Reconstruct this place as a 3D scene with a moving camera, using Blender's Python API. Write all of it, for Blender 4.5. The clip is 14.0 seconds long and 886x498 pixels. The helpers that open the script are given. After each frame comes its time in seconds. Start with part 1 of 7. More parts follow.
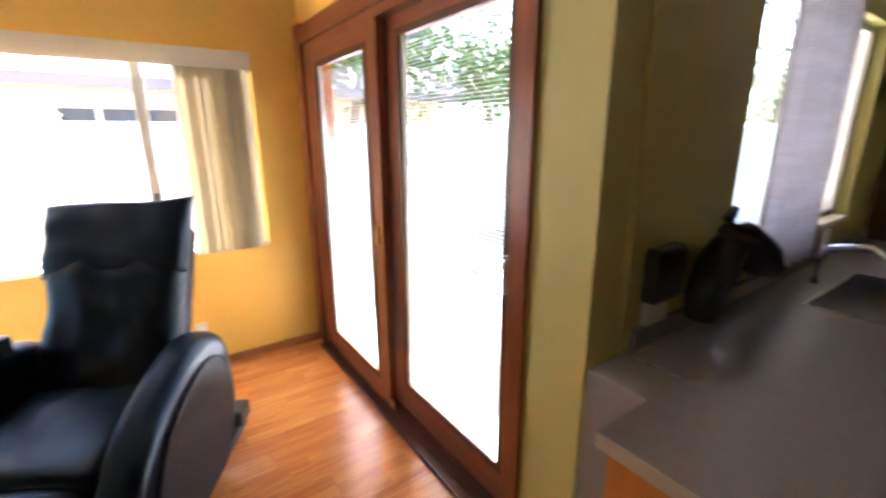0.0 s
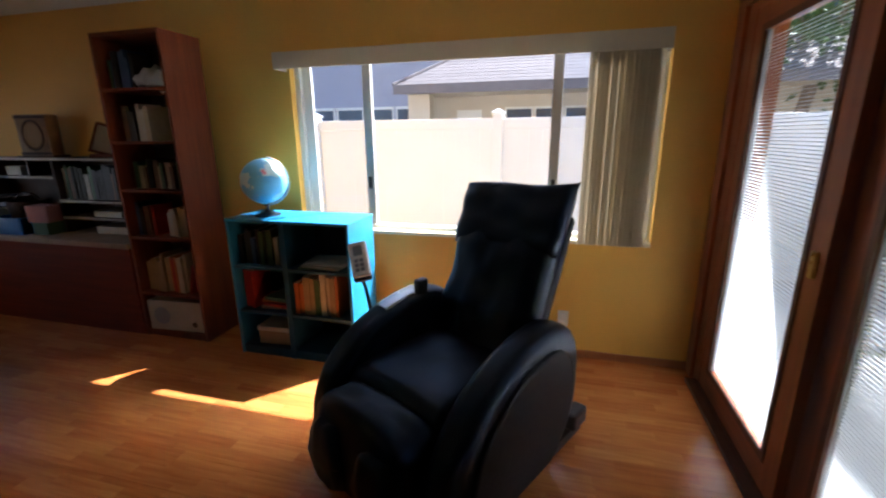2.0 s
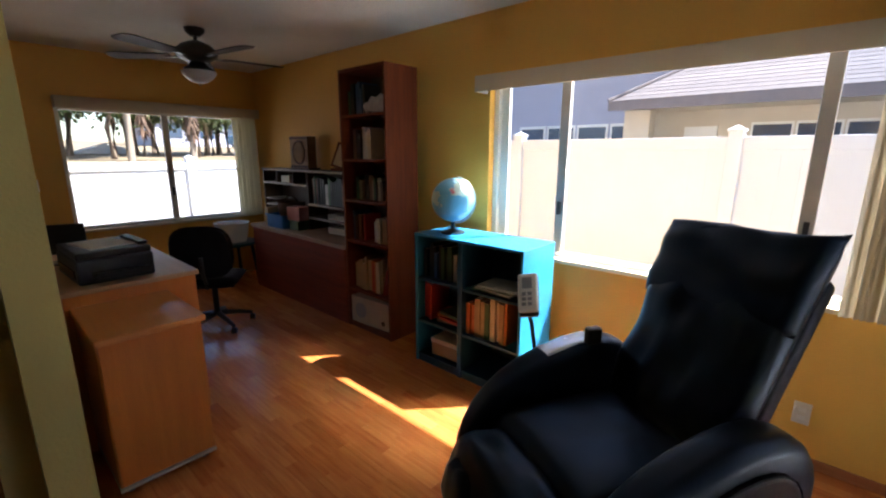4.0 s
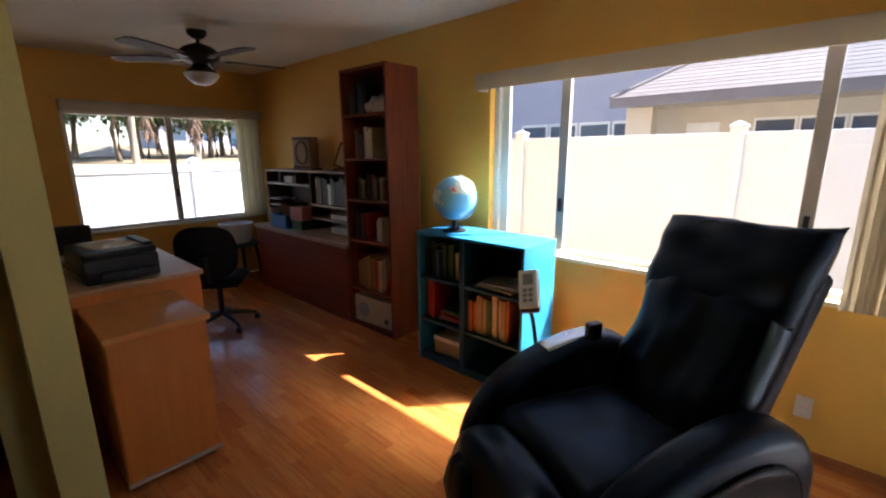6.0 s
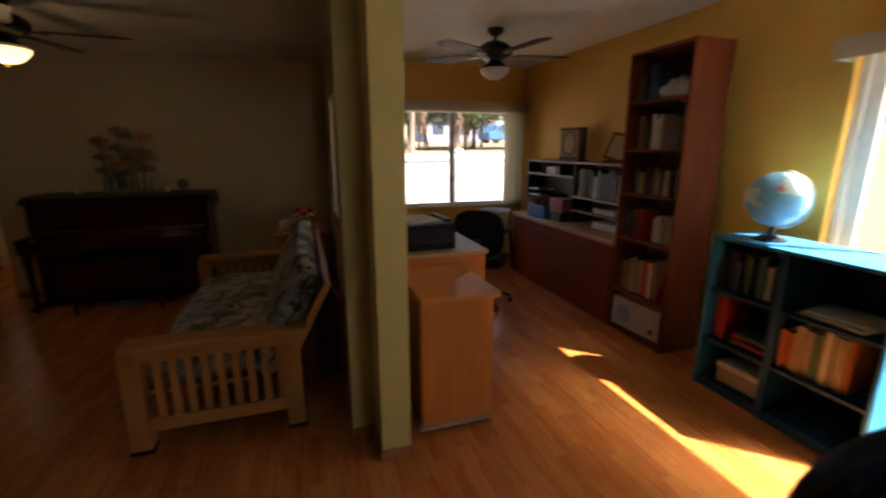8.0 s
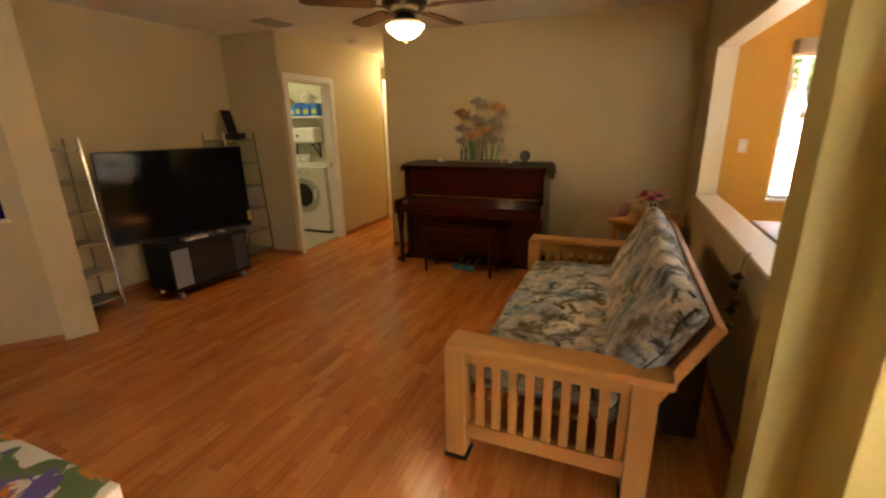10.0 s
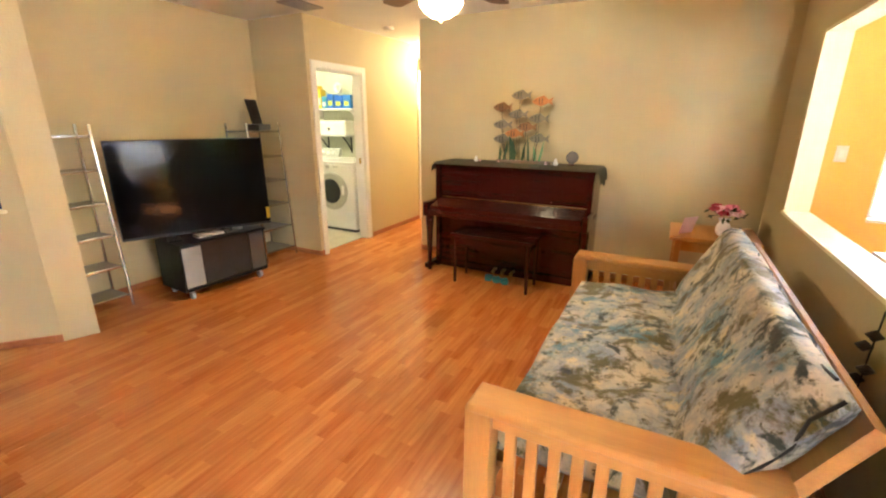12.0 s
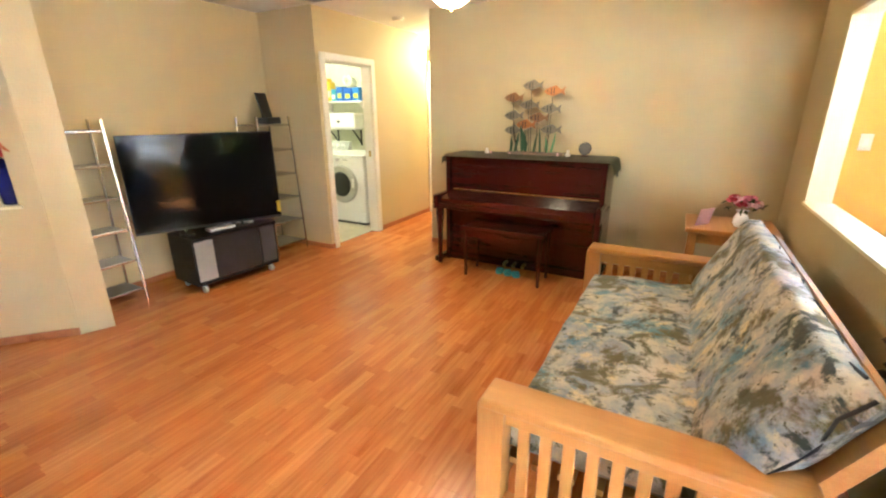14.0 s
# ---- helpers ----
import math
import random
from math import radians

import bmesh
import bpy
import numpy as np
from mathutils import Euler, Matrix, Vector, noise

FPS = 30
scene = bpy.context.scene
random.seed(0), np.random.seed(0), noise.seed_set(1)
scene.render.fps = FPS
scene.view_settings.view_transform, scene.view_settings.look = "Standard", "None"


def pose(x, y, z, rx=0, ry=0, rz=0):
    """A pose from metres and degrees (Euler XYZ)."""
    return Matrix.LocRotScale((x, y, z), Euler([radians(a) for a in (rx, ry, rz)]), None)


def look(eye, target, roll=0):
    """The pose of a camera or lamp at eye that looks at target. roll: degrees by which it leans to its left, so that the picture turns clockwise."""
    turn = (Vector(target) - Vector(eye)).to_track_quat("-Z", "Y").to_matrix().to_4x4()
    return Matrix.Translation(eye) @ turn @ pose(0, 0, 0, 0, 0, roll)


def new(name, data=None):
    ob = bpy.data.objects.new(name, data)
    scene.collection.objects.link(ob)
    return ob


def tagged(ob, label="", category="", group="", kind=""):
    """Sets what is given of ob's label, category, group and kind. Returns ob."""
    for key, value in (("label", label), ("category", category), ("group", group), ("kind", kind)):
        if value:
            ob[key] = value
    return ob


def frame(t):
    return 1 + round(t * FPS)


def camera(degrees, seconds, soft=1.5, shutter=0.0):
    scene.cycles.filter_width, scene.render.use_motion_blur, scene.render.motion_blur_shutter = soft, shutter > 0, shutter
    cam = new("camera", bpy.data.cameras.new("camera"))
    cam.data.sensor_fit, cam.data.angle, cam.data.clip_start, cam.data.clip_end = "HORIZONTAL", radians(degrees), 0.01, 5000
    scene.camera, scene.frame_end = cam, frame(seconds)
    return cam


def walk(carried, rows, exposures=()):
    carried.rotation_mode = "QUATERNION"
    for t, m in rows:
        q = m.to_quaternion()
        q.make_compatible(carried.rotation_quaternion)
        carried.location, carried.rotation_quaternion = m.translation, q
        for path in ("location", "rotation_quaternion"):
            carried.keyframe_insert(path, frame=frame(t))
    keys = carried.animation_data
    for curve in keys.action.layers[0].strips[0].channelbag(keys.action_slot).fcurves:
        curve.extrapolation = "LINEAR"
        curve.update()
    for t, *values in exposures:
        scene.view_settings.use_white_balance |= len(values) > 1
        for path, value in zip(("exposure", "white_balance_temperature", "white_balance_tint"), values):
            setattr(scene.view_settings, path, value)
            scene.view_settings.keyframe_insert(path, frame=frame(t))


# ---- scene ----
cam = camera(91.8, 14.0, soft=2.2, shutter=0.5)
PATH = [
    (0, (0.433, 0.245, 1.574), (1.528, 1.837, 1.055), -0.3),
    (0.5, (0.385, 0.32, 1.541), (1.067, 2.141, 1.072), -0.5),
    (1, (0.378, 0.407, 1.521), (0.548, 2.346, 1.061), -1.2),
    (1.5, (0.465, 0.451, 1.518), (0.205, 2.371, 1.025), 0.2),
    (2, (0.512, 0.527, 1.512), (0.013, 2.395, 1.0), -0.5),
    (2.5, (0.515, 0.647, 1.533), (-0.208, 2.451, 1.059), 0.7),
    (3, (0.499, 0.717, 1.54), (-0.564, 2.352, 1.1), 0.2),
    (3.5, (0.524, 0.77, 1.546), (-0.772, 2.229, 1.108), 0.6),
    (6, (0.569, 0.763, 1.539), (-0.748, 2.202, 1.098), -0.4),
    (6.5, (0.559, 0.759, 1.543), (-0.812, 2.149, 1.105), -0.3),
    (7, (0.534, 0.722, 1.527), (-0.928, 2.019, 1.103), 0.8),
    (7.5, (0.432, 0.636, 1.517), (-1.261, 1.589, 1.043), 0.0),
    (8, (0.305, 0.523, 1.509), (-1.547, 1.121, 1.045), 0.0),
    (8.5, (0.177, 0.407, 1.507), (-1.746, 0.664, 1.02), 0.3),
    (9, (0.006, 0.332, 1.476), (-1.92, 0.155, 0.964), -0.2),
    (9.2, (-0.099, 0.319, 1.479), (-2.0, -0.021, 0.957), -0.8),
    (11.3, (-0.755, 0.135, 1.457), (-2.426, -0.799, 0.88), 1.2),
    (11.5, (-0.804, 0.129, 1.459), (-2.474, -0.807, 0.882), 1.7),
    (12, (-0.831, 0.1, 1.453), (-2.532, -0.779, 0.875), 0.2),
    (12.5, (-0.833, 0.09, 1.453), (-2.526, -0.787, 0.849), 0.3),
    (13, (-0.839, 0.085, 1.45), (-2.52, -0.804, 0.829), -0.1),
    (13.5, (-0.847, 0.082, 1.447), (-2.523, -0.822, 0.839), -0.0),
    (14, (-0.85, 0.083, 1.45), (-2.52, -0.832, 0.839), -0.4),
]
walk(cam, [(t, look(eye, target, roll)) for t, eye, target, roll in PATH],
     exposures=[(0.0, 4.2, 6300, 13), (0.5, 3.2, 6200, 13), (0.9, 2.65, 5900, 12), (1.4, 2.0, 5800, 11), (3.5, 2.1, 6100, 12), (6.0, 2.2, 6300, 13), (7.0, 2.2, 6400, 14),
                (8.0, 2.3, 7400, 18), (8.6, 3.1, 7900, 19), (9.2, 4.1, 8500, 18), (11.3, 6.3, 7000, 10), (12.2, 6.85, 6200, 8), (13.2, 6.95, 5800, 5), (14.0, 6.95, 5800, 5)])

# ---- world and lights ----
world = bpy.data.worlds.new("world")
scene.world = world
world.use_nodes = True
wn = world.node_tree.nodes
sky = wn.new("ShaderNodeTexSky")
sky.sky_type, sky.sun_disc = "NISHITA", False
SUN = Vector((0.48, 0.54, 1.0)).normalized()
sky.sun_elevation = math.asin(SUN.z)
sky.sun_rotation = math.atan2(SUN.x, SUN.y)
world.node_tree.links.new(sky.outputs[0], wn["Background"].inputs[0])
wn["Background"].inputs[1].default_value = 0.085
sun = new("sun", bpy.data.lights.new("sun", "SUN"))
sun.data.energy, sun.data.angle, sun.data.color = 5.0, radians(0.5), (1.0, 0.975, 0.94)
sun.matrix_world = look(SUN * 30, (0, 0, 0))


def bulb(name, x, y, z, watts, color, r=0.05):
    ob = new(name, bpy.data.lights.new(name, "POINT"))
    ob.data.energy, ob.data.color, ob.data.shadow_soft_size = watts, color, r
    ob.location = (x, y, z)
    return ob


# ---- materials ----
def mat(name, c1, c2=None, scale=6.0, rough=0.6, metal=0.0, bump=0.0, bscale=120.0, stretch=(1, 1, 1), coat=0.0,
        fine=0.25, coords="Object", detail=5.0, rvar=0.12, per_object=0.0, spec=0.5):
    """A surface with two scales of colour variation, grain relief and uneven gloss."""
    m = bpy.data.materials.new(name)
    m.use_nodes = True
    n, l = m.node_tree.nodes, m.node_tree.links
    b = n["Principled BSDF"]
    c2 = c2 or tuple(0.82 * c for c in c1)
    tc, mp = n.new("ShaderNodeTexCoord"), n.new("ShaderNodeMapping")
    mp.inputs["Scale"].default_value = stretch
    l.new(tc.outputs[coords], mp.inputs[0])
    big, small = n.new("ShaderNodeTexNoise"), n.new("ShaderNodeTexNoise")
    for t, s, d in ((big, scale, detail), (small, scale * 9, 4.0)):
        t.inputs["Scale"].default_value, t.inputs["Detail"].default_value = s, d
        l.new(mp.outputs[0], t.inputs[0])
    mix = n.new("ShaderNodeMix")
    mix.data_type = "FLOAT"
    mix.inputs[0].default_value = fine
    l.new(big.outputs[0], mix.inputs[2])
    l.new(small.outputs[0], mix.inputs[3])
    ramp = n.new("ShaderNodeValToRGB")
    ramp.color_ramp.elements[0].position, ramp.color_ramp.elements[1].position = 0.32, 0.68
    ramp.color_ramp.elements[0].color, ramp.color_ramp.elements[1].color = (*c2, 1), (*c1, 1)
    l.new(mix.outputs[0], ramp.inputs[0])
    out = ramp.outputs[0]
    if per_object:
        oi, hsv, mr = n.new("ShaderNodeObjectInfo"), n.new("ShaderNodeHueSaturation"), n.new("ShaderNodeMapRange")
        mr.inputs[3].default_value, mr.inputs[4].default_value = 1 - per_object, 1 + per_object
        l.new(oi.outputs["Random"], mr.inputs[0])
        l.new(mr.outputs[0], hsv.inputs["Value"])
        l.new(out, hsv.inputs["Color"])
        out = hsv.outputs[0]
    l.new(out, b.inputs["Base Color"])
    rr = n.new("ShaderNodeMapRange")
    rr.inputs[3].default_value, rr.inputs[4].default_value = max(0.02, rough - rvar), min(1, rough + rvar)
    l.new(small.outputs[0], rr.inputs[0])
    l.new(rr.outputs[0], b.inputs["Roughness"])
    b.inputs["Metallic"].default_value = metal
    b.inputs["Coat Weight"].default_value, b.inputs["Coat Roughness"].default_value = coat, 0.08
    b.inputs["Specular IOR Level"].default_value = spec
    if bump:
        bt, bp = n.new("ShaderNodeTexNoise"), n.new("ShaderNodeBump")
        bt.inputs["Scale"].default_value, bt.inputs["Detail"].default_value = bscale, 4.0
        l.new(mp.outputs[0], bt.inputs[0])
        l.new(bt.outputs[0], bp.inputs["Height"])
        bp.inputs["Strength"].default_value, bp.inputs["Distance"].default_value = bump, 0.01
        l.new(bp.outputs[0], b.inputs["Normal"])
    return m


def wood(name, c1, c2, axis="x", rough=0.4, coat=0.15, scale=3.0):
    st = {"x": (0.7, 9, 9), "y": (9, 0.7, 9), "z": (9, 9, 0.7)}[axis]
    return mat(name, c1, c2, scale=scale, rough=rough, stretch=st, bump=0.06, bscale=14, coat=coat, fine=0.4, spec=0.35)


def glow(name, color, strength):
    m = bpy.data.materials.new(name)
    m.use_nodes = True
    b = m.node_tree.nodes["Principled BSDF"]
    b.inputs["Base Color"].default_value = (0.8, 0.8, 0.78, 1)
    b.inputs["Emission Color"].default_value, b.inputs["Emission Strength"].default_value = (*color, 1), strength
    return m


def glass(name, tint=(1, 1, 1), rough=0.0):
    m = bpy.data.materials.new(name)
    m.use_nodes = True
    b = m.node_tree.nodes["Principled BSDF"]
    b.inputs["Base Color"].default_value = (*tint, 1)
    b.inputs["Transmission Weight"].default_value, b.inputs["Roughness"].default_value, b.inputs["IOR"].default_value = 1.0, rough, 1.1
    return m


def laminate(name):
    """Three-strip laminate: each strip block has its own tone, with long grain."""
    m = bpy.data.materials.new(name)
    m.use_nodes = True
    n, l = m.node_tree.nodes, m.node_tree.links
    b = n["Principled BSDF"]

    def math_node(op, a, c):
        q = n.new("ShaderNodeMath")
        q.operation = op
        for i, v in enumerate((a, c)):
            if isinstance(v, (int, float)):
                q.inputs[i].default_value = v
            elif v is not None:
                l.new(v, q.inputs[i])
        return q.outputs[0]

    geo, sep = n.new("ShaderNodeNewGeometry"), n.new("ShaderNodeSeparateXYZ")
    l.new(geo.outputs["Position"], sep.inputs[0])
    row = math_node("FLOOR", math_node("DIVIDE", sep.outputs[1], 0.065), None)
    w1 = n.new("ShaderNodeTexWhiteNoise")
    w1.noise_dimensions = "1D"
    l.new(row, w1.inputs["W"])
    col = math_node("FLOOR", math_node("ADD", math_node("DIVIDE", sep.outputs[0], 0.36), math_node("MULTIPLY", w1.outputs[0], 7.0)), None)
    w2, comb = n.new("ShaderNodeTexWhiteNoise"), n.new("ShaderNodeCombineXYZ")
    l.new(row, comb.inputs[0])
    l.new(col, comb.inputs[1])
    l.new(comb.outputs[0], w2.inputs[0])
    mp, grain = n.new("ShaderNodeMapping"), n.new("ShaderNodeTexNoise")
    mp.inputs["Scale"].default_value = (1.6, 22, 1)
    off = n.new("ShaderNodeCombineXYZ")
    l.new(math_node("MULTIPLY", w2.outputs[0], 40.0), off.inputs[0])
    l.new(off.outputs[0], mp.inputs["Location"])
    l.new(geo.outputs["Position"], mp.inputs[0])
    l.new(mp.outputs[0], grain.inputs[0])
    grain.inputs["Scale"].default_value, grain.inputs["Detail"].default_value = 2.2, 6.0
    tone = math_node("ADD", math_node("MULTIPLY", w2.outputs[0], 0.30), math_node("MULTIPLY", grain.outputs[0], 0.72))
    ramp = n.new("ShaderNodeValToRGB")
    e = ramp.color_ramp.elements
    e[0].position, e[0].color = 0.2, (0.36, 0.098, 0.022, 1)
    e[1].position, e[1].color = 0.8, (0.64, 0.255, 0.072, 1)
    k = e.new(0.5)
    k.color = (0.51, 0.17, 0.042, 1)
    l.new(tone, ramp.inputs[0])
    l.new(ramp.outputs[0], b.inputs["Base Color"])
    smear = n.new("ShaderNodeTexNoise")
    smear.inputs["Scale"].default_value = 3.5
    rr = n.new("ShaderNodeMapRange")
    rr.inputs[3].default_value, rr.inputs[4].default_value = 0.15, 0.30
    l.new(smear.outputs[0], rr.inputs[0])
    l.new(rr.outputs[0], b.inputs["Roughness"])
    bp = n.new("ShaderNodeBump")
    bp.inputs["Strength"].default_value, bp.inputs["Distance"].default_value = 0.05, 0.004
    l.new(grain.outputs[0], bp.inputs["Height"])
    l.new(bp.outputs[0], b.inputs["Normal"])
    return m


def floral(name):
    """Printed cotton: cream ground, blue-green washes, dark leafy blots."""
    m = bpy.data.materials.new(name)
    m.use_nodes = True
    n, l = m.node_tree.nodes, m.node_tree.links
    b = n["Principled BSDF"]
    tc = n.new("ShaderNodeTexCoord")

    def layer(scale, lo, hi, c0, c1, detail=3.0, dist=0.0, base=None, wide=(1, 1, 1)):
        mp, t, r = n.new("ShaderNodeMapping"), n.new("ShaderNodeTexNoise"), n.new("ShaderNodeValToRGB")
        mp.inputs["Location"].default_value = (scale * 1.7, scale * 0.3, scale)
        mp.inputs["Scale"].default_value = wide
        l.new(tc.outputs["Object"], mp.inputs[0])
        l.new(mp.outputs[0], t.inputs[0])
        t.inputs["Scale"].default_value, t.inputs["Detail"].default_value, t.inputs["Distortion"].default_value = scale, detail, 0.25 * dist
        t.inputs["Roughness"].default_value = 0.66
        r.color_ramp.elements[0].position, r.color_ramp.elements[1].position = lo, hi
        l.new(t.outputs[0], r.inputs[0])
        if base is None:
            r.color_ramp.elements[0].color, r.color_ramp.elements[1].color = (*c0, 1), (*c1, 1)
            return r.outputs[0]
        mx = n.new("ShaderNodeMix")
        mx.data_type = "RGBA"
        l.new(r.outputs[0], mx.inputs[0])
        l.new(base, mx.inputs[6])
        mx.inputs[7].default_value = (*c1, 1)
        return mx.outputs[2]

    c = layer(6.0, 0.40, 0.59, (0.26, 0.29, 0.34), (0.58, 0.52, 0.41), detail=5.0)
    c = layer(3.6, 0.505, 0.62, None, (0.09, 0.21, 0.28), base=c, dist=1.0, detail=6.0)
    c = layer(9.5, 0.55, 0.66, None, (0.64, 0.53, 0.32), base=c, dist=0.5, detail=6.0)
    c = layer(6.8, 0.51, 0.59, None, (0.11, 0.095, 0.035), base=c, detail=9.0, dist=1.2)
    c = layer(9.0, 0.55, 0.62, None, (0.035, 0.05, 0.045), base=c, detail=9.0, dist=1.2)
    c = layer(34.0, 0.585, 0.66, None, (0.07, 0.065, 0.03), base=c, detail=6.0, dist=2.0)
    l.new(c, b.inputs["Base Color"])
    b.inputs["Roughness"].default_value = 0.85
    b.inputs["Sheen Weight"].default_value = 0.15
    wv, bp = n.new("ShaderNodeTexNoise"), n.new("ShaderNodeBump")
    wv.inputs["Scale"].default_value, wv.inputs["Detail"].default_value = 11.0, 6.0
    l.new(tc.outputs["Object"], wv.inputs[0])
    l.new(wv.outputs[0], bp.inputs["Height"])
    bp.inputs["Strength"].default_value, bp.inputs["Distance"].default_value = 0.5, 0.03
    l.new(bp.outputs[0], b.inputs["Normal"])
    return m


def earth(name):
    """A printed globe: pale blue seas with pale and reddish lands."""
    m = mat(name, (0.22, 0.56, 0.72), (0.16, 0.47, 0.66), scale=3, rough=0.35)
    n, l = m.node_tree.nodes, m.node_tree.links
    tc, t, r, mx = n.new("ShaderNodeTexCoord"), n.new("ShaderNodeTexNoise"), n.new("ShaderNodeValToRGB"), n.new("ShaderNodeMix")
    t.inputs["Scale"].default_value, t.inputs["Detail"].default_value = 7.5, 5.0
    l.new(tc.outputs["Object"], t.inputs[0])
    r.color_ramp.elements[0].position, r.color_ramp.elements[1].position = 0.53, 0.55
    l.new(t.outputs[0], r.inputs[0])
    t2, r2 = n.new("ShaderNodeTexNoise"), n.new("ShaderNodeValToRGB")
    t2.inputs["Scale"].default_value = 11.0
    l.new(tc.outputs["Object"], t2.inputs[0])
    for p, c in ((0.3, (0.50, 0.70, 0.66, 1)), (0.58, (0.62, 0.72, 0.62, 1)), (0.64, (0.62, 0.12, 0.14, 1))):
        e = r2.color_ramp.elements.new(p)
        e.color = c
    r2.color_ramp.elements.remove(r2.color_ramp.elements[0])
    l.new(t2.outputs[0], r2.inputs[0])
    mx.data_type = "RGBA"
    b = n["Principled BSDF"]
    l.new(r.outputs[0], mx.inputs[0])
    l.new(b.inputs["Base Color"].links[0].from_socket, mx.inputs[6])
    l.new(r2.outputs[0], mx.inputs[7])
    l.new(mx.outputs[2], b.inputs["Base Color"])
    return m


M_ORANGE = mat("orange_paint", (0.79, 0.455, 0.088), (0.75, 0.425, 0.08), scale=1.3, rough=0.6, bump=0.22, bscale=70, spec=0.35)
M_CREAM = mat("cream_paint", (0.55, 0.445, 0.255), (0.52, 0.415, 0.235), scale=1.3, rough=0.6, bump=0.22, bscale=70, spec=0.35)
M_PALE = mat("pale_yellow_paint", (0.58, 0.50, 0.165), (0.54, 0.465, 0.15), scale=1.6, rough=0.55, bump=0.2, bscale=70)
M_CEIL = mat("ceiling_texture", (0.78, 0.75, 0.68), (0.72, 0.69, 0.62), scale=3, rough=0.9, bump=0.6, bscale=55)
M_WHITE = mat("white_trim_paint", (0.80, 0.78, 0.72), (0.74, 0.72, 0.66), scale=4, rough=0.45)
M_SILL = mat("cream_sill_paint", (0.82, 0.74, 0.52), (0.78, 0.70, 0.48), scale=4, rough=0.45)
M_FLOOR = laminate("three_strip_laminate")
M_UNDER = mat("floor_joint_shadow", (0.10, 0.035, 0.012), rough=0.7)
M_TILE = mat("beige_floor_tile", (0.56, 0.52, 0.40), (0.48, 0.44, 0.33), scale=5, rough=0.4, bump=0.05, per_object=0.08)
M_DOORWOOD = wood("red_brown_door_wood", (0.31, 0.092, 0.032), (0.17, 0.044, 0.015), "z", 0.35, 0.3)
M_DOORWOOD_Y = wood("red_brown_door_rail_wood", (0.31, 0.092, 0.032), (0.17, 0.044, 0.015), "y", 0.35, 0.3)
M_DOORDARK = wood("dark_brown_sash_wood", (0.11, 0.033, 0.013), (0.06, 0.018, 0.008), "z", 0.4, 0.15)
M_BASEB = wood("baseboard_wood", (0.46, 0.17, 0.06), (0.32, 0.10, 0.035), "x", 0.4, 0.1)
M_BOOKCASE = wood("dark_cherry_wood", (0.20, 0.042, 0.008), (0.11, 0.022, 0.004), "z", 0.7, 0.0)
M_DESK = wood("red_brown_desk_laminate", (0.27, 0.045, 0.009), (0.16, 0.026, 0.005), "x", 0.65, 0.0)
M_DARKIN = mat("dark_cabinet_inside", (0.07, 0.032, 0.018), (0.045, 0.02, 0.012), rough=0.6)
M_MAPLE = wood("orange_maple_veneer", (0.58, 0.20, 0.033), (0.47, 0.15, 0.024), "z", 0.42, 0.1)
M_MAPLE_TOP = wood("orange_maple_top", (0.58, 0.235, 0.055), (0.48, 0.18, 0.038), "x", 0.4, 0.15)
# Made-up dark brown for the unseen closing walls.
M_UNSEEN = wood("dark_unseen_wall", (0.16, 0.075, 0.035), (0.10, 0.045, 0.02), "z", 0.5, 0.0)
M_PINE = wood("honey_pine_wood", (0.57, 0.27, 0.075), (0.46, 0.205, 0.05), "x", 0.42, 0.15)
M_PINE_Y = wood("honey_pine_cross_wood", (0.57, 0.27, 0.075), (0.46, 0.205, 0.05), "y", 0.42, 0.15)
M_PINE_Z = wood("honey_pine_upright_wood", (0.57, 0.27, 0.075), (0.46, 0.205, 0.05), "z", 0.42, 0.15)
# Blue sky sheen put into the leather's base colour and specular tint.
M_LEATHER = mat("black_leather", (0.0036, 0.0060, 0.0135), (0.0022, 0.0036, 0.008), scale=5, rough=0.36, bump=0.10, bscale=9, spec=0.30, rvar=0.05)
M_LEATHER.node_tree.nodes["Principled BSDF"].inputs["Specular Tint"].default_value = (0.55, 0.75, 1.0, 1.0)
M_LEATHER_FLAT = mat("black_moulded_vinyl", (0.005, 0.005, 0.007), (0.0035, 0.0035, 0.005), scale=6, rough=0.5, bump=0.12, bscale=200, spec=0.2)
M_SILVER = mat("silver_plastic", (0.70, 0.72, 0.76), (0.62, 0.64, 0.68), rough=0.22, metal=0.6)
M_BLACK = mat("black_plastic", (0.02, 0.02, 0.022), (0.013, 0.013, 0.014), rough=0.4)
M_PRINTER = mat("black_printer_plastic", (0.007, 0.007, 0.008), (0.005, 0.005, 0.006), rough=0.35, spec=0.3)
M_SATIN = mat("black_satin_board", (0.008, 0.008, 0.009), (0.005, 0.005, 0.006), rough=0.45, spec=0.25)
M_CHAIRCLOTH = mat("black_woven_upholstery", (0.014, 0.014, 0.016), (0.008, 0.008, 0.010), scale=9, rough=0.85, bump=0.3, bscale=180, spec=0.2)
M_GREY = mat("grey_plastic", (0.30, 0.30, 0.31), (0.25, 0.25, 0.26), rough=0.5)
M_LIGHTGREY = mat("light_grey_plastic", (0.76, 0.77, 0.79), (0.68, 0.69, 0.71), rough=0.45)
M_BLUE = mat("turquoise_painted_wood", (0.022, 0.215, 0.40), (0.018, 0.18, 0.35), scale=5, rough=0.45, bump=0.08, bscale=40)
# Shade inside the shelf put into the colours of its boards and back.
M_BLUE_SHADE = mat("shaded_turquoise_board", (0.006, 0.055, 0.11), (0.005, 0.045, 0.09), scale=5, rough=0.5)
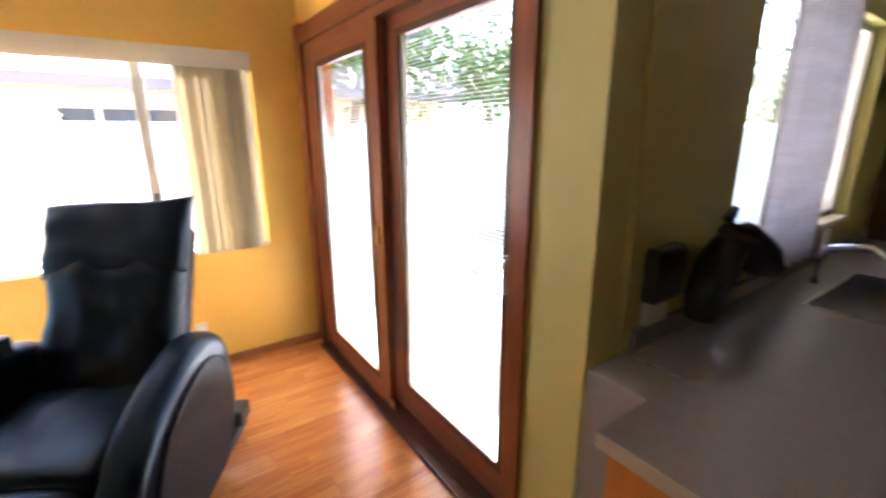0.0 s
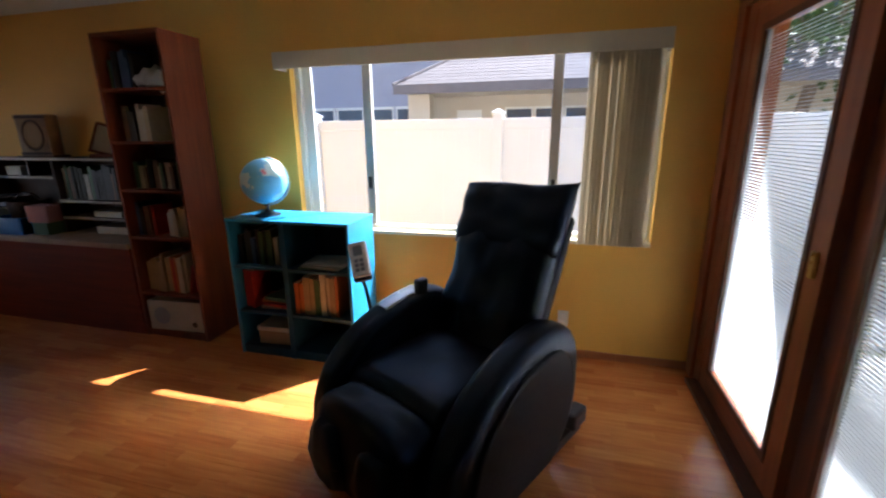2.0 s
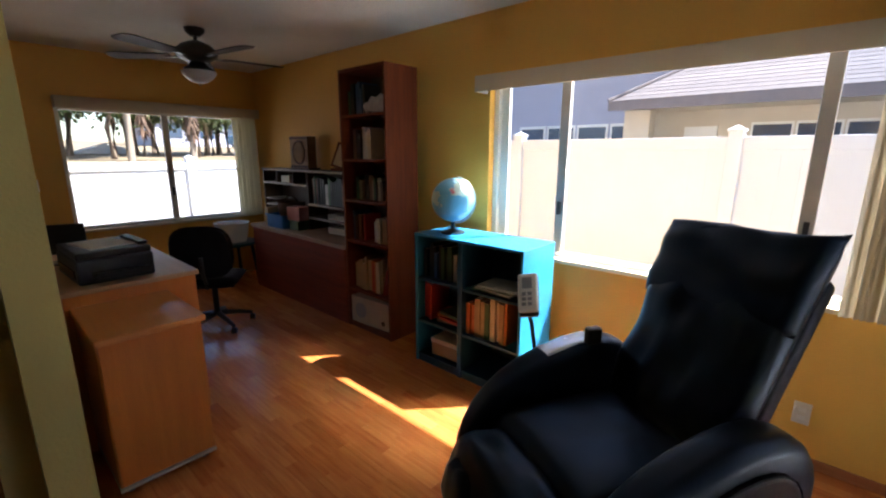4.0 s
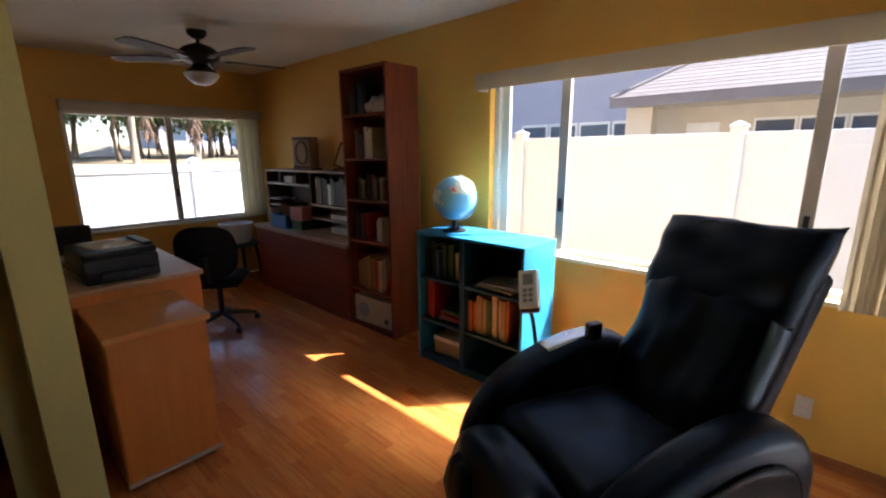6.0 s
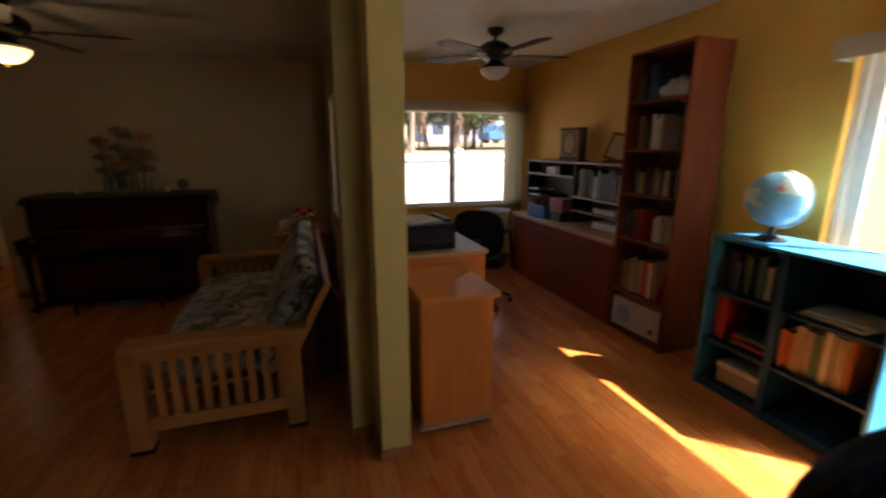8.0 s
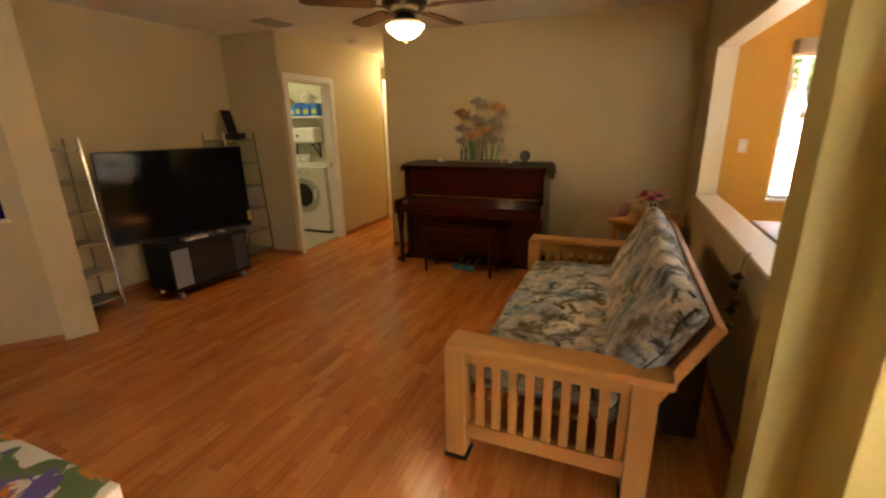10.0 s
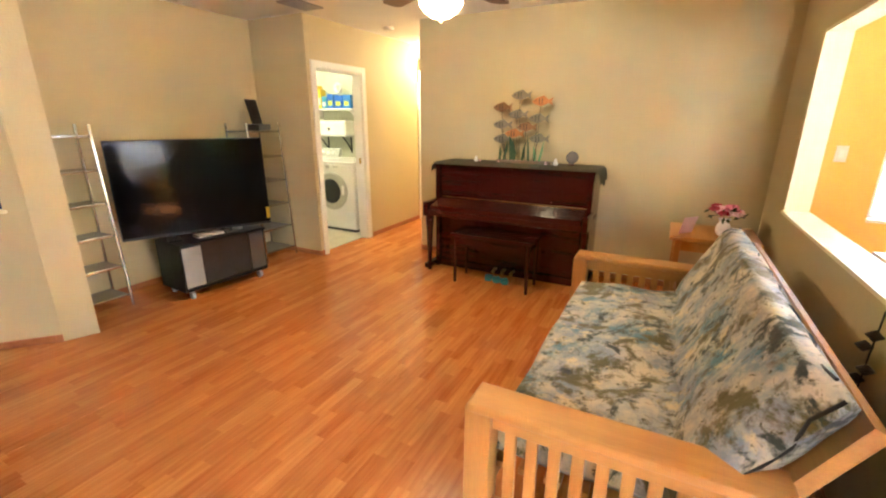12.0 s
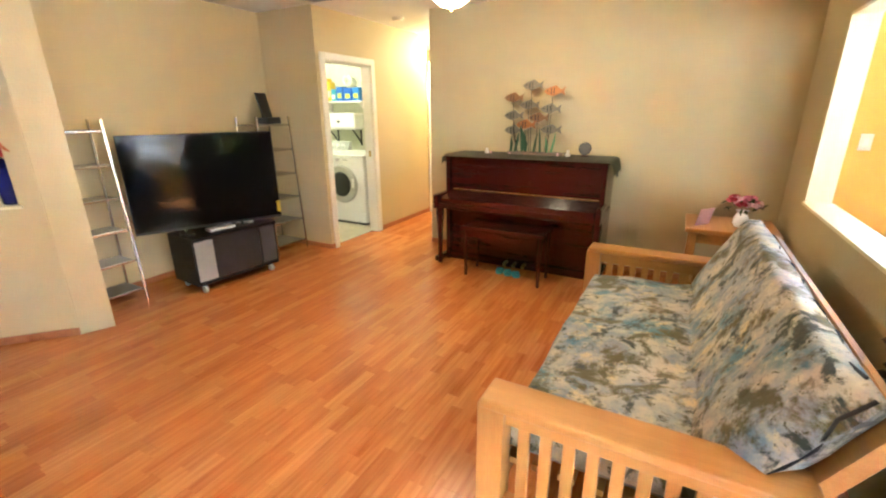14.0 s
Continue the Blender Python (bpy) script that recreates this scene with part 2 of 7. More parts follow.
M_BLUE_D = mat("navy_and_shelf_shade", (0.010, 0.022, 0.032), (0.007, 0.015, 0.022), scale=5, rough=0.55)
M_ALU = mat("brushed_aluminium", (0.55, 0.54, 0.52), (0.47, 0.46, 0.45), rough=0.35, metal=0.7)
M_SASH = mat("pale_grey_sash", (0.56, 0.54, 0.50), (0.48, 0.46, 0.43), scale=8, rough=0.4)
M_CHROME = mat("chrome", (0.60, 0.60, 0.61), (0.52, 0.52, 0.54), rough=0.24, metal=1.0, rvar=0.05)
M_VANE = mat("cream_vertical_vane", (0.60, 0.54, 0.43), (0.54, 0.48, 0.38), scale=3, rough=0.8, bump=0.15, bscale=90, stretch=(1, 1, 0.15))
def see_through(m, amount, color):
    """Thin cloth or vane that lets part of the light through."""
    n, l = m.node_tree.nodes, m.node_tree.links
    thin, both = n.new("ShaderNodeBsdfTranslucent"), n.new("ShaderNodeMixShader")
    thin.inputs[0].default_value = (*color, 1)
    both.inputs[0].default_value = amount
    l.new(n["Principled BSDF"].outputs[0], both.inputs[1])
    l.new(thin.outputs[0], both.inputs[2])
    l.new(both.outputs[0], n["Material Output"].inputs[0])
see_through(M_VANE, 0.30, (0.78, 0.68, 0.50))
M_VANE_SHEER = mat("cream_sheer_vane", (0.56, 0.52, 0.40), (0.50, 0.46, 0.35), scale=3, rough=0.8, bump=0.15, bscale=90, stretch=(1, 1, 0.15))
see_through(M_VANE_SHEER, 0.60, (0.85, 0.80, 0.60))
M_GLASS = glass("window_glass")
M_GLASS_T = glass("tinted_window_glass", (0.80, 0.84, 0.90))
M_SLAT = mat("white_mini_slat", (0.84, 0.85, 0.84), rough=0.4)
see_through(M_SLAT, 0.70, (0.86, 0.88, 0.90))
M_VINYL = mat("white_vinyl_fence", (0.70, 0.735, 0.785), (0.66, 0.695, 0.745), scale=2, rough=0.5)
M_STUCCO = mat("cream_stucco", (0.62, 0.54, 0.42), (0.56, 0.48, 0.37), scale=3, rough=0.9, bump=0.4, bscale=60)
M_STUCCO_G = mat("grey_lilac_stucco", (0.40, 0.40, 0.47), (0.36, 0.36, 0.43), scale=3, rough=0.9, bump=0.4, bscale=60)
M_SHINGLE = mat("grey_asphalt_shingle", (0.23, 0.20, 0.20), (0.15, 0.13, 0.13), scale=7, rough=0.9, bump=0.5, bscale=30, per_object=0.10, stretch=(1, 4, 4), fine=0.45)
M_EAVE = mat("brown_grey_fascia", (0.20, 0.17, 0.17), rough=0.7)
M_PANE_D = mat("dark_far_pane", (0.05, 0.08, 0.13), (0.04, 0.06, 0.1), rough=0.08)
M_CONCRETE = mat("pale_concrete", (0.54, 0.55, 0.56), (0.46, 0.47, 0.48), scale=2, rough=0.85, bump=0.2, bscale=50)
M_GROUND = mat("dry_ground", (0.24, 0.185, 0.11), (0.16, 0.12, 0.07), scale=0.8, rough=0.95, bump=0.4, bscale=12)
M_GRASS = mat("lawn_grass", (0.10, 0.17, 0.04), (0.06, 0.11, 0.025), scale=6, rough=0.9, per_object=0.1)
M_LEAF = mat("green_leaf", (0.085, 0.15, 0.035), (0.045, 0.085, 0.02), scale=3, rough=0.6)
M_LEAF_D = mat("dusky_green_leaf", (0.06, 0.095, 0.035), (0.035, 0.055, 0.02), scale=3, rough=0.6)
M_LEAF_O = mat("pale_olive_leaf", (0.15, 0.17, 0.08), (0.09, 0.11, 0.05), scale=3, rough=0.6)
M_LEAF_DRY = mat("dry_brown_frond", (0.17, 0.10, 0.06), (0.09, 0.05, 0.03), scale=5, rough=0.8)
M_BARK = mat("bark", (0.28, 0.21, 0.15), (0.17, 0.12, 0.085), scale=9, rough=0.9, bump=0.6, bscale=20, stretch=(1, 1, 0.2))
M_FLORAL = floral("floral_print_cotton")
M_PIPING = mat("dark_piping", (0.015, 0.02, 0.025), rough=0.7)
M_PIANO = wood("mahogany_lacquer", (0.052, 0.0075, 0.0055), (0.040, 0.0058, 0.0045), "y", 0.2, 0.6)
M_CLOTH = mat("olive_runner_cloth", (0.16, 0.15, 0.09), (0.11, 0.10, 0.06), scale=20, rough=0.9, bump=0.3, bscale=150)
M_BRASS = mat("brass", (0.55, 0.38, 0.12), rough=0.3, metal=1.0)
M_TVGLASS = mat("tv_screen_glass", (0.004, 0.004, 0.005), rough=0.08, rvar=0.02, spec=0.12)
M_APPL = mat("white_enamel", (0.80, 0.80, 0.77), (0.76, 0.76, 0.73), rough=0.25)
M_DKGLASS = mat("dark_door_glass", (0.03, 0.03, 0.032), rough=0.08, rvar=0.02)
M_BRONZE = mat("dark_bronze", (0.03, 0.022, 0.016), (0.02, 0.015, 0.011), rough=0.4, metal=0.4)
M_BLADE = wood("dark_walnut_blade", (0.10, 0.045, 0.02), (0.06, 0.026, 0.012), "x", 0.45, 0.1)
M_BLADE_W = wood("dark_walnut_blade", (0.055, 0.030, 0.017), (0.035, 0.019, 0.011), "x", 0.7, 0.0)
M_BOWL = mat("frosted_white_bowl", (0.62, 0.60, 0.56), rough=0.4)
M_BOWL_ON = glow("lit_amber_bowl", (1.0, 0.70, 0.34), 0.5)
M_COUNTER = mat("taupe_counter_laminate", (0.27, 0.235, 0.21), (0.22, 0.19, 0.17), scale=30, rough=0.3, fine=0.6)
M_PAPER = mat("white_paper", (0.78, 0.76, 0.70), (0.70, 0.68, 0.62), rough=0.8)
M_CARD = mat("tan_cardboard", (0.46, 0.34, 0.21), (0.40, 0.29, 0.17), rough=0.85)
M_BIN = mat("blue_plastic_bin", (0.02, 0.16, 0.45), (0.015, 0.13, 0.38), rough=0.4)
M_CURTAIN = mat("striped_lilac_curtain", (0.62, 0.59, 0.62), (0.34, 0.31, 0.31), scale=5, rough=0.85, stretch=(0.3, 0.3, 2.6), bump=0.2)
see_through(M_CURTAIN, 0.35, (0.66, 0.62, 0.66))
M_SWITCH = mat("ivory_plate", (0.78, 0.74, 0.64), rough=0.4)


def paint(name, c, rough=0.5, metal=0.0):
    return mat(name, c, tuple(0.8 * v for v in c), scale=12, rough=rough, metal=metal)


COVERS = [paint("cover_" + k, c) for k, c in (
    ("red", (0.42, 0.035, 0.02)), ("orange", (0.50, 0.14, 0.03)), ("cream", (0.55, 0.48, 0.34)), ("white", (0.62, 0.60, 0.55)), ("green", (0.06, 0.13, 0.06)),
    ("blue", (0.04, 0.09, 0.20)), ("black", (0.025, 0.023, 0.022)), ("brown", (0.16, 0.08, 0.04)), ("tan", (0.38, 0.27, 0.14)), ("pink", (0.50, 0.20, 0.17)))]
COVER_WORDS = ["red", "orange", "cream", "white", "dark green", "dark blue", "black", "brown", "tan", "pink"]


# ---- mesh helpers ----
def add_box(bm, x0, x1, y0, y1, z0, z1, r=0.0, seg=2, m=None):
    """Adds a box to bm, its edges rounded by r."""
    made = bmesh.ops.create_cube(bm, size=1.0)["verts"]
    c = Vector(((x0 + x1) / 2, (y0 + y1) / 2, (z0 + z1) / 2))
    s = Vector((abs(x1 - x0), abs(y1 - y0), abs(z1 - z0)))
    for v in made:
        v.co = Vector((v.co.x * s.x, v.co.y * s.y, v.co.z * s.z)) + c
    if r > 0:
        r = min(r, 0.45 * min(s))
        edges = {e for v in made for e in v.link_edges}
        res = bmesh.ops.bevel(bm, geom=list(edges), offset=r, segments=seg, affect="EDGES", profile=0.5)
        made = list({v for f in res["faces"] for v in f.verts})
    if m is not None:
        bmesh.ops.transform(bm, matrix=m, verts=made)
    return made


def box(x0, x1, y0, y1, z0, z1, r=0.0, seg=2, m=None):
    bm = bmesh.new()
    add_box(bm, x0, x1, y0, y1, z0, z1, r, seg, m)
    return bm


def add_rod(bm, p0, p1, r0, r1=None, n=12, caps=True):
    """Adds a straight rod or cone between two points."""
    p0, p1 = Vector(p0), Vector(p1)
    r1 = r0 if r1 is None else r1
    q = (p1 - p0).to_track_quat("Z", "Y")
    rings = []
    for p, r in ((p0, r0), (p1, r1)):
        rings.append([bm.verts.new(p + q @ Vector((r * math.cos(2 * math.pi * i / n), r * math.sin(2 * math.pi * i / n), 0))) for i in range(n)])
    for i in range(n):
        bm.faces.new((rings[0][i], rings[0][(i + 1) % n], rings[1][(i + 1) % n], rings[1][i]))
    if caps:
        bm.faces.new(list(reversed(rings[0])))
        bm.faces.new(rings[1])


def rod(p0, p1, r0, r1=None, n=12):
    bm = bmesh.new()
    add_rod(bm, p0, p1, r0, r1, n)
    return bm


def add_tube(bm, pts, r, n=8):
    """Adds a bent tube through the points."""
    pts = [Vector(p) for p in pts]
    prev = None
    for i, p in enumerate(pts):
        d = (pts[min(i + 1, len(pts) - 1)] - pts[max(i - 1, 0)]).normalized()
        q = d.to_track_quat("Z", "Y")
        rr = r[i] if isinstance(r, (list, tuple)) else r
        ring = [bm.verts.new(p + q @ Vector((rr * math.cos(2 * math.pi * k / n), rr * math.sin(2 * math.pi * k / n), 0))) for k in range(n)]
        if prev:
            for k in range(n):
                bm.faces.new((prev[k], prev[(k + 1) % n], ring[(k + 1) % n], ring[k]))
        else:
            bm.faces.new(list(reversed(ring)))
        prev = ring
    bm.faces.new(prev)


def tube(pts, r, n=8):
    bm = bmesh.new()
    add_tube(bm, pts, r, n)
    return bm


def lathe(profile, n=24, m=None):
    """A turned body from (radius, height) pairs."""
    bm = bmesh.new()
    rings = []
    for r, z in profile:
        rings.append([bm.verts.new((max(r, 1e-4) * math.cos(2 * math.pi * i / n), max(r, 1e-4) * math.sin(2 * math.pi * i / n), z)) for i in range(n)])
    for a, b in zip(rings, rings[1:]):
        for i in range(n):
            bm.faces.new((a[i], a[(i + 1) % n], b[(i + 1) % n], b[i]))
    bm.faces.new(list(reversed(rings[0])))
    bm.faces.new(rings[-1])
    if m is not None:
        bm.transform(m)
    return bm


def prism(outline, axis, a0, a1, r=0.0, seg=2):
    """A plate of the outline (pairs in the two other axes) from a0 to a1 along axis."""
    bm = bmesh.new()
    put = {"x": lambda u, v, a: (a, u, v), "y": lambda u, v, a: (u, a, v), "z": lambda u, v, a: (u, v, a)}[axis]
    lo = [bm.verts.new(put(u, v, a0)) for u, v in outline]
    hi = [bm.verts.new(put(u, v, a1)) for u, v in outline]
    k = len(outline)
    for i in range(k):
        bm.faces.new((lo[i], lo[(i + 1) % k], hi[(i + 1) % k], hi[i]))
    rims = [bm.faces.new(list(reversed(lo))), bm.faces.new(hi)]
    bmesh.ops.recalc_face_normals(bm, faces=bm.faces)
    if r > 0:
        edges = [e for f in rims for e in f.edges]
        bmesh.ops.bevel(bm, geom=edges, offset=r, segments=seg, affect="EDGES", profile=0.5)
    return bm


def pillow(x0, x1, y0, y1, z0, z1, lumps=0.0, seed=0, n=10, power=0.32):
    """A soft cushion: a box blown up, with slack lumps."""
    bm = bmesh.new()
    bmesh.ops.create_grid(bm, x_segments=n, y_segments=n, size=1.0)
    top = list(bm.verts)
    geo = bmesh.ops.duplicate(bm, geom=bm.verts[:] + bm.edges[:] + bm.faces[:])["geom"]
    low = [g for g in geo if isinstance(g, bmesh.types.BMVert)]
    for sign, vs in ((1, top), (-1, low)):
        for v in vs:
            u, w = v.co.x, v.co.y
            h = (max(0.0, 1 - u ** 4) * max(0.0, 1 - w ** 4)) ** power
            k = 1 + lumps * noise.noise(Vector((u * 2.1 + seed, w * 2.1, sign * 3.0 + seed)))
            x, y = (x0 + x1) / 2 + u * (x1 - x0) / 2, (y0 + y1) / 2 + w * (y1 - y0) / 2
            v.co = Vector((x, y, (z0 + z1) / 2 + sign * h * k * (z1 - z0) / 2))
    bmesh.ops.remove_doubles(bm, verts=bm.verts, dist=1e-4)
    bmesh.ops.recalc_face_normals(bm, faces=bm.faces)
    return bm


def part(name, bm, material, parent=None, label="", smooth=None):
    """Links a bmesh as one mesh object under a thing or under a part."""
    me = bpy.data.meshes.new(name)
    bmesh.ops.recalc_face_normals(bm, faces=bm.faces)
    bm.to_mesh(me)
    bm.free()
    me.materials.append(material)
    if smooth:
        me.shade_smooth()
        me.set_sharp_from_angle(angle=radians(smooth))
    ob = new(name, me)
    if parent is not None:
        ob.parent = parent
    if label:
        ob["label"] = label
    return ob


def thing(name, x, y, z, rz=0.0, label="", category="", group="", kind=""):
    ob = new(name)
    ob.empty_display_size = 0.1
    ob.matrix_basis = pose(x, y, z, 0, 0, rz)
    return tagged(ob, label, category, group, kind)


def structure(name, bm, material, label, category):
    return tagged(part(name, bm, material), label, category, "", "structure")


def boxes(rows):
    bm = bmesh.new()
    for r in rows:
        add_box(bm, *r)
    return bm


# ---- plan ----
WY, SX, FX, PX = 3.40, 1.42, -5.05, -5.0      # window wall, sliding-door wall, far wall, piano wall
CEIL_S, CEIL_L = 2.50, 2.42
PY0, PY1 = 0.82, 0.945                         # the pass-through wall

# ---- setting: walls, openings, ceilings ----
# Window head hollowed behind the valance, unseen, to let a sun strip in.
WX0, WX1, WZ0, WZ1 = -1.37, 1.10, 0.835, 2.30
structure("wall_north", boxes([
    (FX - 0.15, WX0, WY, WY + 0.15, 0, CEIL_S + 0.2), (WX1, SX + 0.15, WY, WY + 0.15, 0, CEIL_S + 0.2),
    (WX0, WX1, WY, WY + 0.15, 0, WZ0), (WX0, WX1, WY, WY + 0.02, 2.066, CEIL_S + 0.2), (WX0, WX1, WY + 0.02, WY + 0.15, 2.30, CEIL_S + 0.2)]), M_ORANGE, "orange painted wall with a wide sliding window", "wall")
VY0, VY1, VZ0, VZ1 = 1.46, 3.33, 0.75, 1.97
structure("wall_west", boxes([
    (FX - 0.15, FX, PY1, VY0, 0, CEIL_S + 0.2), (FX - 0.15, FX, VY1, WY, 0, CEIL_S + 0.2),
    (FX - 0.15, FX, VY0, VY1, 0, VZ0), (FX - 0.15, FX, VY0, VY1, VZ1, CEIL_S + 0.2)]), M_ORANGE, "orange painted end wall with a sliding window", "wall")
DY0, DY1, DZ = 1.22, 3.34, 2.17
structure("wall_east", boxes([
    (SX, SX + 0.15, DY1, WY, 0, CEIL_S + 0.2), (SX, SX + 0.15, DY0, DY1, DZ, CEIL_S + 0.2)]), M_ORANGE, "orange painted wall around the sliding glass door", "wall")
structure("wall_corner", boxes([(SX, SX + 0.15, 0.945, DY0, 0, CEIL_S + 0.2)]), M_PALE, "pale yellow painted wall end beside the glass door", "wall")
KX0, KX1, KZ0, KZ1 = 2.2, 3.7, 1.11, 2.1
structure("wall_kitchen", boxes([
    (SX + 0.15, KX0, 0.93, 1.08, 0, CEIL_S + 0.2), (KX1, 4.35, 0.93, 1.08, 0, CEIL_S + 0.2),
    (KX0, KX1, 0.93, 1.08, 0, KZ0), (KX0, KX1, 0.93, 1.08, KZ1, CEIL_S + 0.2)]), M_PALE, "pale yellow painted kitchen wall with a window", "wall")
OX0, OX1, OZ0, OZ1 = -4.35, -1.98, 0.865, 1.97
for nm, y0, y1, mt, lb in (("wall_passage_south", PY0, 0.89, M_CREAM, "cream painted wall with a wide pass-through opening"),
                           ("wall_passage_north", 0.89, PY1, M_ORANGE, "orange painted side of the pass-through wall")):
    structure(nm, boxes([(PX - 0.15, OX0, y0, y1, 0, CEIL_S + 0.2), (OX1, -1.74, y0, y1, 0, CEIL_S + 0.2),
                         (OX0, OX1, y0, y1, 0, OZ0), (OX0, OX1, y0, y1, OZ1, CEIL_S + 0.2)]), mt, lb, "wall")
structure("wall_column", boxes([(-1.74, -1.52, 0.80, PY1, 0, CEIL_S + 0.2), (-1.90, -1.74, 0.683, PY0, 0, CEIL_S + 0.2)]), M_PALE, "pale yellow painted column at the end of the pass-through wall", "column")
structure("opening_lining", boxes([
    (OX0, OX1, PY0 - 0.015, PY1 + 0.015, OZ0, OZ0 + 0.018), (OX0, OX0 + 0.018, PY0 - 0.004, PY1 + 0.004, OZ0 + 0.018, OZ1),
    (OX1 - 0.018, OX1, PY0 - 0.004, PY1 + 0.004, OZ0 + 0.018, OZ1), (OX0 + 0.018, OX1 - 0.018, PY0 - 0.004, PY1 + 0.004, OZ1 - 0.018, OZ1)]), M_SILL, "cream painted sill and jambs of the pass-through", "sill")
structure("wall_piano", boxes([(PX - 0.15, PX, -2.33, PY0, 0, CEIL_L + 0.2)]), M_CREAM, "cream painted living room wall behind the piano", "wall")
structure("wall_television", boxes([(-4.25, -1.9, -4.05, -3.93, 0, CEIL_L + 0.2)]), M_CREAM, "cream painted alcove wall behind the television", "wall")
LX0, LX1, LZ = -5.10, -4.36, 1.95
structure("wall_laundry", boxes([
    (-4.36, -4.25, -4.05, -3.18, 0, CEIL_L + 0.2), (-6.38, LX0, -3.30, -3.18, 0, CEIL_L + 0.2),
    (LX0, LX1, -3.30, -3.18, LZ, CEIL_L + 0.2)]), M_CREAM, "cream painted wall with the laundry doorway", "wall")
structure("wall_hall", boxes([(-7.75, PX - 0.15, -2.33, -2.21, 0, CEIL_L + 0.2), (-7.75, -7.6, -4.3, -2.33, 0, 1.62), (-7.75, -7.6, -4.3, -2.33, 2.06, CEIL_L + 0.2),
                              (-7.75, -7.6, -4.3, -3.95, 1.62, 2.06), (-7.75, -7.6, -3.6, -2.33, 1.62, 2.06), (-7.6, -6.45, -4.42, -4.3, 0, CEIL_L + 0.2),
                              (-6.45, -6.38, -4.3, -3.30, 0, CEIL_L + 0.2)]), M_CREAM, "cream painted hallway walls", "wall")
structure("wall_laundry_inside", boxes([(-6.37, -6.18, -5.05, -3.30, 0, CEIL_L + 0.2), (-6.33, -4.25, -5.12, -5.0, 0, CEIL_L + 0.2), (-4.30, -4.25, -5.0, -4.05, 0, CEIL_L + 0.2)]),
          mat("pale_green_paint", (0.66, 0.68, 0.52), rough=0.6, bump=0.2, bscale=70), "pale greenish painted laundry walls", "wall")
# Unseen walls, added and kept dark to cut bounced light.
structure("wall_closing", boxes([(4.2, 4.35, -4.75, 0.93, 0, CEIL_L + 0.2), (-1.2, 4.2, -4.75, -4.6, 0, CEIL_L + 0.2)]), M_UNSEEN, "plain unseen walls closing the room, darkened to dim it", "wall")
# angled wall with a niche, its face turned to the room
A = pose(-1.97, -3.38, 0, 0, 0, -42.2)
bm = bmesh.new()
for r in ((0, 0.12, -0.30, 0, 0, CEIL_L + 0.2), (0.12, 0.78, -0.30, 0, 0, 0.895), (0.12, 0.78, -0.30, 0, 1.98, CEIL_L + 0.2),
          (0.12, 0.78, -0.30, -0.24, 0.895, 1.98), (0.78, 1.95, -0.30, 0, 0, CEIL_L + 0.2)):
    add_box(bm, *r, m=A)
wall_angled = structure("wall_angled", bm, M_CREAM, "cream painted angled wall with a display niche", "wall")
structure("wall_angled_end", prism([(-2.15, -3.31), (-1.972, -3.384), (-2.15, -3.575)], "z", 0, CEIL_L + 0.2), M_CREAM, "cream painted end of the angled wall", "wall")
structure("wall_angled_back", boxes([(-2.15, -2.05, -3.93, -3.60, 0, CEIL_L + 0.2)]), M_CREAM, "cream painted return of the angled wall", "wall")
bm = bmesh.new()
add_box(bm, 0.10, 0.80, -0.24, 0.015, 0.895, 0.913, 0.004, m=A)
structure("niche_sill", bm, M_SILL, "cream painted sill of the niche", "sill")

structure("ceiling_sunroom", boxes([(FX, SX, 0.89, WY, CEIL_S, CEIL_S + 0.1)]), M_CEIL, "off-white textured sunroom ceiling", "ceiling")
structure("ceiling_living", boxes([(-7.6, 4.2, -5.1, 0.889, CEIL_L, CEIL_L + 0.1)]), M_CEIL, "off-white textured living room ceiling", "ceiling")
# Unseen overhangs added to keep direct sun off the glass door and kitchen.
structure("roof", boxes([(FX - 0.2, SX + 1.15, 0.9, WY + 0.16, 2.72, 2.80), (SX + 0.2, SX + 1.15, 2.1, WY + 0.16, 2.62, 2.72), (SX + 0.2, 4.6, -4.8, 2.1, 2.62, 2.72)]), M_EAVE, "unseen brown roof overhang, added to block sun", "roof")

# baseboards
BB = 0.055
structure("baseboard", boxes([
    (-0.7, SX, WY - 0.012, WY, 0.004, BB), (FX, FX + 0.012, PY1, 2.9, 0.004, BB), (SX - 0.012, SX, 0.93, 1.17, 0.004, BB),
    (PX, PX + 0.012, -2.33, PY0, 0.004, BB), (-4.25, -2.15, -3.93, -3.918, 0.004, BB), (-4.25, -4.238, -3.93, -3.18, 0.004, BB),
    (-4.30, -4.25, -3.18, -3.168, 0.004, BB), (-6.38, -5.2, -3.18, -3.168, 0.004, BB), (PX, -1.90, PY0 - 0.012, PY0, 0.004, BB),
    (-1.74, -1.728, 0.69, 0.80, 0.004, BB), (-1.74, -1.51, 0.79, 0.80, 0.004, BB), (-1.52, -1.508, 0.79, 0.95, 0.004, BB), (FX, -1.52, PY1, PY1 + 0.012, 0.004, BB)]),
    M_BASEB, "thin orange wood baseboards", "baseboard")
bm = bmesh.new()
add_box(bm, 0, 1.95, 0, 0.012, 0.004, BB, m=A)
structure("baseboard_angled", bm, M_BASEB, "thin orange wood baseboard on the angled wall", "baseboard")


